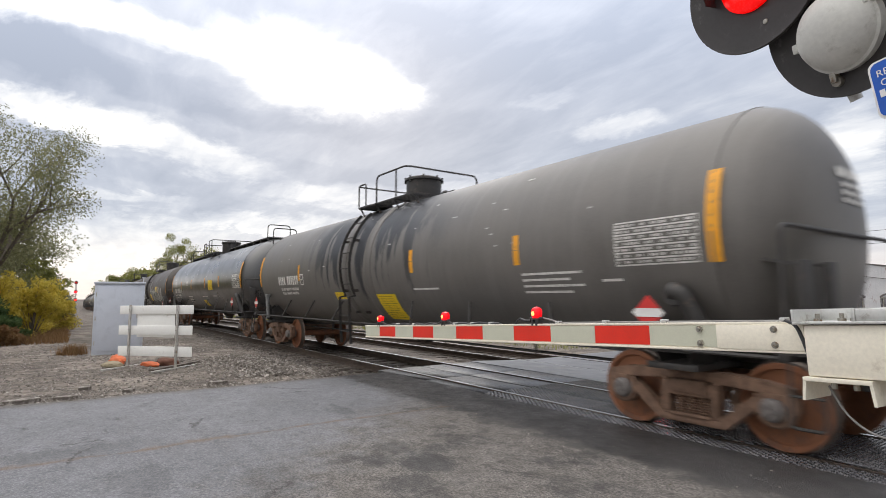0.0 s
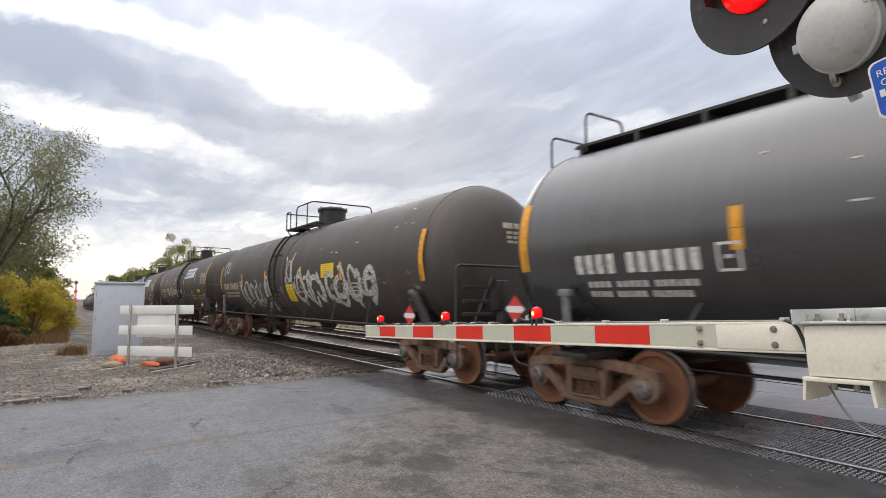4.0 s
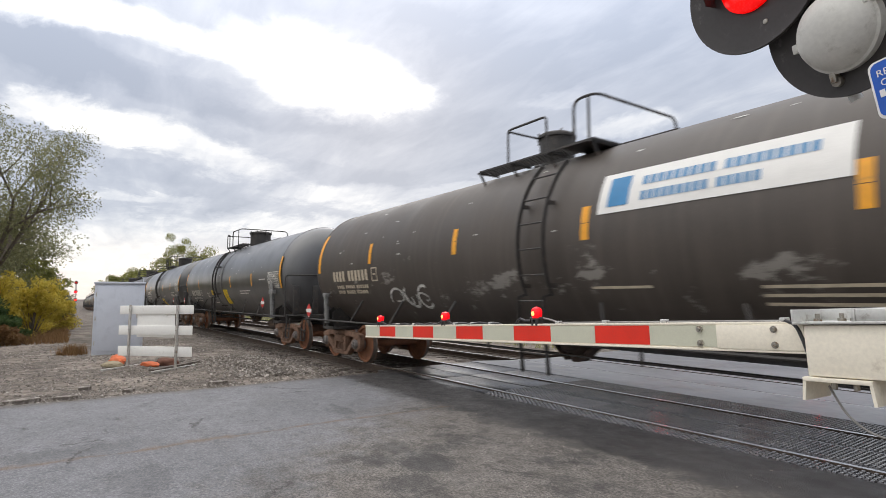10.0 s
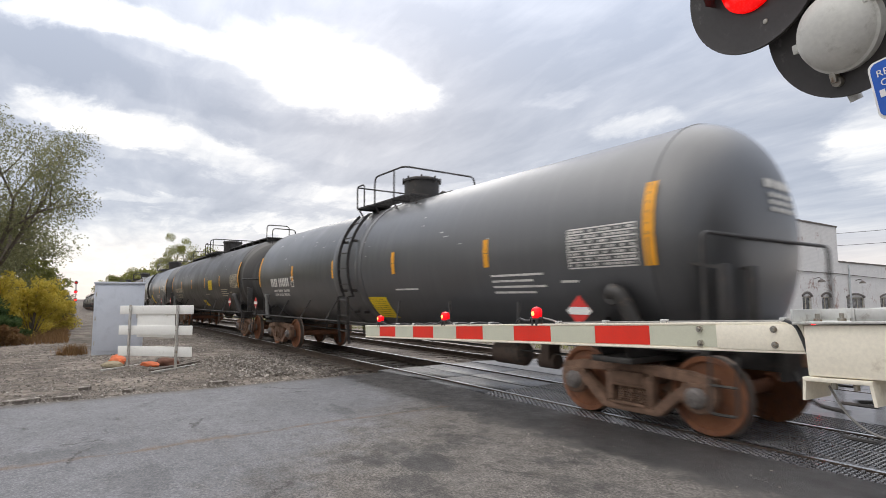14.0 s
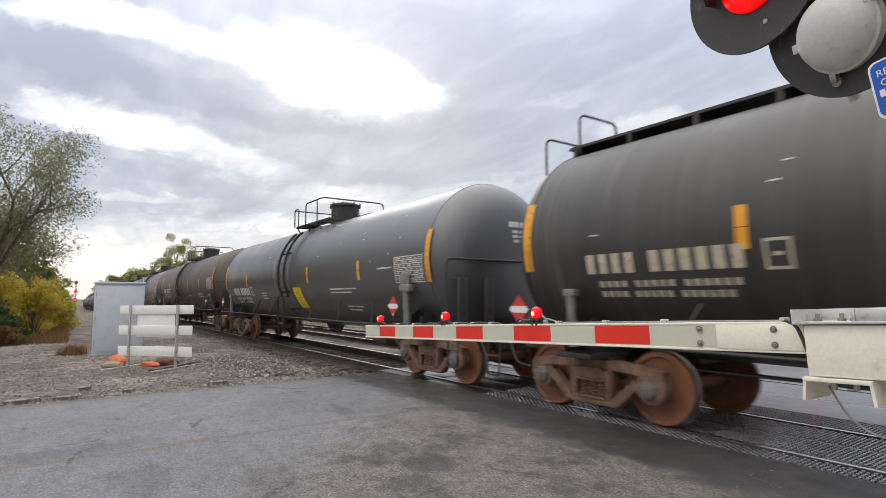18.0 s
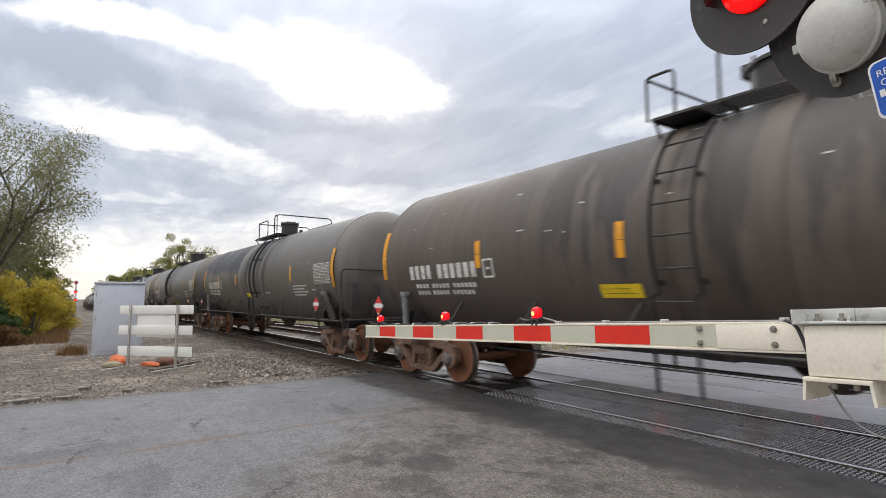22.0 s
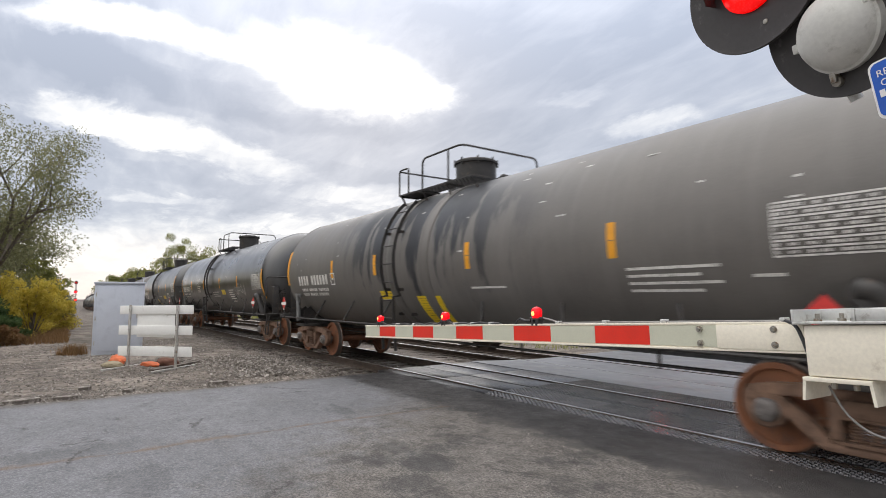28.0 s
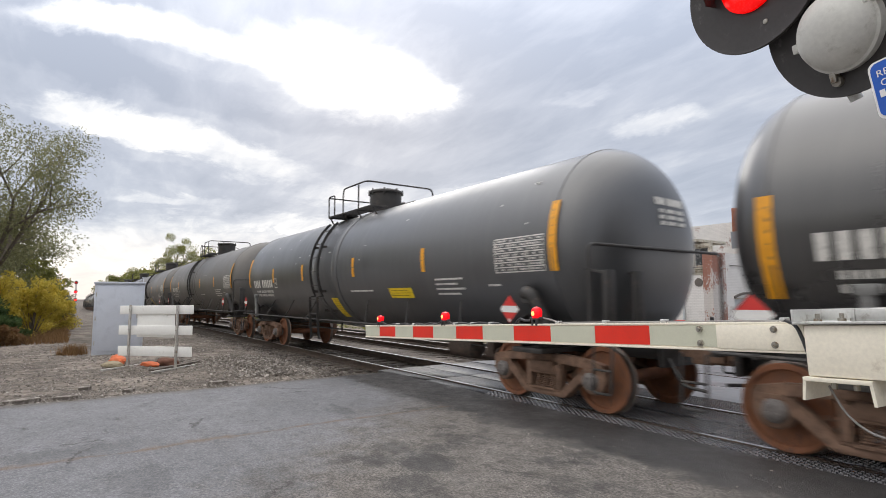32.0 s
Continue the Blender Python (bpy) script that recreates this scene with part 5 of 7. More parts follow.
    for x0, x1, z0, z1, lean in spec.get("plates", ()):
        bm = BM()
        patch(bm, x0, x1, z0, z1, 0.005, lean)
        pl = part("warning_plate", bm, MAT_PLATE, car, "yellow panel with small black print", shift)
        bm = BM()
        n = max(3, int((z1 - z0) / 0.045))
        for i in range(1, n):
            z = z1 - (z1 - z0) * i / n
            patch(bm, x0 + 0.06 + lean * (z1 - z), x1 - 0.06 - 0.1 * (i % 2) + lean * (z1 - z), z - 0.0025, z + 0.0025, 0.008)
        tagged(part("print_block", bm, MAT_INK, pl), kind="stuff")
    if spec.get("frame"):
        x0, x1, z0, z1 = spec["frame"]
        bm = BM()
        for a, b2, c, d in ((x0, x1, z1 - 0.05, z1), (x0, x1, z0, z0 + 0.05), (x0, x0 + 0.10, z0 + 0.05, z1 - 0.05), (x1 - 0.10, x1, z0 + 0.05, z1 - 0.05), (x0 + 0.42 * (x1 - x0), x0 + 0.52 * (x1 - x0), z0 + 0.05, z1 - 0.05)):
            patch(bm, a, b2, c, d)
        part("stencil_frame", bm, MAT_CREAM, car, "faded cream stencilled frame", shift)
    if spec.get("banner"):
        x0, x1, z0, z1 = spec["banner"]
        bm = BM()
        patch(bm, x0, x1, z0, z1, 0.008)
        ba = part("banner", bm, MAT_BANNER, car, "white banner panel with blue lettering", shift)
        bm = BM()
        patch(bm, x0 + 0.14, x0 + 0.44, z0 + 0.08, z1 - 0.07, 0.013)
        part("emblem", bm, MAT_BLUE, ba)
        bm = BM()
        characters(bm, x0 + 0.60, x1 - 0.25, z1 - 0.17, 0.11, (9, 9), 0.014)
        characters(bm, x0 + 0.60, x1 - 0.75, z0 + 0.16, 0.11, (9, 5), 0.014)
        tagged(part("banner_lettering", bm, MAT_BLUE, ba), kind="stuff")
    for x0, x1, z, h, seed, w, n, pink in spec.get("spray", ()):
        bm = BM()
        scribble(bm, x0, x1, z, h, seed, w, n)
        tagged(part("graffiti", bm, MAT_SPRAY_PINK if pink else MAT_SPRAY, car, "looping pale spray-paint strokes", shift), kind="stuff")
    bm = BM()
    for z, k, h in ((2.98, -0.1, 0.055), (2.84, -0.02, 0.028), (2.75, -0.02, 0.028), (2.66, 0.0, 0.028)):
        y = 0.02 + k
        for w in (0.26, 0.48) if h > 0.05 else (0.14, 0.24, 0.22):
            head_patch(bm, y, y + w, z - h, z + h, length, head)
            y += w + 0.04
    tagged(part("head_lettering", bm, white, car), kind="stuff")
    return car


GREY, BLACK = "faded grey railway tank car with amber marks", "black railway tank car with amber marks"
CARS = [
    dict(x=7.3, paint="grey", label=GREY),
    dict(x=-10.73, L=7.76, mo=0.45, tin=0.60,  paint="spilled", label="faded grey railway tank car with dark spills below the manway", ladder=-1.3, marks=(-4.65, -1.72, 1.4, 4.36), title=(-6.42, -4.30, 2.09, 0.25), plates=((-2.4, -1.5, 1.53, 1.72, 0), (-0.25, 0.55, 1.12, 1.66, 0))),
    dict(x=-28.83, L=7.68, mo=-0.22, paint="black", label="glossy black railway tank car with a full-length roof walkway", long=True, marks=(-4.45, -1.6, 1.65, 4.4), plates=((2.35, 3.2, 1.93, 2.38, 0), (0.4, 1.05, 1.2, 1.48, 0)), title=(-6.55, -4.4, 2.0, 0.24), lines=((-2.9, -1.75, 1.66, 4), (0.6, 1.75, 1.65, 1), (2.95, 3.6, 1.66, 1)), bands=()),
    dict(x=-47.10, L=7.78, mo=-0.2, tin=0.45, ext=0.2, paint="brown", label="dusty brown-black railway tank car covered in pale graffiti", ladder=-0.45, zo=-0.05, head=0.70, cream=True, marks=(-4.35, -1.55, 1.72, 4.4), plates=((3.2, 4.0, 2.1, 2.45, 0), (0.38, 0.98, 1.48, 1.98, 0.0)), title=(-7.1, -4.5, 2.03, 0.25),
         spray=((-4.6, -1.2, 1.72, 1.0, 3, 0.10, 6, False), (0.2, 1.3, 2.35, 0.95, 7, 0.06, 3, False), (1.2, 6.0, 1.85, 1.05, 11, 0.13, 7, False), (-7.1, -6.4, 2.75, 0.6, 14, 0.06, 2, False)), panel=False),
    dict(x=-65.22, L=7.27, mo=0.09, tin=0.37, ext=0.19, si=0.08, paint="brown", label="dusty brown-black railway tank car with a white banner and pink graffiti", ladder=0.65, head=0.72, flip=True, zo=0.27, cream=True, marks=(-4.37, -1.32, 1.52, 4.5), title=(-6.5, -4.42, 2.08, 0.22), lines=((1.5, 3.2, 1.74, 1), (3.4, 4.4, 1.70, 3)), frame=(5.09, 5.75, 1.50, 1.71), banner=(1.75, 4.2, 2.62, 3.12), plates=((5.0, 5.7, 1.84, 2.0, 0),), bands=(),
         spray=((-4.1, -0.2, 1.95, 0.48, 21, 0.060, 11, True), (-0.2, 0.9, 1.90, 0.42, 22, 0.075, 4, True))),
    dict(x=-83.09, L=7.36, mo=0.3, tin=0.41, ext=0.20, si=0.11, paint="brown", label="dusty brown-black railway tank car with a white banner on its side", ladder=0.35, head=0.72, flip=True, zo=0.26, cream=True, marks=(-4.75, -1.63, 1.21, 4.2), title=(-6.72, -4.42, 2.09, 0.24), lines=((1.23, 2.08, 1.71, 1), (3.28, 4.6, 1.69, 3)), frame=(5.09, 5.75, 1.50, 1.71), banner=(1.4, 4.12, 2.62, 3.14), plates=((4.9, 5.6, 1.84, 2.0, 0),), bands=(),
         spray=((-4.0, -2.6, 1.6, 0.4, 31, 0.05, 3, False),)),
    dict(x=-101.12, L=7.6, pl=-0.76, md=0.28, post=True, paint="slate", label=BLACK, zo=-0.07, marks=(-4.52, -1.5, 1.53, 4.5), plates=((-2.05, -1.15, 1.72, 1.92, 0), (0.05, 0.85, 1.32, 1.92, 0)), title=(-6.5, -4.05, 1.82, 0.27), lines=((-3.0, -2.45, 1.80, 3), (-2.1, -1.2, 1.38, 1), (2.75, 4.15, 1.84, 2), (5.42, 6.1, 2.2, 1))),
    dict(x=-118.90, L=7.45, pl=-0.3, mo=0.2, paint="slate", label=BLACK, marks=(-4.5, -1.6, 1.4, 4.35), plates=((0.0, 0.8, 1.15, 1.6, 0),)),
    dict(x=-136.68, L=7.48, mo=0.18, paint="streaky", label="rain-streaked black railway tank car with a full-length roof walkway", long=True, cream=True, marks=(-4.68, -1.82, 1.36, 4.3), plates=((2.12, 2.88, 1.93, 2.36, 0), (0.0, 0.7, 1.2, 1.48, 0)), title=(-6.66, -4.22, 2.0, 0.24), bands=()),
    dict(x=-154.27, L=7.44, pl=-0.43, md=0.15, loop=(-0.57, 0.78), gate=(-1.52, -1.18), post=True, paint="slate", label=BLACK, ladder=-0.3, zo=-0.08, marks=(-4.5, -1.26, 1.46, 4.6), plates=((0.04, 0.80, 1.30, 1.88, 0),), title=(-6.48, -3.88, 1.81, 0.26), lines=((2.85, 4.33, 1.80, 2), (5.52, 6.14, 2.2, 1), (-2.99, -2.42, 1.74, 3), (3.43, 4.28, 1.38, 2))),
    dict(x=-171.74, L=7.43, paint="rust", label="dusty brown railway tank car with amber marks", ladder=-0.9, md=-0.1, marks=(-4.38, -1.65, 1.55, 4.52), title=(-6.5, -4.0, 2.05, 0.25), lines=((1.4, 2.2, 1.72, 1), (4.0, 5.1, 1.80, 3)), plates=((-2.05, -1.45, 1.58, 1.75, 0),)),
    dict(x=-189.27, L=7.35, paint="crowned", label="faded grey railway tank car with dark streaked crown", flip=True, so=-0.1, gate=(-2.25, -1.2), title=(-6.5, -4.0, 2.12, 0.27), ladder=0.8, marks=(-4.66, -1.78, 1.46, 4.35), plates=((-0.8, -0.15, 1.58, 1.76, 0),), bands=((-1.0, 0.4), (1.5, 0.16))),
    dict(x=-206.59, L=7.26, paint="grey", label=GREY, ladder=-0.8, marks=(-4.5, -1.75, 1.37, 4.35), plates=((-0.3, 0.5, 1.12, 1.66, 0),)),
    dict(x=-223.93, L=7.28, paint="spilled", label="faded grey railway tank car with dark spills below the manway", ladder=-1.1, title=(-6.5, -4.0, 2.05, 0.25), marks=(-4.15, -1.9, 1.36, 4.25), plates=((-1.85, -1.2, 1.55, 1.73, 0), (-0.45, 0.35, 1.10, 1.62, 0))),
    dict(x=-241.31, L=7.36, paint="black", label=BLACK, ladder=-0.68, md=0.15, zo=-0.08, so=-0.38, pl=0.08, spray=((3.9, 5.2, 1.92, 0.42, 41, 0.03, 4, False),), marks=(-4.68, -1.82, 1.36, 4.2), plates=((1.6, 2.18, 1.72, 1.92, 0),), title=(-7.0, -4.8, 2.03, 0.25), lines=((-3.17, -2.45, 2.13, 4), (-0.04, 1.1, 1.83, 3), (2.8, 3.52, 1.89, 5), (2.8, 3.43, 1.45, 1)), bands=((-1.2, 0.16),)),
    dict(x=-258.75, L=7.3, paint="slate", label=BLACK, ladder=-0.95, marks=(-4.7, -2.15, 1.08, 4.05), plates=((-0.53, 0.15, 1.10, 1.58, 0), (2.6, 3.5, 1.58, 1.78, 0)), title=(-6.82, -4.38, 2.04, 0.25), lines=((0.78, 1.89, 1.74, 1), (4.37, 5.21, 1.91, 4), (5.85, 6.14, 1.78, 1))),
    dict(x=-276.10, L=7.3, paint="grey", label=GREY, ladder=-0.8),
]
train = [tank_car(s) for s in CARS]
# the rest of the train, far down the line
for i, src in enumerate((12, 15, 7, 1, 9, 14, 6, 12, 10, 15, 13, 7, 9, 12, 15, 7, 6)):
    train.append(copy_thing(train[src], pose(-276.10 - 17.55 * (i + 1), TRACK_Y, 0)))

# ---------------- near crossing signal and gate ----------------
MAT_ARM = surface("white_painted_gate_arm", (0.88, 0.82, 0.69), 0.45, var=0.025, scale=3, fine=60, bump=0.03, dirt=(0.66, 0.59, 0.47), amount=0.0)
MAT_SHEET = surface("grey_white_reflective_sheeting", (0.60, 0.60, 0.48), 0.5, var=0.05, scale=4, fine=150, bump=0.05)
MAT_SHEET_RED = surface("red_reflective_sheeting", (0.78, 0.030, 0.012), 0.55, var=0.08, scale=4, fine=150, bump=0.05)
MAT_ALU = surface("dull_aluminium", (0.62, 0.62, 0.60), 0.5, 0.5, var=0.12, scale=5, fine=80, bump=0.1, dirt=(0.30, 0.27, 0.23), amount=0.25)
MAT_BOLT = surface("zinc_bolt", (0.38, 0.36, 0.32), 0.4, 0.8, var=0.2, scale=20, fine=90, bump=0.1, dirt=(0.22, 0.13, 0.07), amount=0.3)
MAT_CABLE = surface("black_cable_sheath", (0.03, 0.03, 0.032), 0.5, var=0.2, scale=9, fine=70, bump=0.1)
MAT_GREYCABLE = surface("grey_cable_sheath", (0.22, 0.21, 0.20), 0.5, var=0.2, scale=9, fine=70, bump=0.1)
MAT_DISC = surface("matt_black_signal_backboard", (0.038, 0.034, 0.034), 0.55, var=0.2, scale=4, fine=60, bump=0.06, dirt=(0.12, 0.115, 0.11), amount=0.15)
MAT_HOUSING = surface("weathered_white_lamp_housing", (0.60, 0.595, 0.56), 0.5, var=0.06, scale=5, fine=60, bump=0.06, dirt=(0.42, 0.41, 0.37), amount=0.2)
MAT_SIGNBLUE = surface("blue_reflective_sign", (0.003, 0.085, 0.46), 0.6, var=0.06, scale=5, fine=90, bump=0.03)
MAT_LENS = glow("lit_red_lens", (0.85, 0.004, 0.010), 0.85)
MAT_LENS_DIM = glow("faint_red_lens", (0.75, 0.012, 0.010), 0.35)
MAT_CORE = glow("red_lamp_core", (1.0, 0.10, 0.03), 9.0)


def lens_material():
    m, nt, b = nodes_of("ribbed_red_lens")
    src = coords(nt)
    vo = N(nt, "ShaderNodeTexVoronoi", Scale=95.0)
    nt.links.new(src, vo.inputs["Vector"])
    c = mix(nt, ramp(nt, vo.outputs["Distance"], 0.1, 0.7), col((1.0, 0.006, 0.006)), col((0.62, 0.0, 0.0)))
    nt.links.new(c, b.inputs["Base Color"])
    nt.links.new(c, b.inputs["Emission Color"])
    b.inputs["Emission Strength"].default_value = 1.0
    b.inputs["Roughness"].default_value = 0.2
    return m


MAT_RIBBED = lens_material()
ARM_AT = pose(-5.4908, 2.983, 1.2094, 0, -2.676, -4.091)


def gate_lamp(parent, x, tall, label):
    bm = BM()
    for s in (-1, 1):
        box(bm, x + s * 0.022 - 0.010, x + s * 0.022 + 0.010, -0.03, 0.03, 0.055, 0.10, 0.003)
    lathe(bm, [(0.095, 0.0), (0.095, 0.036), (0.108, 0.036), (0.108, 0.0)], (x, 0, 0), "z", 16)
    for s in (-1, 1):
        lathe(bm, [(-0.018, 0.0), (-0.018, 0.013), (0.018, 0.013), (0.018, 0.0)], (x + s * 0.05, 0, 0.105), "x", 10)
    lamp = part("gate_lamp", bm, MAT_DISC, parent, label)
    bm = BM()
    lathe(bm, [(0.108, 0.032), (0.125, 0.038), (0.158, 0.040), (0.158 + tall * 0.6, 0.032), (0.158 + tall, 0.0)], (x, 0, 0), "z", 18)
    part("lens", bm, MAT_LENS, lamp)
    bm = BM()
    lathe(bm, [(-0.044, 0.0), (-0.041, 0.012), (-0.038, 0.018)], (x, 0, 0.142), "y", 12)
    part("bulb", bm, MAT_CORE, lamp)


def crossing_gate():
    g = thing("crossing_gate", "lowered white railway gate arm with red stripes and lamps", "crossing gate", ARM_AT)
    bm = BM()
    box(bm, -0.41, 4.47, -0.020, 0.020, -0.066, 0.062, 0.004)
    for z in (-0.066, 0.062):
        box(bm, -0.41, 4.47, -0.027, 0.027, z - 0.006, z + 0.006, 0.003)
    part("arm", bm, MAT_ARM, g)
    edges = [-0.405] + [0.406 * i for i in range(10)] + [4.055]
    for i, (a, b) in enumerate(zip(edges, edges[1:])):
        bm = BM()
        box(bm, a + 0.001, b - 0.001, -0.0245, -0.0195, -0.053, 0.053)
        red = i % 2 == 1
        part("red_stripe" if red else "white_stripe", bm, MAT_SHEET_RED if red else MAT_SHEET, g)
    bm = BM()
    box(bm, 4.055, 4.46, -0.032, -0.0205, -0.060, 0.056, 0.004)
    part("sleeve", bm, MAT_ARM, g)
    for x in (3.965, 4.335):
        for z in (-0.036, 0.034):
            bm = BM()
            lathe(bm, [(-0.046, 0.0), (-0.046, 0.009), (-0.036, 0.010), (-0.036, 0.016), (-0.020, 0.016)], (x, 0, z), "y", 10)
            part("bolt", bm, MAT_BOLT, g)
    gate_lamp(g, -0.02, 0.022, "small red gate tip lamp")
    gate_lamp(g, 1.41, 0.030, "small red gate lamp")
    gate_lamp(g, 2.68, 0.034, "small red gate lamp")
    for a, b in ((0.03, 1.36), (1.46, 2.63)):
        bm = BM()
        n = 40
        pts = []
        for i in range(n + 1):
            s = i / n
            x = a + (b - a) * s
            dip = -0.055 * math.exp(-((x - 2.36) / 0.09) ** 2) + 0.03 * math.exp(-((x - 2.50) / 0.05) ** 2)
            pts.append((x, -0.012 + 0.006 * math.sin(x * 9), 0.076 + 0.006 * math.sin(x * 23) + dip + 0.02 * (1 - min(1, s * 12)) + 0.02 * (1 - min(1, (1 - s) * 12))))
        tube(bm, pts, 0.0085, 7)
        part("cable", bm, MAT_CABLE, g, "black lamp cable")
    bm = BM()
    tube(bm, fillet([(2.73, 0, 0.11), (2.80, 0, 0.10), (2.92, 0, 0.073), (4.36, 0, 0.070)], 0.05), 0.0065, 6)
    part("cable", bm, MAT_GREYCABLE, g)
    for x in (0.42, 0.80, 1.22, 1.58, 1.86, 2.12, 2.90, 3.32, 3.74, 4.37):
        bm = BM()
        box(bm, x - 0.012, x + 0.012, -0.024, 0.022, 0.068, 0.086, 0.003)
        part("cable_clip", bm, MAT_ALU, g)
    bm = BM()
    tube(bm, fillet([(4.36, -0.012, 0.074), (4.43, -0.03, 0.06), (4.462, -0.036, -0.03), (4.478, -0.036, -0.10)], 0.05), 0.0085, 7)
    part("cable", bm, MAT_CABLE, g)
    # adapter box that carries the arm
    bm = BM()
    box(bm, 4.47, 5.36, -0.055, 0.16, -0.160, 0.052, 0.006)
    part("arm_box", bm, MAT_ARM, g, "white painted steel arm adapter")
    bm = BM()
    box(bm, 4.435, 5.36, -0.075, 0.18, 0.056, 0.068, 0.003)
    box(bm, 4.435, 4.445, -0.075, 0.18, 0.068, 0.120, 0.002)
    box(bm, 4.435, 5.36, 0.165, 0.178, 0.068, 0.120, 0.002)
    box(bm, 4.66, 4.674, -0.075, 0.165, 0.068, 0.120, 0.002)
    part("top_channel", bm, MAT_ALU, g, "grey aluminium channel")
    bm = BM()
    box(bm, 4.674, 5.36, -0.070, 0.165, 0.068, 0.116, 0.004)
    part("channel_block", bm, MAT_ALU, g)
    for x in (4.52, 4.60, 4.64):
        bm = BM()
        lathe(bm, [(0.068, 0.0), (0.068, 0.016), (0.080, 0.016), (0.080, 0.009), (0.100, 0.009), (0.100, 0.0)], (x, -0.03 + (x - 4.52) * 0.3, 0), "z", 10)
        part("bolt", bm, MAT_BOLT, g)
    bm = BM()
    box(bm, 4.45, 4.70, -0.065, 0.16, -0.182, -0.164, 0.003)
    for x in (4.45, 4.688):
        beam(bm, (x + 0.006, 0.05, -0.17), (x + (-0.004 if x < 4.5 else 0.016), 0.05, -0.262), 0.22, 0.012)
    part("bottom_bracket", bm, MAT_ARM, g)
    for x in (4.55, 4.63):
        bm = BM()
        lathe(bm, [(-0.21, 0.0), (-0.21, 0.012), (-0.182, 0.012), (-0.182, 0.0)], (x, -0.02, 0), "z", 8)
        part("bolt", bm, MAT_BOLT, g)
    bm = BM()
    tube(bm, fillet([(4.52, 0.0, -0.20), (4.58, -0.01, -0.32), (4.68, -0.02, -0.385), (4.90, -0.02, -0.375), (5.20, 0.02, -0.25), (5.30, 0.05, -0.10)], 0.12, 5), 0.0048, 7)
    part("cable", bm, MAT_GREYCABLE, g, "hanging grey cable loop")
    return g


crossing_gate()


def aim(c, n):
    """A pose at c whose z axis points along n."""
    return Matrix.Translation(c) @ Vector(n).to_track_quat("Z", "Y").to_matrix().to_4x4()


def backboard(bm, r=0.305):
    lathe(bm, [(-0.012, r - 0.004), (0.0, r), (0.010, r - 0.002), (0.006, r - 0.02), (0.0, 0.16), (0.0, 0.0)], (0, 0, 0), "z", 56)


def near_signal():
    m = thing("crossing_signal", "crossing signal mast with black-backed red lamps and gate drive", "crossing signal", pose(-0.30, 2.62, 0))
    inv = Matrix.Translation((0.30, -2.62, 0))
    bm = BM()
    lathe(bm, [(-0.06, 0.20), (0.05, 0.20), (0.08, 0.09), (0.10, 0.064), (4.6, 0.064), (4.64, 0.0)], (0, 0, 0), "z", 20)
    part("mast", bm, MAT_ALU, m)
    bm = BM()
    box(bm, -0.20, 0.25, 0.05, 0.45, 0.9, 1.65, 0.02)
    part("gate_drive", bm, MAT_ALU, m)
    bm = BM()
    tube(bm, [(0, 0, 2.80), (-0.72, 0.02, 2.86)], 0.028, 10)
    tube(bm, [(0, 0, 2.62), (-0.45, -0.10, 2.62)], 0.028, 10)
    part("crossarm", bm, MAT_ALU, m)
    # lit head that faces the road
    h = part("lamp_head", *board_of(), m, "black round backboard with a lit red lens", inv @ aim((-1.055, 2.335, 2.938), (-0.195, -0.976, -0.093)))
    bm = BM()
    lathe(bm, [(0.002, 0.136), (0.012, 0.136), (0.020, 0.130), (0.034, 0.09), (0.042, 0.0)], (0, 0, 0), "z", 48)
    part("lens", bm, MAT_RIBBED, h)
    bm = BM()
    n = 26
    rings = []
    for i in range(n + 1):
        a = radians(-12 + 204 * i / n)
        d = 0.20 * (0.35 + 0.65 * math.sin(max(0.0, min(math.pi, a))) ** 0.7)
        c, s = math.cos(a), math.sin(a)
        rings.append([bm.verts.new((c * q, s * q, z)) for q, z in ((0.176, 0.0), (0.176, d), (0.181, d), (0.181, 0.0))])
    for a, b in zip(rings, rings[1:]):
        for k in range(3):
            bm.faces.new((a[k], a[k + 1], b[k + 1], b[k]))
    part("visor", bm, MAT_DISC, h)
    bm = BM()
    lathe(bm, [(0.0, 0.012), (0.006, 0.010), (0.008, 0.0)], (0.045, -0.205, 0), "z", 10)
    part("bolt", bm, MAT_BOLT, h)
    bm = BM()
    lathe(bm, [(-0.20, 0.0), (-0.19, 0.07), (-0.10, 0.16), (-0.01, 0.19)], (0, 0, 0), "z", 28)
    part("housing", bm, MAT_HOUSING, h)
    # head that faces away, its housing towards the camera
    h = part("lamp_head", *board_of(), m, "black backboard seen from behind with a pale housing", inv @ aim((-0.741, 2.322, 2.642), (-0.329, -0.915, -0.232)))
    bm = BM()
    prof = [(0.0, 0.160), (0.030, 0.160), (0.034, 0.154), (0.036, 0.150), (0.070, 0.138), (0.096, 0.115), (0.114, 0.080), (0.122, 0.04), (0.124, 0.0)]
    lathe(bm, [(a, q * 0.96) for a, q in prof], (0, 0, 0), "z", 48)
    bmesh.ops.translate(bm, vec=(-0.004, -0.062, 0), verts=bm.verts)
    part("housing", bm, MAT_HOUSING, h, "pale domed lamp housing with clips")
    for a in (radians(22), radians(98), radians(178)):
        bm = BM()
        q = Matrix.Rotation(a, 4, "Z")
        box(bm, 0.145, 0.180, -0.018, 0.018, 0.012, 0.040, 0.004)
        box(bm, 0.126, 0.142, -0.010, 0.010, 0.042, 0.060, 0.003)
        bmesh.ops.transform(bm, matrix=Matrix.Translation((-0.004, -0.062, 0)) @ q, verts=bm.verts)
        part("clip", bm, MAT_HOUSING, h)
    bm = BM()
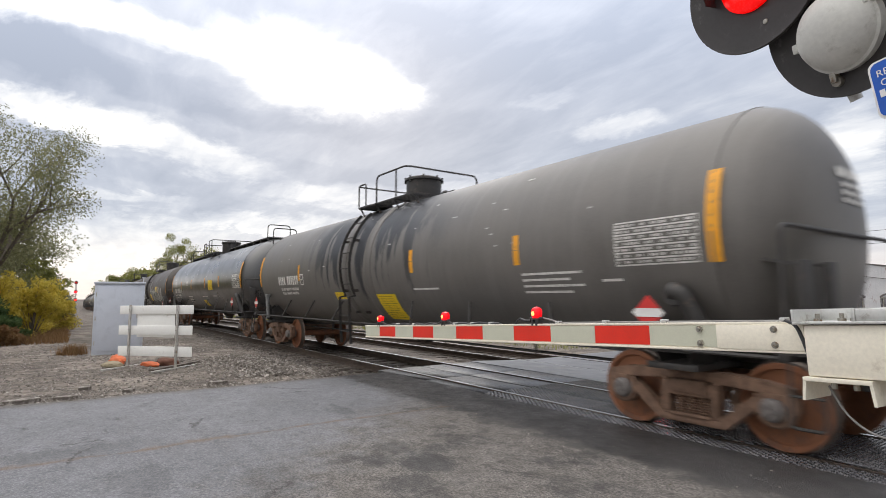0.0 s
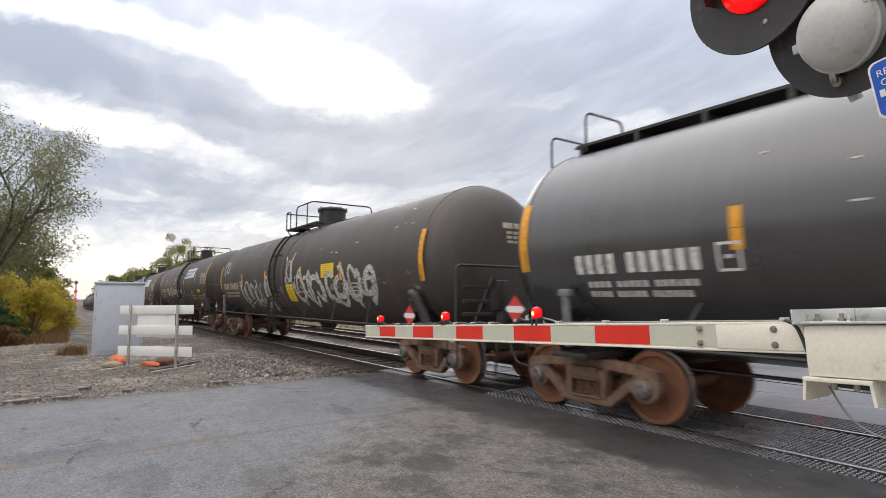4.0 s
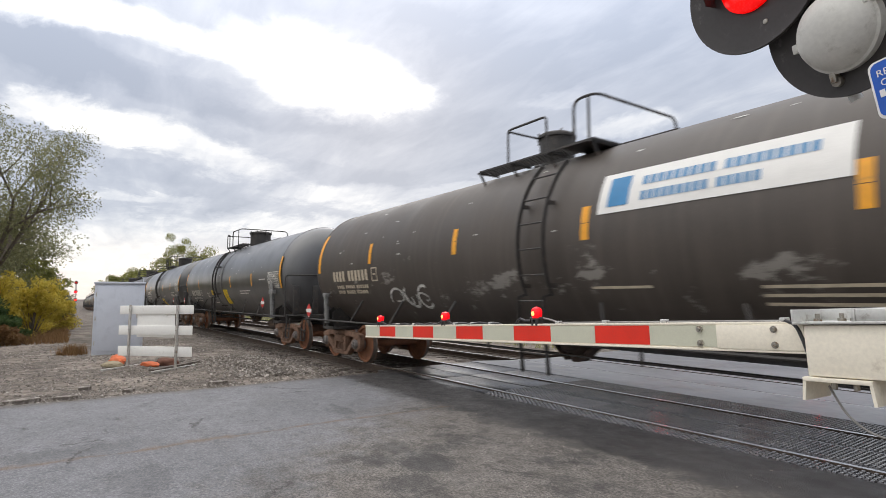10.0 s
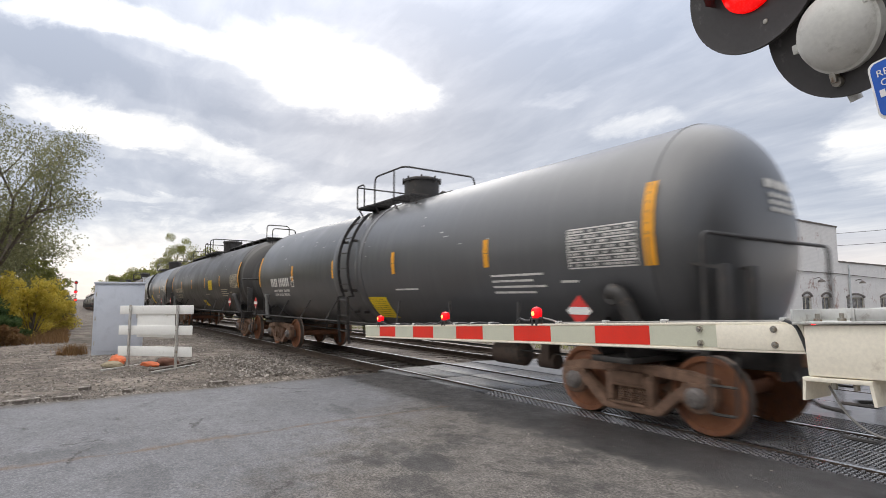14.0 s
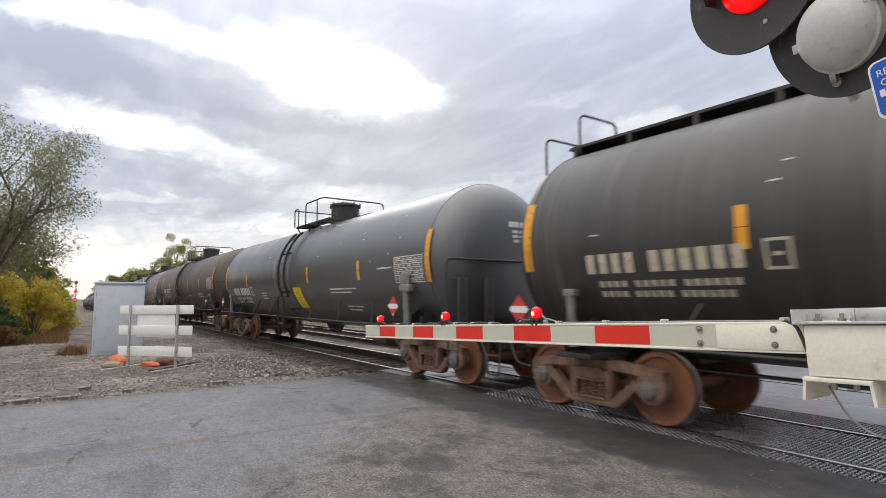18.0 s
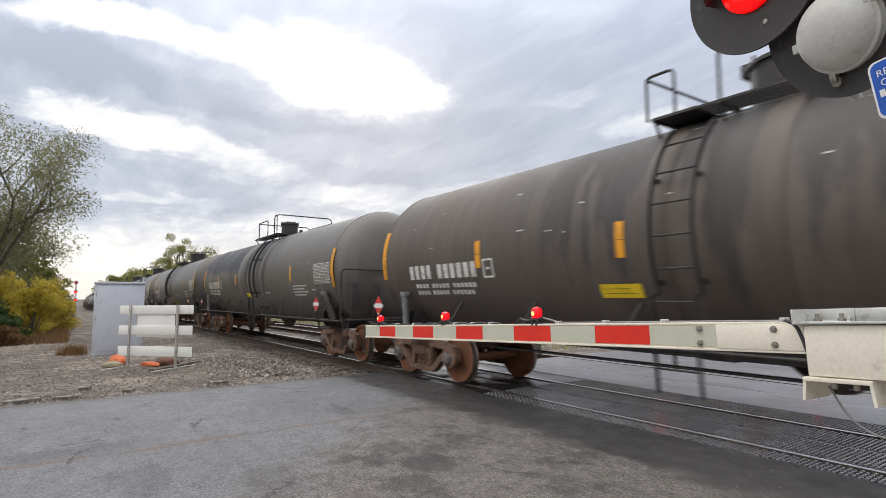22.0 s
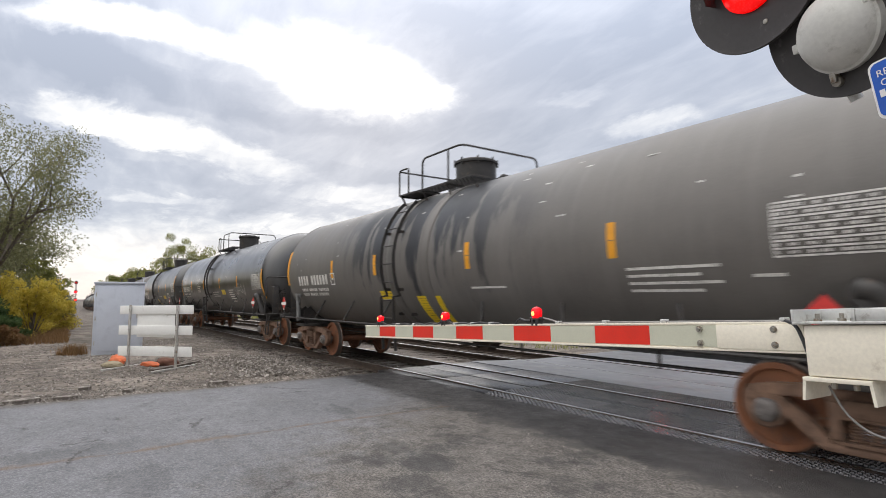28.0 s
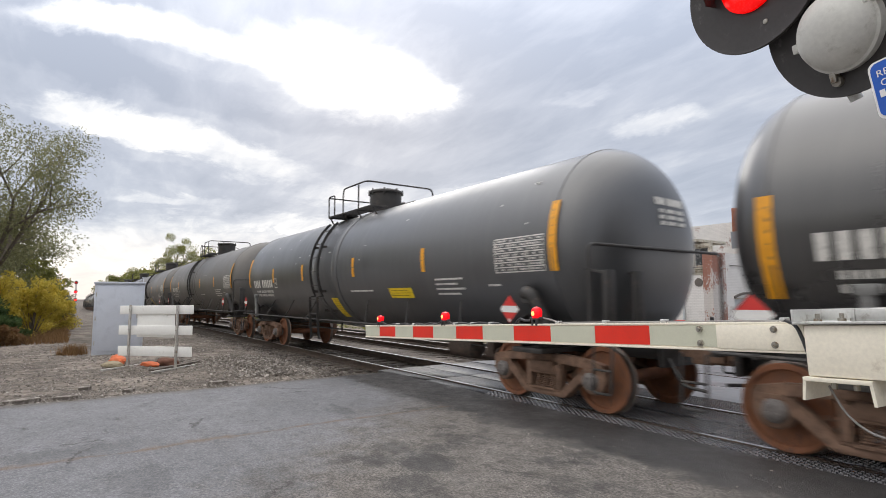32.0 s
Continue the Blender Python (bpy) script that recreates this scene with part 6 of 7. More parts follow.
    box(bm, -0.072, -0.048, -0.240, -0.199, 0.006, 0.034, 0.003)
    lathe(bm, [(0.0, 0.022), (0.02, 0.020), (0.022, 0.0)], (-0.06, -0.236, 0), "z", 10)
    part("latch", bm, MAT_BOLT, h)
    bm = BM()
    tube(bm, [(-0.05, -0.24, -0.02), (-0.045, -0.32, -0.04)], 0.022, 10)
    part("conduit", bm, MAT_ALU, h)
    # emergency notice
    s = part("notice_sign", sign_mesh(), None, m, "blue notice sign with white lettering", inv @ Matrix.Translation((-0.492, 2.230, 2.312)) @ Euler((radians(88), radians(0), radians(-8))).to_matrix().to_4x4() @ Matrix.Rotation(radians(9), 4, "Z"))
    for text, x, y, size in (("RE", -0.128, 0.046, 0.034), ("O", -0.122, 0.010, 0.034), ("X-", -0.122, -0.072, 0.034)):
        cu = bpy.data.curves.new("lettering", "FONT")
        cu.body, cu.size, cu.extrude = text, size, 0.0006
        ob = new("lettering", cu)
        ob.parent = s
        ob.matrix_basis = pose(x, y, 0.0035)
        cu.materials.append(MAT_PAPER)
    for x0, x1, y in ((-0.130, 0.10, -0.028),):
        bm = BM()
        box(bm, x0, x0 + 0.016, y, y + 0.026, 0.003, 0.0042)
        box(bm, x0 + 0.03, x1, y, y + 0.026, 0.003, 0.0042)
        part("print_bar", bm, MAT_PAPER, s)
    return m


def board_of():
    bm = BM()
    backboard(bm)
    return to_mesh("lamp_head", bm, MAT_DISC, 30), None


def sign_mesh():
    bm = BM()
    for w, h, z, mi in ((0.150, 0.105, 0.0, 1), (0.143, 0.098, 0.0022, 0)):
        out = []
        for cx, cy, a0 in ((w - 0.025, h - 0.025, 0), (-w + 0.025, h - 0.025, 90), (-w + 0.025, -h + 0.025, 180), (w - 0.025, -h + 0.025, 270)):
            for k in range(5):
                a = radians(a0 + k * 22.5)
                out.append((cx + 0.025 * math.cos(a), cy + 0.025 * math.sin(a)))
        f = bm.faces.new([bm.verts.new((x, y, z)) for x, y in out])
        f.material_index = mi
        if mi == 1:
            r = bmesh.ops.extrude_face_region(bm, geom=[f])
            bmesh.ops.translate(bm, vec=(0, 0, -0.003), verts=[v for v in r["geom"] if isinstance(v, bmesh.types.BMVert)])
    return to_mesh("notice_sign", bm, [MAT_SIGNBLUE, MAT_PAPER], 0)


near_signal()

# ---------------- beside the track: cabinet, barricade, litter ----------------
MAT_CAB = surface("pale_grey_painted_cabinet", (0.60, 0.63, 0.69), 0.45, 0.0, var=0.05, scale=1.2, fine=70, bump=0.03, dirt=(0.52, 0.545, 0.60), amount=0.3)
MAT_BOARD = surface("white_painted_board", (0.86, 0.85, 0.81), 0.5, var=0.04, scale=3, fine=50, bump=0.06, dirt=(0.62, 0.58, 0.52), amount=0.08)
MAT_GALV = surface("galvanised_post", (0.50, 0.48, 0.45), 0.5, 0.3, var=0.15, scale=6, fine=80, bump=0.1, dirt=(0.25, 0.20, 0.14), amount=0.3)
MAT_ORANGE = surface("faded_orange_bag", (0.62, 0.14, 0.045), 0.7, var=0.2, scale=6, fine=60, bump=0.3, dirt=(0.40, 0.16, 0.09), amount=0.3)
MAT_SANDBAG = surface("dusty_burlap_bag", (0.30, 0.255, 0.17), 0.9, var=0.2, scale=6, fine=80, bump=0.4)
MAT_RUSTY = surface("rusty_scrap", (0.16, 0.075, 0.05), 0.85, var=0.3, scale=5, fine=60, bump=0.3)


def cabinet():
    c = thing("signal_cabinet", "pale grey metal trackside equipment cabinet on the gravel", "equipment cabinet", pose(-18.66, 1.39, ground_z(-18.5, 1.0), 0, 0, 87))
    # local x runs along the face, local -y points to the road
    bm = BM()
    box(bm, -0.64, 0.64, 0.0, 1.1, 0.0, 2.06, 0.015)
    part("body", bm, MAT_CAB, c)
    bm = BM()
    box(bm, -0.66, 0.66, -0.04, 1.14, 2.06, 2.12, 0.012)
    part("roof", bm, MAT_CAB, c)
    bm = BM()
    box(bm, -0.58, 0.58, -0.022, -0.002, 0.10, 1.98, 0.008)
    d = part("door", bm, MAT_CAB, c)
    bm = BM()
    box(bm, 0.44, 0.50, -0.050, -0.022, 1.05, 1.22, 0.006)
    part("handle", bm, MAT_GALV, d)
    for z in (0.35, 1.05, 1.75):
        bm = BM()
        lathe(bm, [(-0.06, 0.0), (-0.06, 0.014), (0.06, 0.014), (0.06, 0.0)], (-0.59, -0.022, z), "z", 8)
        part("hinge", bm, MAT_GALV, d)
    bm = BM()
    box(bm, -0.74, 0.74, -0.04, 1.14, -0.12, 0.0, 0.01)
    part("plinth", bm, MAT_PEBBLE, c)
    bm = BM()
    tube(bm, [(0.60, 0.05, 2.12), (0.60, 0.05, 2.25)], 0.012)
    lathe(bm, [(2.24, 0.0), (2.24, 0.05), (2.26, 0.05), (2.26, 0.0)], (0.60, 0.05, 0), "z", 10)
    part("lifting_eye", bm, MAT_CAB, c)


cabinet()


def barricade():
    ax, ay, bx, by = -15.19, 1.37, -14.16, 2.25
    rz = math.degrees(math.atan2(by - ay, bx - ax))
    half = math.hypot(bx - ax, by - ay) / 2
    b = thing("barricade", "white three-board road barricade on grey metal posts", "barricade", pose((ax + bx) / 2, (ay + by) / 2, ground_z(-14.6, 1.8), 0, 0, rz))
    for x in (-half, half):
        bm = BM()
        box(bm, x - 0.024, x + 0.024, -0.035, 0.015, 0.03, 1.50, 0.006)
        part("post", bm, MAT_GALV, b)
        bm = BM()
        box(bm, x - 0.03, x + 0.03, -0.75, 0.70, 0.0, 0.045, 0.006)
        part("foot", bm, MAT_GALV, b)
    for z0, z1, s in ((1.275, 1.485, 0.02), (0.785, 1.005, 0.0), (0.285, 0.515, 0.0)):
        bm = BM()
        box(bm, -half - 0.34 + s, half + 0.40 + s, 0.018, 0.045, z0, z1, 0.006)
        bmesh.ops.transform(bm, matrix=Matrix.Rotation(radians(-0.5), 4, "Y"), verts=bm.verts)
        part("board", bm, MAT_BOARD, b)
    bm = BM()
    box(bm, -half + 0.16, half - 0.12, 0.05, 0.062, 0.73, 1.275, 0.003)
    part("sign_back", bm, MAT_BOARD, b, "plain white panel behind the boards")
    for x in (-half, half):
        for z in (1.38, 0.9, 0.4):
            bm = BM()
            lathe(bm, [(-0.05, 0.0), (-0.05, 0.014), (-0.033, 0.014), (-0.033, 0.0)], (x, 0, z), "y", 8)
            part("bolt", bm, MAT_BOLT, b)


barricade()


def sack(name, x, y, lx, ly, h, turn, material, label, category, seed):
    bm = BM()
    bmesh.ops.create_icosphere(bm, subdivisions=4, radius=1.0)
    for v in bm.verts:
        p = v.co.copy()
        n = 0.22 * noise.noise(p * 1.6 + Vector((seed, 0, 0))) + 0.09 * noise.noise(p * 5.0 + Vector((0, seed, 0)))
        q = p * (1 + n)
        v.co = Vector((q.x * lx, q.y * ly, max(-0.5, q.z) * h))
    ob = part(name, bm, material, at=pose(x, y, ground_z(x, y) + h * 0.48, 0, 0, turn))
    return tagged(ob, label, category)


sack("orange_bag", -16.02, 1.20, 0.30, 0.15, 0.15, 20, MAT_ORANGE, "crumpled faded orange bag lying on the gravel", "bag", 1.0)
sack("sandbag", -15.45, 1.06, 0.26, 0.17, 0.09, 40, MAT_SANDBAG, "dusty tan sandbag lying on the gravel", "sandbag", 4.0)
sack("orange_bag", -15.15, 1.84, 0.30, 0.13, 0.075, 30, MAT_ORANGE, "crumpled faded orange bag beside a barricade foot", "bag", 7.0)
sack("rusty_scrap", -15.16, 2.21, 0.28, 0.15, 0.13, 60, MAT_RUSTY, "rusty brown scrap lying behind the barricade", "scrap", 9.0)


def plank():
    bm = BM()
    a, b = Vector((-14.03, 1.73, 0)), Vector((-15.17, 2.92, 0))
    beam(bm, a + Vector((0, 0, ground_z(a.x, a.y) + 0.03)), b + Vector((0, 0, ground_z(b.x, b.y) + 0.04)), 0.14, 0.04)
    tagged(part("plank", bm, MAT_TIE), "weathered grey plank lying on the gravel", "plank")


plank()


def broken_slab(x, y, lx, ly, turn, seed):
    bm = BM()
    rng = random.Random(seed)
    pts = []
    for i in range(9):
        a = i * math.tau / 9
        k = rng.uniform(0.8, 1.1)
        pts.append((math.cos(a) * lx * k, math.sin(a) * ly * k))
    lo = [bm.verts.new((px, py, -0.03)) for px, py in pts]
    hi = [bm.verts.new((px * 0.96, py * 0.96, 0.045)) for px, py in pts]
    bm.faces.new(hi)
    for i in range(9):
        j = (i + 1) % 9
        bm.faces.new((lo[i], lo[j], hi[j], hi[i]))
    ob = part("broken_slab", bm, MAT_PEBBLE, at=pose(x, y, ground_z(x, y) + 0.02, 2, 1, turn))
    return tagged(ob, "broken flat piece of pale concrete at the road edge", "concrete piece", "broken slabs along the road edge")


for i, (x, y, lx, ly, turn) in enumerate(((-10.95, -0.45, 0.10, 0.28, 4), (-10.98, 0.15, 0.09, 0.20, -8), (-10.9, -1.2, 0.12, 0.3, 3), (-11.25, 1.05, 0.07, 0.12, 20), (-11.15, 2.55, 0.10, 0.20, -15), (-11.9, 0.4, 0.08, 0.14, 40))):
    broken_slab(x, y, lx, ly, turn, i)


# ---------------- plants ----------------
def leaf_material(name, a, b2):
    m, nt, b = nodes_of(name)
    isl = N(nt, "ShaderNodeNewGeometry").outputs["Random Per Island"]
    src = coords(nt)
    c = mix(nt, isl, col(a), col(b2))
    c = mix(nt, ramp(nt, noise_node(nt, src, 0.7, 4.0), 0.35, 0.65, 0.0, 0.5), c, col(a, 0.7))
    finish(nt, b, c, 0.7)
    b.inputs["Subsurface Weight"].default_value = 0.0
    tr = N(nt, "ShaderNodeBsdfTranslucent")
    nt.links.new(c, tr.inputs["Color"])
    mx = N(nt, "ShaderNodeMixShader", Fac=0.52)
    nt.links.new(b.outputs[0], mx.inputs[1])
    nt.links.new(tr.outputs[0], mx.inputs[2])
    nt.links.new(mx.outputs[0], nt.nodes["Material Output"].inputs["Surface"])
    return m


LEAF_GREEN = leaf_material("dull_green_leaves", (0.165, 0.17, 0.082), (0.34, 0.33, 0.175))
LEAF_DARK = leaf_material("deep_green_leaves", (0.055, 0.10, 0.03), (0.12, 0.17, 0.055))
LEAF_YELLOW = leaf_material("yellow_autumn_leaves", (0.52, 0.42, 0.06), (0.78, 0.63, 0.13))
LEAF_OLIVE = leaf_material("yellow_green_leaves", (0.20, 0.21, 0.06), (0.34, 0.335, 0.11))
LEAF_BROWN = leaf_material("dry_brown_stalks", (0.20, 0.11, 0.045), (0.34, 0.21, 0.10))
MAT_BARK = surface("grey_brown_bark", (0.15, 0.125, 0.10), 0.95, var=0.35, scale=4, fine=30, bump=0.7, dist=0.02)


def leaves(name, clumps, per, size, material, parent, seed, long=1.6):
    """Leaf blades scattered in clumps (x, y, z, radius)."""
    rng = np.random.RandomState(seed)
    cl = np.array(clumps, float)
    idx = np.repeat(np.arange(len(cl)), per)
    n = len(idx)
    d = rng.normal(size=(n, 3))
    d /= np.linalg.norm(d, axis=1)[:, None]
    r = cl[idx, 3] * rng.uniform(0.15, 1.0, n) ** 0.6
    ctr = cl[idx, :3] + d * r[:, None] * np.array([1, 1, 0.8])
    u = rng.normal(size=(n, 3))
    u /= np.linalg.norm(u, axis=1)[:, None]
    w = np.cross(u, rng.normal(size=(n, 3)))
    w /= np.linalg.norm(w, axis=1)[:, None]
    s = rng.uniform(size * 0.6, size * 1.3, n)[:, None]
    u, w = u * s * long, w * s
    v = np.stack([ctr - u, ctr + w * 0.6, ctr + u, ctr - w * 0.6], 1).reshape(-1, 3)
    me = bpy.data.meshes.new(name)
    me.from_pydata(v.tolist(), [], np.arange(n * 4).reshape(-1, 4).tolist())
    me.materials.append(material)
    ob = new(name, me)
    if parent:
        ob.parent = parent
    return ob


def limb(bm, rng, p, d, length, r, depth, tips):
    pts = [p.copy()]
    q, dd = p.copy(), d.copy()
    n = 5
    for i in range(n):
        dd = (dd + Vector((rng.uniform(-1, 1), rng.uniform(-1, 1), rng.uniform(-0.5, 0.9))) * 0.16).normalized()
        q = q + dd * length / n
        pts.append(q.copy())
    tube(bm, pts, r, 6 if depth > 1 else 5, r * 0.45)
    if depth <= 0:
        tips.append((q, length))
        return
    for k in range(rng.choice((2, 3, 3))):
        i = rng.choice((2, 3, 4, 5))
        side = Vector((rng.uniform(-1, 1), rng.uniform(-1, 1), rng.uniform(-0.35, 0.7)))
        limb(bm, rng, pts[i], (dd + side * 0.95).normalized(), length * rng.uniform(0.55, 0.8), r * (0.5 if i > 3 else 0.55), depth - 1, tips)
    tips.append((q, length))


def tree(x, y, height, material, seed, label, lean=(0, 0), per=60, leaf=0.085, depth=3, clump=0.62, trunk=0.2, group="", skirt=0):
    t = thing("tree", label, "tree", pose(x, y, ground_z(x, y) - 0.05), group)
    rng = random.Random(seed)
    bm = BM()
    tips = []
    base = Vector((0, 0, 0))
    fork = Vector((lean[0] * 0.3, lean[1] * 0.3, height * 0.22))
    tube(bm, [base, base.lerp(fork, 0.4) + Vector((0.05, 0, 0)), fork], trunk, 9, trunk * 0.75)
    for k in range(5):
        a = k * math.tau / 5 + rng.uniform(-0.4, 0.4)
        d = Vector((math.cos(a) * 0.75 + lean[0] * 0.12, math.sin(a) * 0.75 + lean[1] * 0.12, rng.uniform(0.7, 1.5))).normalized()
        limb(bm, rng, fork, d, height * rng.uniform(0.30, 0.42), trunk * 0.5, depth - 1, tips)
    part("trunk", bm, MAT_BARK, t)
    top = max(p.z for p, _ in tips)
    k = height / (top + clump * 0.6)
    clumps = [(p.x, p.y, p.z, clump * rng.uniform(0.6, 1.25)) for p, _ in tips]
    for _ in range(skirt):
        a, q = rng.uniform(0, math.tau), rng.uniform(0.3, 2.2)
        clumps.append((math.cos(a) * q, math.sin(a) * q, height * rng.uniform(0.16, 0.5), clump * rng.uniform(0.6, 1.0)))
    leaves("crown", clumps, per, leaf, material, t, seed)
    t.scale = (k, k, k)
    return t


tree(-30.5, -3.2, 9.7, LEAF_GREEN, 5, "tall tree with sparse dull green autumn leaves beside the track", skirt=26, lean=(0, 1.5), per=470, leaf=0.036, clump=1.1, trunk=0.20)
tree(-27.0, -5.6, 9.4, LEAF_GREEN, 12, "tall tree with sparse dull green leaves at the verge", skirt=30, lean=(0, 0.5), per=420, leaf=0.036, clump=1.1, trunk=0.18)
tree(-35.0, -4.2, 7.0, LEAF_GREEN, 8, "dense green tree behind the yellow bushes", per=300, leaf=0.045, clump=0.95)
tree(-41.0, -3.4, 6.6, LEAF_GREEN, 9, "dense green tree behind the yellow bushes", per=260, leaf=0.05, clump=0.95)


def bush(x, y, w, h, material, seed, label, per=70, leaf=0.05, group=""):
    b = thing("bush", label, "bush", pose(x, y, ground_z(x, y) - 0.04), group)
    rng = random.Random(seed)
    bm = BM()
    clumps = []
    for k in range(26):
        a, e = rng.uniform(0, math.tau), rng.uniform(0.15, 1.45)
        q = Vector((math.cos(a) * math.cos(e) * w, math.sin(a) * math.cos(e) * w, math.sin(e) * h * rng.uniform(0.55, 1.0)))
        tube(bm, [(0, 0, 0), (q.x * 0.4, q.y * 0.4, q.z * 0.6), q], 0.018, 5, 0.006)
        for s in (0.5, 0.75, 0.95):
            clumps.append((q.x * s + rng.uniform(-0.1, 0.1), q.y * s, q.z * (0.3 + 0.7 * s), 0.24 * w * rng.uniform(0.6, 1.2)))
    part("stems", bm, MAT_BARK, b)
    leaves("foliage", clumps, per, leaf, material, b, seed)
    return b


for x, y, w, h, mtl, seed, lab in (
        (-27.6, -0.95, 1.3, 2.75, LEAF_YELLOW, 1, "bright yellow autumn bush beside the track"),
        (-28.6, -2.2, 1.5, 3.0, LEAF_YELLOW, 2, "bright yellow autumn bush beside the track"),
        (-31.0, -0.75, 1.35, 2.9, LEAF_YELLOW, 3, "yellow autumn bush beside the track"),
        (-33.0, -2.8, 1.8, 4.0, LEAF_GREEN, 15, "tall green bush behind the yellow ones"),
        (-30.0, -4.2, 1.8, 4.2, LEAF_GREEN, 16, "tall green bush behind the yellow ones"),
        (-26.0, -2.3, 1.2, 1.9, LEAF_DARK, 4, "deep green bush in the verge"),
        (-25.4, -1.8, 0.9, 1.15, LEAF_DARK, 14, "low deep green bush in the verge"),
        (-24.6, -1.7, 0.7, 0.75, LEAF_BROWN, 17, "low brown bush in the verge"),
        (-35.0, -1.0, 1.5, 3.5, LEAF_OLIVE, 5, "yellow-green bush along the track"),
        (-40.0, -1.2, 1.9, 4.2, LEAF_OLIVE, 6, "yellow-green bush along the track"),
        (-46.0, -1.3, 2.1, 4.3, LEAF_GREEN, 7, "green bush along the track"),
        (-54.0, -1.5, 2.3, 4.6, LEAF_GREEN, 8, "green bush along the track"),
        (-64.0, -1.6, 2.5, 4.4, LEAF_OLIVE, 9, "yellow-green bush along the track"),
        (-76.0, -1.6, 2.6, 4.6, LEAF_GREEN, 10, "green bush along the track")):
    bush(x, y, w, h, mtl, seed, lab, per=150, group="bushes along the track", leaf=0.036 if x > -33.5 else 0.06)


def blades(name, n, place, h, material, label, seed):
    rng = np.random.RandomState(seed)
    p = np.array([place(rng) for _ in range(n)])
    a = rng.uniform(0, math.tau, n)
    s = rng.uniform(0.006, 0.016, n)
    hh = rng.uniform(h * 0.4, h, n)
    side = np.stack([np.cos(a) * s, np.sin(a) * s, np.zeros(n)], 1)
    top = p + np.stack([rng.normal(0, 0.25, n) * hh, rng.normal(0, 0.25, n) * hh, hh], 1)
    v = np.stack([p - side, p + side, top], 1).reshape(-1, 3)
    me = bpy.data.meshes.new(name)
    me.from_pydata(v.tolist(), [], np.arange(n * 3).reshape(-1, 3).tolist())
    me.materials.append(material)
    return tagged(new(name, me), label, "grass", kind="stuff")


def verge(x0, x1, y0, y1):
    def f(rng):
        x, y = rng.uniform(x0, x1), rng.uniform(y0, y1)
        return (x, y, ground_z(x, y) - 0.01)
    return f


blades("dry_grass", 7000, verge(-36, -24.2, -3.2, 0.25), 0.5, LEAF_BROWN, "tall dry brown grass at the foot of the bushes", 1)
blades("dry_grass", 5000, verge(-70, -35, -2.0, 0.6), 0.7, LEAF_BROWN, "tall dry brown grass along the track", 2)
blades("dry_grass", 500, lambda r: (-19.6 + r.normal(0, 0.22), 0.30 + r.normal(0, 0.16), ground_z(-19.6, 0.3)), 0.36, LEAF_BROWN, "tuft of dry weeds beside the cabinet", 3)
blades("verge_grass", 9000, verge(-60, -12.5, 13.4, 19.0), 0.32, LEAF_OLIVE, "yellow-green verge grass beyond the tracks", 4)

# trees beyond the train and the far woods
tree(-101, 17.5, 13.4, LEAF_OLIVE, 21, "thin-crowned green tree beyond the train", per=380, leaf=0.085, clump=1.5, trunk=0.24, lean=(0, -1))
tree(-104, 22.5, 12.0, LEAF_BROWN, 22, "nearly bare tree beyond the train", per=6, leaf=0.10, clump=0.9, trunk=0.2)
tree(-98, 26.5, 11.0, LEAF_OLIVE, 23, "yellow-green tree beyond the train", per=130, leaf=0.08, clump=1.3)


tree(-124.5, 10.6, 9.0, LEAF_OLIVE, 33, "round yellow-green tree far down the line", per=420, leaf=0.11, clump=1.7)
tree(-126.0, 14.6, 8.4, LEAF_OLIVE, 34, "round yellow-green tree far down the line", per=420, leaf=0.11, clump=1.7)


def woods():
    rng = random.Random(77)
    clumps = []
    for i in range(520):
        a = rng.uniform(-0.30, 0.42)
        d = rng.uniform(180, 330)
        x, y = -math.cos(a) * d, math.sin(a) * d
        if abs(y - TRACK_Y - bend(x)) < 9:
            continue
        clumps.append((x, y, drop(x) + rng.uniform(0.5, 5.5 + 2.5 * noise.noise((a * 14, 0, 0))), rng.uniform(1.6, 3.4)))
    for i in range(150):
        clumps.append((rng.uniform(-135, -112), rng.uniform(10.5, 17.5), rng.uniform(-0.5, 6.2), rng.uniform(1.2, 2.2)))
    ob = leaves("far_woods", clumps, 90, 0.34, LEAF_OLIVE, None, 9, 1.3)
    tagged(ob, "far green and yellow woods along the line", "woods", kind="stuff")


woods()


def sky_blocker():
    """An added, unseen belt of leaf clumps behind the camera; it blocks low sky."""
    rng = random.Random(91)
    clumps = []
    for i in range(420):
        x = rng.uniform(-95, 110)
        clumps.append((x, rng.uniform(-46, -34), rng.uniform(0.3, 5.0 + 2.0 * noise.noise((x * 0.11, 4, 0))), rng.uniform(1.4, 2.8)))
    ob = leaves("roadside_woods", clumps, 70, 0.36, LEAF_DARK, None, 19, 1.3)
    tagged(ob, "deep green woods along the near side of the road", "woods", kind="stuff")


sky_blocker()


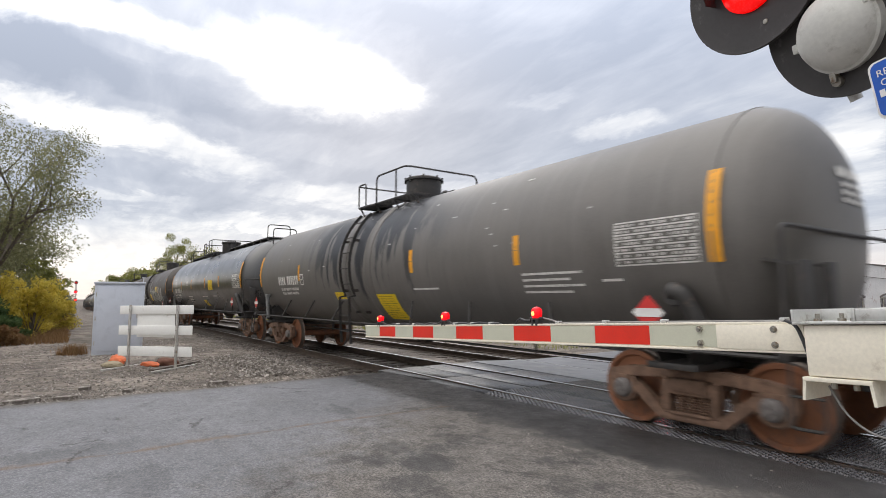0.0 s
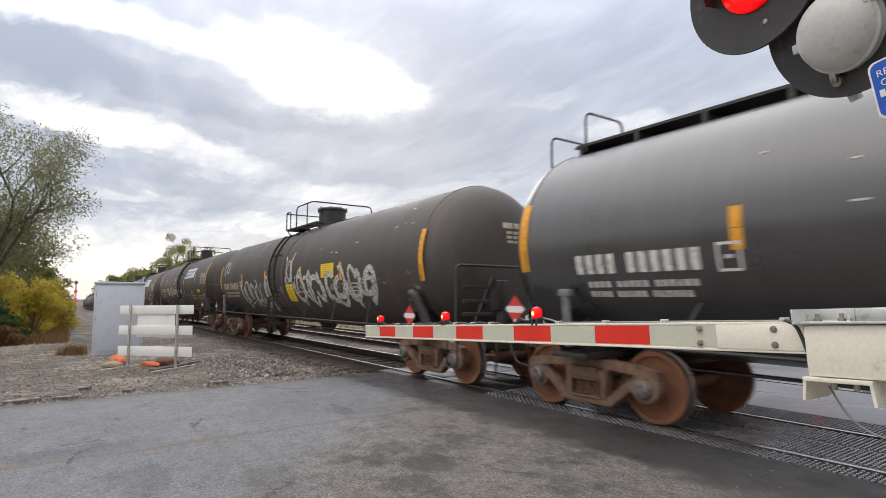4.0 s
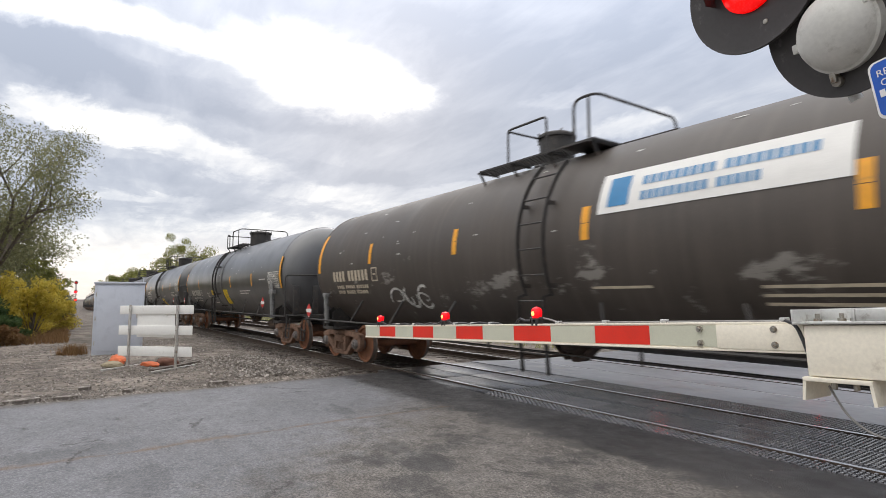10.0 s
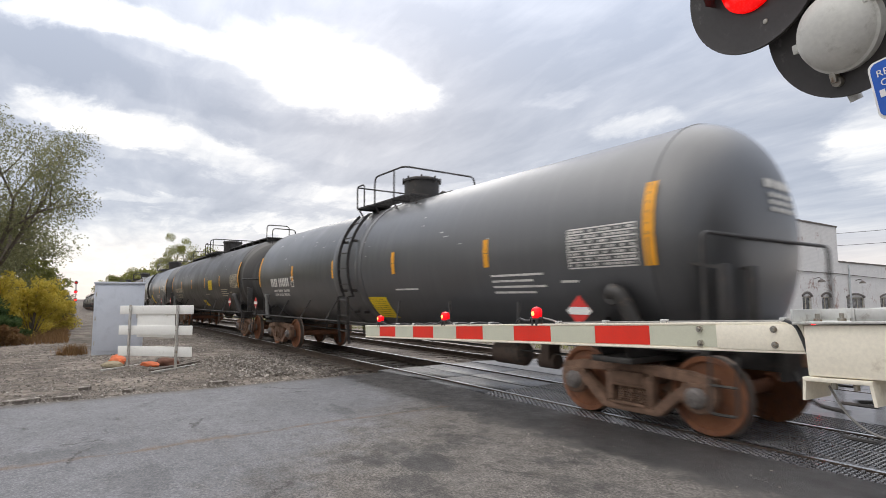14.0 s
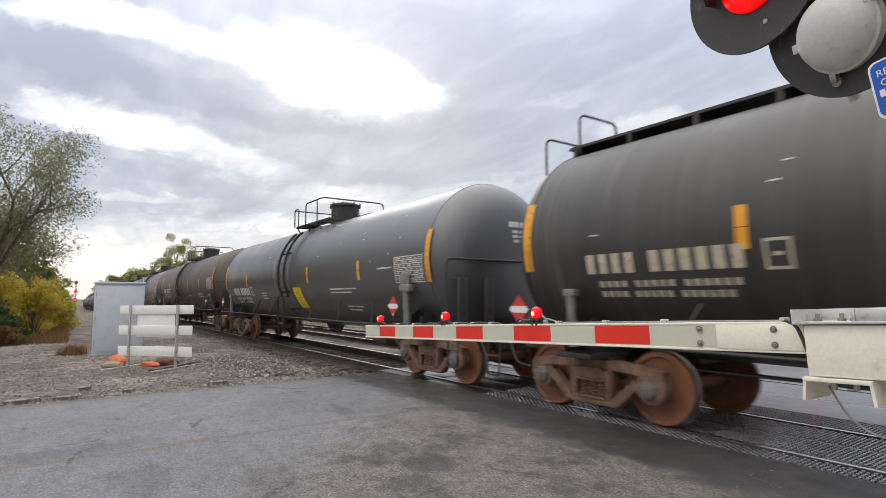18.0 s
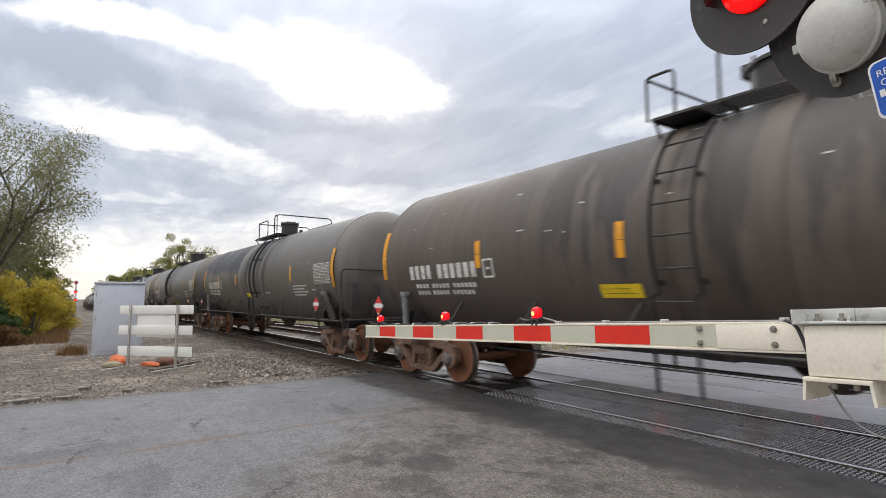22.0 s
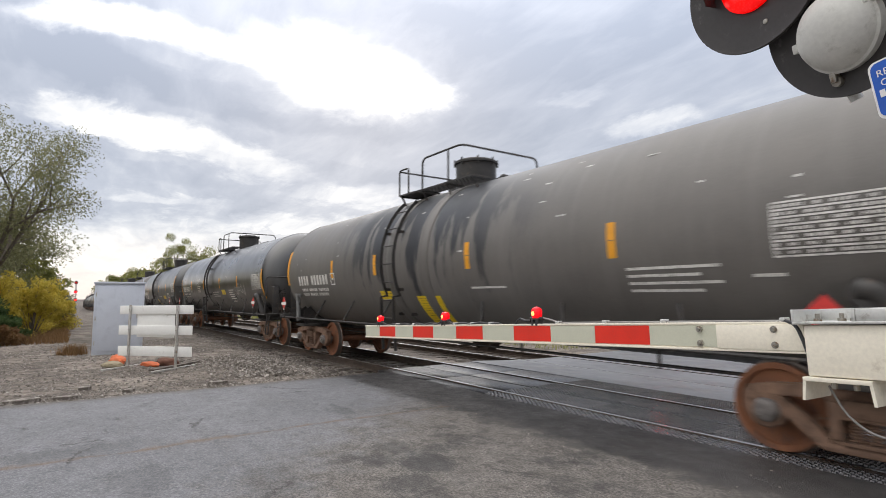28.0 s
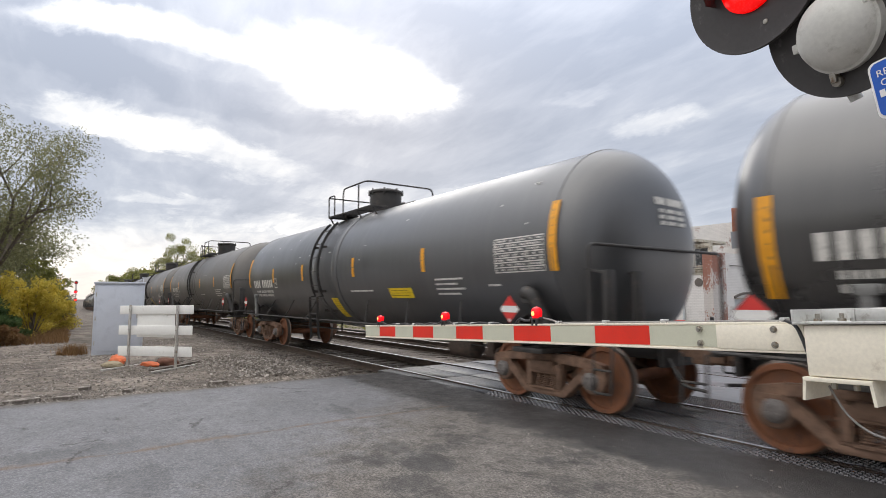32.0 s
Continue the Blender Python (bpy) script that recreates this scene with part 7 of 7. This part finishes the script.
def rail_signal():
    s = thing("rail_signal", "far railway signal mast with two bright red lights", "railway signal", pose(-90.6, 1.45, drop(-90.6) - 0.05))
    bm = BM()
    lathe(bm, [(-0.2, 0.10), (4.6, 0.09), (4.65, 0.0)], (0, 0, 0), "z", 12)
    part("mast", bm, MAT_ALU, s)
    for z, lit in ((4.35, False), (3.10, True), (1.95, True)):
        bm = BM()
        lathe(bm, [(0.0, 0.0), (0.0, 0.22), (0.04, 0.22), (0.04, 0.0)], (0.1, 0, z), "x", 20)
        h = part("signal_head", bm, MAT_DISC, s)
        bm = BM()
        lathe(bm, [(0.0, 0.12), (0.05, 0.09), (0.07, 0.0)], (0.15, 0, z), "x", 16)
        part("lens", bm, MAT_SIGNAL if lit else MAT_LENS_DIM, h)


MAT_SIGNAL = glow("red_railway_lamp", (1.0, 0.006, 0.008), 8.0)
rail_signal()

# ---------------- beyond the tracks: building, far signal, wires ----------------
def brick_paint_material(name, paint, bare, worn):
    m, nt, b = nodes_of(name)
    src = coords(nt)
    sep = N(nt, "ShaderNodeSeparateXYZ")
    nt.links.new(src, sep.inputs[0])
    comb = N(nt, "ShaderNodeCombineXYZ")
    nt.links.new(calc(nt, "ADD", sep.outputs[0], sep.outputs[1]), comb.inputs[0])
    nt.links.new(sep.outputs[2], comb.inputs[1])
    br = N(nt, "ShaderNodeTexBrick", Scale=1.0)
    nt.links.new(comb.outputs[0], br.inputs["Vector"])
    for k, val in (("Color1", col((1, 1, 1))), ("Color2", col((0.6, 0.6, 0.6))), ("Mortar", col((0, 0, 0))), ("Mortar Size", 0.010), ("Brick Width", 0.215), ("Row Height", 0.076)):
        br.inputs[k].default_value = val
    big, fine = noise_node(nt, src, 0.55, 6.0, 0.65), noise_node(nt, src, 9.0, 5.0, 0.7)
    flake = ramp(nt, calc(nt, "ADD", big, calc(nt, "MULTIPLY", fine, 0.55)), 1.02 - worn, 0.86 - worn + 0.22)
    c = mix(nt, flake, col(paint), mix(nt, fine, col(bare, 0.6), col(bare, 1.3)))
    c = mix(nt, ramp(nt, noise_node(nt, src, 2.2, 6.0, 0.7, (1, 1, 0.4)), 0.5, 0.75, 0.0, 0.35), c, col(paint, 0.62))
    c = mix(nt, 0.15, c, br.outputs["Color"], "MULTIPLY")
    finish(nt, b, c, 0.85, br.outputs["Fac"], -0.5, 0.01)
    return m


MAT_WBRICK = brick_paint_material("flaking_white_painted_brick", (0.80, 0.78, 0.755), (0.42, 0.29, 0.25), 0.14)
MAT_RBRICK = brick_paint_material("bare_red_brick", (0.62, 0.58, 0.55), (0.36, 0.17, 0.125), 0.27)
MAT_COPING = surface("dark_coping", (0.16, 0.14, 0.125), 0.85, var=0.3, scale=3, fine=40, bump=0.3)
MAT_TRIM = surface("peeling_cream_trim", (0.56, 0.53, 0.45), 0.7, var=0.15, scale=3, fine=40, bump=0.2, dirt=(0.28, 0.22, 0.15), amount=0.4)
MAT_GLASS = surface("dusty_window_glass", (0.07, 0.075, 0.08), 0.12, 0.0, var=0.3, scale=2, fine=30, bump=0.02, dirt=(0.30, 0.31, 0.32), amount=0.4)
MAT_ROOFTAR = surface("grey_roofing", (0.20, 0.195, 0.19), 0.9, var=0.2, scale=2, fine=30, bump=0.3)
MAT_RUSTPANEL = surface("rusty_orange_sheet", (0.36, 0.115, 0.05), 0.8, var=0.25, scale=2, fine=30, bump=0.2, dirt=(0.22, 0.07, 0.035), amount=0.4)
MAT_TARP = surface("grey_tarpaulin", (0.26, 0.27, 0.29), 0.6, var=0.15, scale=2, fine=30, bump=0.2)
MAT_BLOCKED = surface("white_infill_panel", (0.56, 0.585, 0.60), 0.7, var=0.1, scale=2, fine=30, bump=0.1, dirt=(0.36, 0.36, 0.36), amount=0.3)
FX = -13.5


def wall_with_openings(bm, axis, at, t, a0, a1, z0, z1, holes):
    """A wall with rectangular openings right through it. axis 'x': the wall stands at x=at and runs along y."""
    xs = sorted({a0, a1, *[h[0] for h in holes], *[h[1] for h in holes]})
    zs = sorted({z0, z1, *[h[2] for h in holes], *[h[3] for h in holes]})
    for a, b in zip(xs, xs[1:]):
        for c, d in zip(zs, zs[1:]):
            if any(h[0] <= a and b <= h[1] and h[2] <= c and d <= h[3] for h in holes):
                continue
            if axis == "x":
                box(bm, at - t, at, a, b, c, d)
            else:
                box(bm, a, b, at, at + t, c, d)
    bmesh.ops.remove_doubles(bm, verts=bm.verts, dist=0.0005)


def window(parent, axis, at, a0, a1, z0, z1, bars=1, arched=False, infill=None):
    bm = BM()
    f = 0.07

    def bx(a, b, c, d, o0, o1):
        if axis == "x":
            box(bm, at - o1, at - o0, a, b, c, d)
        else:
            box(bm, a, b, at + o0, at + o1, c, d)
    for a, b, c, d in ((a0, a0 + f, z0, z1), (a1 - f, a1, z0, z1), (a0 + f, a1 - f, z0, z0 + f), (a0 + f, a1 - f, z1 - f, z1)):
        bx(a, b, c, d, 0.08, 0.15)
    for i in range(bars):
        m = a0 + (a1 - a0) * (i + 1) / (bars + 1)
        bx(m - 0.03, m + 0.03, z0 + f, z1 - f, 0.08, 0.15)
    w = part("window", bm, MAT_TRIM, parent)
    bm = BM()
    bx(a0 + f, a1 - f, z0 + f, z1 - f, 0.11, 0.12)
    part("pane", bm, infill or MAT_GLASS, w)
    bm = BM()
    bx(a0 - 0.08, a1 + 0.08, z0 - 0.09, z0, -0.05, 0.14)
    part("sill", bm, MAT_COPING, w)
    if arched:
        bm = BM()
        n, mid, half = 10, (a0 + a1) / 2, (a1 - a0) / 2 + 0.05
        pts = []
        for i in range(n + 1):
            q = -1 + 2 * i / n
            pts.append((mid + q * half, z1 + 0.02 + 0.20 * (1 - q * q)))
        for (p, zp), (q, zq) in zip(pts, pts[1:]):
            if axis == "x":
                beam(bm, (at + 0.01, p, zp), (at + 0.01, q, zq), 0.10, 0.11, side=(1, 0, 0))
            else:
                beam(bm, (p, at - 0.01, zp), (q, at - 0.01, zq), 0.10, 0.11, side=(0, 1, 0))
        part("arch", bm, MAT_COPING, w)


def building():
    b = thing("brick_building", "old white-painted brick building with flaking paint and arched windows", "building", pose(0, 0, 0))
    g = -0.35
    arches = [(26.55, 28.75, g + 0.02, 1.55), (29.7, 31.6, g + 0.02, 1.50)]
    bm = BM()
    wall_with_openings(bm, "x", FX, 0.35, 24.6, 31.2, g, 3.68, arches)
    part("wall", bm, MAT_WBRICK, b)
    bm = BM()
    box(bm, FX - 0.40, FX + 0.06, 24.55, 25.75, g, 3.66, 0.0)
    part("pier", bm, MAT_RBRICK, b, "corner pier of bare red brick")
    for h in arches:
        window(b, "x", FX, *h, bars=0, arched=True, infill=MAT_BLOCKED)
    holes = [(33.95, 35.1, g + 0.5, 1.62), (36.5, 37.75, g + 0.5, 1.60)]
    bm = BM()
    wall_with_openings(bm, "x", FX - 0.004, 0.35, 31.2, 39.25, g, 5.88, holes)
    part("wall", bm, MAT_WBRICK, b)
    for h in holes:
        window(b, "x", FX - 0.004, *h, bars=1, arched=True)
    holes = [(40.2, 43.1, g + 0.4, 1.55), (46.0, 48.6, g + 0.4, 1.55)]
    bm = BM()
    wall_with_openings(bm, "x", FX - 0.008, 0.35, 39.25, 64, g, 3.72, holes)
    part("wall", bm, MAT_WBRICK, b)
    for h in holes:
        window(b, "x", FX - 0.008, *h, bars=2, arched=True)
    # track-facing front with the timber upper storey
    holes = [(-17.3, -15.4, g + 0.05, 1.75), (-21.6, -19.4, g + 0.05, 1.75)]
    bm = BM()
    wall_with_openings(bm, "y", 24.62, 0.35, -30, FX - 0.40, g, 2.62, holes)
    part("wall", bm, MAT_WBRICK, b)
    for h in holes:
        window(b, "y", 24.62, *h, bars=0, arched=True, infill=MAT_BLOCKED)
    tops = [(-14.45, -13.95 + 0.28, 3.02, 3.96), (-15.55, -14.6, 3.02, 3.96), (-17.6, -16.4, 3.02, 3.96), (-19.8, -18.6, 3.02, 3.96)]
    bm = BM()
    wall_with_openings(bm, "y", 24.70, 0.2, -30, FX - 0.06, 2.62, 4.12, tops)
    part("upper_wall", bm, MAT_TRIM, b, "peeling cream timber upper wall")
    for h in tops:
        window(b, "y", 24.70, *h, bars=0)
    for z in (2.66, 2.82, 2.94):
        bm = BM()
        box(bm, -30, FX - 0.06, 24.60, 24.70, z - 0.03, z + 0.03, 0.006)
        part("moulding", bm, MAT_TRIM, b)
    bm = BM()
    vs = []
    for x, z in ((-30, 4.10), (FX - 0.5, 4.20)):
        for y in (24.35, 27.0):
            vs.append([bm.verts.new((x, y, z)), bm.verts.new((x, y, z + 0.12))])
    for q in ((0, 1, 3, 2),):
        bm.faces.new([vs[i][0] for i in q])
        bm.faces.new([vs[i][1] for i in q][::-1])
    for i, j in ((0, 1), (1, 3), (3, 2), (2, 0)):
        bm.faces.new((vs[i][0], vs[j][0], vs[j][1], vs[i][1]))
    part("roof_edge", bm, MAT_TRIM, b)
    for y0, y1, z in ((31.15, 39.3, 5.88), (39.3, 64, 3.72)):
        bm = BM()
        n = int((y1 - y0) / 0.5)
        for i in range(n):
            a = y0 + (y1 - y0) * i / n
            dz = 0.03 * noise.noise((a * 1.3, 1, 0))
            box(bm, FX - 0.42, FX + 0.05, a, a + (y1 - y0) / n - 0.01, z, z + 0.09 + dz, 0.01)
        part("coping", bm, MAT_COPING, b)
    bm = BM()
    box(bm, -30, FX - 0.36, 31.25, 39.2, 5.3, 5.45)
    box(bm, -30, FX - 0.37, 39.3, 64, 3.3, 3.45)
    part("roof", bm, MAT_ROOFTAR, b)
    bm = BM()
    box(bm, -30.3, -30.0, 24.7, 64, g, 3.7)
    box(bm, -30.0, FX - 0.4, 63.7, 64.0, g, 3.7)
    box(bm, -30.0, FX - 0.36, 31.2, 31.5, 3.6, 5.85)
    box(bm, -30.0, FX - 0.36, 38.9, 39.2, 3.4, 5.85)
    part("wall", bm, MAT_WBRICK, b)
    for y in (35.6, 41.8, 27.4):
        bm = BM()
        tube(bm, fillet([(FX, y, 2.62), (FX + 0.25, y, 2.72), (FX + 0.38, y, 2.60)], 0.1), 0.018)
        lathe(bm, [(2.44, 0.20), (2.52, 0.16), (2.60, 0.05), (2.64, 0.0)], (FX + 0.38, y, 0), "z", 14)
        part("gooseneck_lamp", bm, MAT_COPING, b)
    bm = BM()
    tube(bm, [(FX + 0.08, 40.6, g), (FX + 0.08, 40.6, 3.6)], 0.06, 8)
    part("downspout", bm, MAT_BLOCKED, b)
    bm = BM()
    tube(bm, [(FX + 0.04, 26.2, 3.1), (FX + 0.04, 32, 3.05), (FX + 0.04, 39, 3.0), (FX + 0.05, 52, 2.75)], 0.022, 6)
    part("conduit", bm, MAT_COPING, b)
    bm = BM()
    lathe(bm, [(-0.02, 0.0), (-0.02, 0.20), (0.02, 0.20), (0.02, 0.12), (0.0, 0.10), (0.0, 0.0)], (-14.15, 24.61, 2.28), "y", 18)
    part("wall_anchor", bm, MAT_COPING, b)
    bm = BM()
    tube(bm, [(-14.9, 24.52, g), (-14.9, 24.52, 2.5)], 0.06, 8)
    part("downspout", bm, MAT_BLOCKED, b)


building()


def roof_shed():
    s = thing("roof_hatch", "rusty orange sheet-metal hood with a grey tarpaulin on the roof", "roof hood", pose(-14.6, 30.2, 4.33))
    bm = BM()
    box(bm, -0.35, 0.35, -0.7, 0.75, 0.52, 2.05, 0.02)
    part("sheet", bm, MAT_RUSTPANEL, s)
    bm = BM()
    beam(bm, (0, -1.0, 0.28), (0, 0.85, 0.42), 0.9, 0.55, 0.85, 0.40)
    part("tarpaulin", bm, MAT_TARP, s)
    bm = BM()
    box(bm, -0.05, 0.05, 0.8, 1.5, -0.3, 1.25, 0.01)
    part("panel", bm, MAT_BLOCKED, s)


roof_shed()


def far_signal():
    px, py, g = -9.95, 14.75, -0.14
    m = thing("crossing_signal", "far crossing signal mast with crossbuck and paired red lamps", "crossing signal", pose(px, py, g))
    bm = BM()
    lathe(bm, [(0.0, 0.17), (0.06, 0.17), (0.10, 0.065), (3.3, 0.065), (3.32, 0.055), (4.62, 0.055), (4.62, 0.065), (4.92, 0.065), (4.95, 0.0)], (0, 0, 0), "z", 16)
    part("mast", bm, MAT_ALU, m)
    for k, a in enumerate((45, -45)):
        bm = BM()
        box(bm, -0.62, 0.62, -0.012, 0.012, -0.11, 0.11, 0.004)
        q = Matrix.Translation((0.20, 0.20 + 0.03 * k, 4.30)) @ Matrix.Rotation(radians(-62), 4, "Z") @ Matrix.Rotation(radians(a), 4, "Y")
        bmesh.ops.transform(bm, matrix=q, verts=bm.verts)
        part("crossbuck_blade", bm, MAT_BOARD, m)
    bm = BM()
    tube(bm, [(0, 0, 4.3), (0.20, 0.20, 4.30)], 0.03, 8)
    tube(bm, [(0, 0, 3.95), (0.25, 0.12, 3.95)], 0.02, 8)
    part("bracket", bm, MAT_ALU, m)
    bm = BM()
    box(bm, 0.05, 0.5, 0.13, 0.15, 3.80, 4.08, 0.004)
    part("sign", bm, MAT_BOARD, m)
    turn = Matrix.Rotation(radians(25), 4, "Z")
    for z in (3.40, 2.68):
        bm = BM()
        tube(bm, [turn @ Vector((-0.66, 0.0, z)), turn @ Vector((0.78, 0.0, z))], 0.025, 8)
        part("crossarm", bm, MAT_ALU, m)
    # place along the arm, height, the way it faces in degrees, lit
    for u, z, face, lit in ((-0.60, 3.40, 150, False), (0.17, 3.46, 75, False), (0.44, 3.38, 80, True), (-0.655, 2.68, 0, False), (0.10, 2.70, 0, True), (0.78, 2.68, 180, False)):
        bm = BM()
        backboard(bm, 0.255)
        h = part("lamp_head", bm, MAT_DISC, m, at=turn @ Matrix.Translation((u, 0, z)) @ Matrix.Rotation(radians(face), 4, "Z") @ Matrix.Translation((0, -0.10, 0)) @ Matrix.Rotation(radians(90), 4, "X"))
        bm = BM()
        lathe(bm, [(0.004, 0.13), (0.02, 0.12), (0.035, 0.0)], (0, 0, 0), "z", 20)
        part("lens", bm, MAT_SIGNAL if lit else MAT_DISC, h)
        bm = BM()
        lathe(bm, [(-0.14, 0.0), (-0.12, 0.08), (-0.02, 0.15)], (0, 0, 0), "z", 20)
        part("housing", bm, MAT_HOUSING, h)
        bm = BM()
        for i in range(10):
            a0, a1 = radians(180 * i / 10), radians(180 * (i + 1) / 10)
            vs = [bm.verts.new((math.cos(a) * 0.145, math.sin(a) * 0.145, zz)) for a, zz in ((a0, 0), (a1, 0), (a1, 0.24 * math.sin(a1) + 0.02), (a0, 0.24 * math.sin(a0) + 0.02))]
            bm.faces.new(vs)
        part("visor", bm, MAT_DISC, h)
    bm = BM()
    box(bm, -0.30, 0.16, -0.30, 0.14, 0.75, 1.45, 0.02)
    part("gate_drive", bm, MAT_ALU, m)
    bm = BM()
    beam(bm, (-0.9, -0.2, 1.35), (0.1, -0.2, 1.0), 0.05, 0.22)
    part("counterweight", bm, MAT_ALU, m)
    g2 = thing("crossing_gate", "lowered far gate arm with red and white stripes", "crossing gate", pose(px + 0.1, py - 0.2, 0.88, 0, 0.3, 4))
    for i in range(17):
        bm = BM()
        box(bm, 0.2 + i * 0.406, 0.2 + (i + 1) * 0.406, -0.02, 0.02, -0.06, 0.06)
        part("red_stripe" if i % 2 else "white_stripe", bm, MAT_SHEET_RED if i % 2 else MAT_SHEET, g2)
    for x, lit in ((1.75, False), (4.15, True), (6.9, True)):
        bm = BM()
        lathe(bm, [(0.06, 0.0), (0.06, 0.05), (0.10, 0.055), (0.16, 0.05), (0.19, 0.0)], (x, 0, 0), "z", 12)
        part("gate_lamp", bm, MAT_SIGNAL if lit else MAT_DISC, g2)


far_signal()


def wires():
    for k, (z0, z1) in enumerate(((9.3, 8.4), (8.0, 7.3))):
        bm = BM()
        pts = []
        for i in range(13):
            s = i / 12
            pts.append((-60 + 68 * s, 58 + 6 * s, z0 + (z1 - z0) * s - 1.1 * math.sin(math.pi * s)))
        tube(bm, pts, 0.022, 5)
        tagged(part("overhead_wire", bm, MAT_CABLE), "thin black overhead wire behind the building", "wire", "overhead wires")


wires()
tree(-34.0, 66.0, 8.6, LEAF_OLIVE, 31, "green tree behind the brick building", per=130, leaf=0.08, clump=1.2)


def motions():
    """The train rolls at a steady speed, its wheels turn, and the clouds drift."""
    for car in train:
        x0 = car.matrix_basis.translation.x
        rows = []
        for t in range(0, 33):
            x = x0 + SPEED * t
            rise = math.degrees(math.atan((drop(x + 6.9) - drop(x - 6.9)) / 13.8))
            turn = math.degrees(math.atan((bend(x + 6.9) - bend(x - 6.9)) / 13.8))
            rows.append((t, pose(x, TRACK_Y + bend(x), drop(x), 0, -rise, turn)))
        walk(car, rows)
    turning = {}
    for car in train:
        for truck in car.children:
            for w in truck.children:
                if w.name.startswith(("wheelset", "bearing_cap")):
                    front = w.location.x > 0
                    if front not in turning:
                        place = w.matrix_basis.translation.copy()
                        rate = math.degrees(SPEED / WHEEL_R)
                        walk(w, [(t / 15, pose(*place, 0, rate * t / 15, 0)) for t in range(0, 481)])
                        turning[front] = w
                    else:
                        first = turning[front].animation_data
                        w.rotation_mode = "QUATERNION"
                        keys = w.animation_data_create()
                        keys.action = first.action
                        keys.action_slot = first.action_slot
    walk(clouds, [(t, pose(0, 0, 0, 0, 0, -0.115 * t)) for t in (0, 8, 16, 24, 32)])


motions()
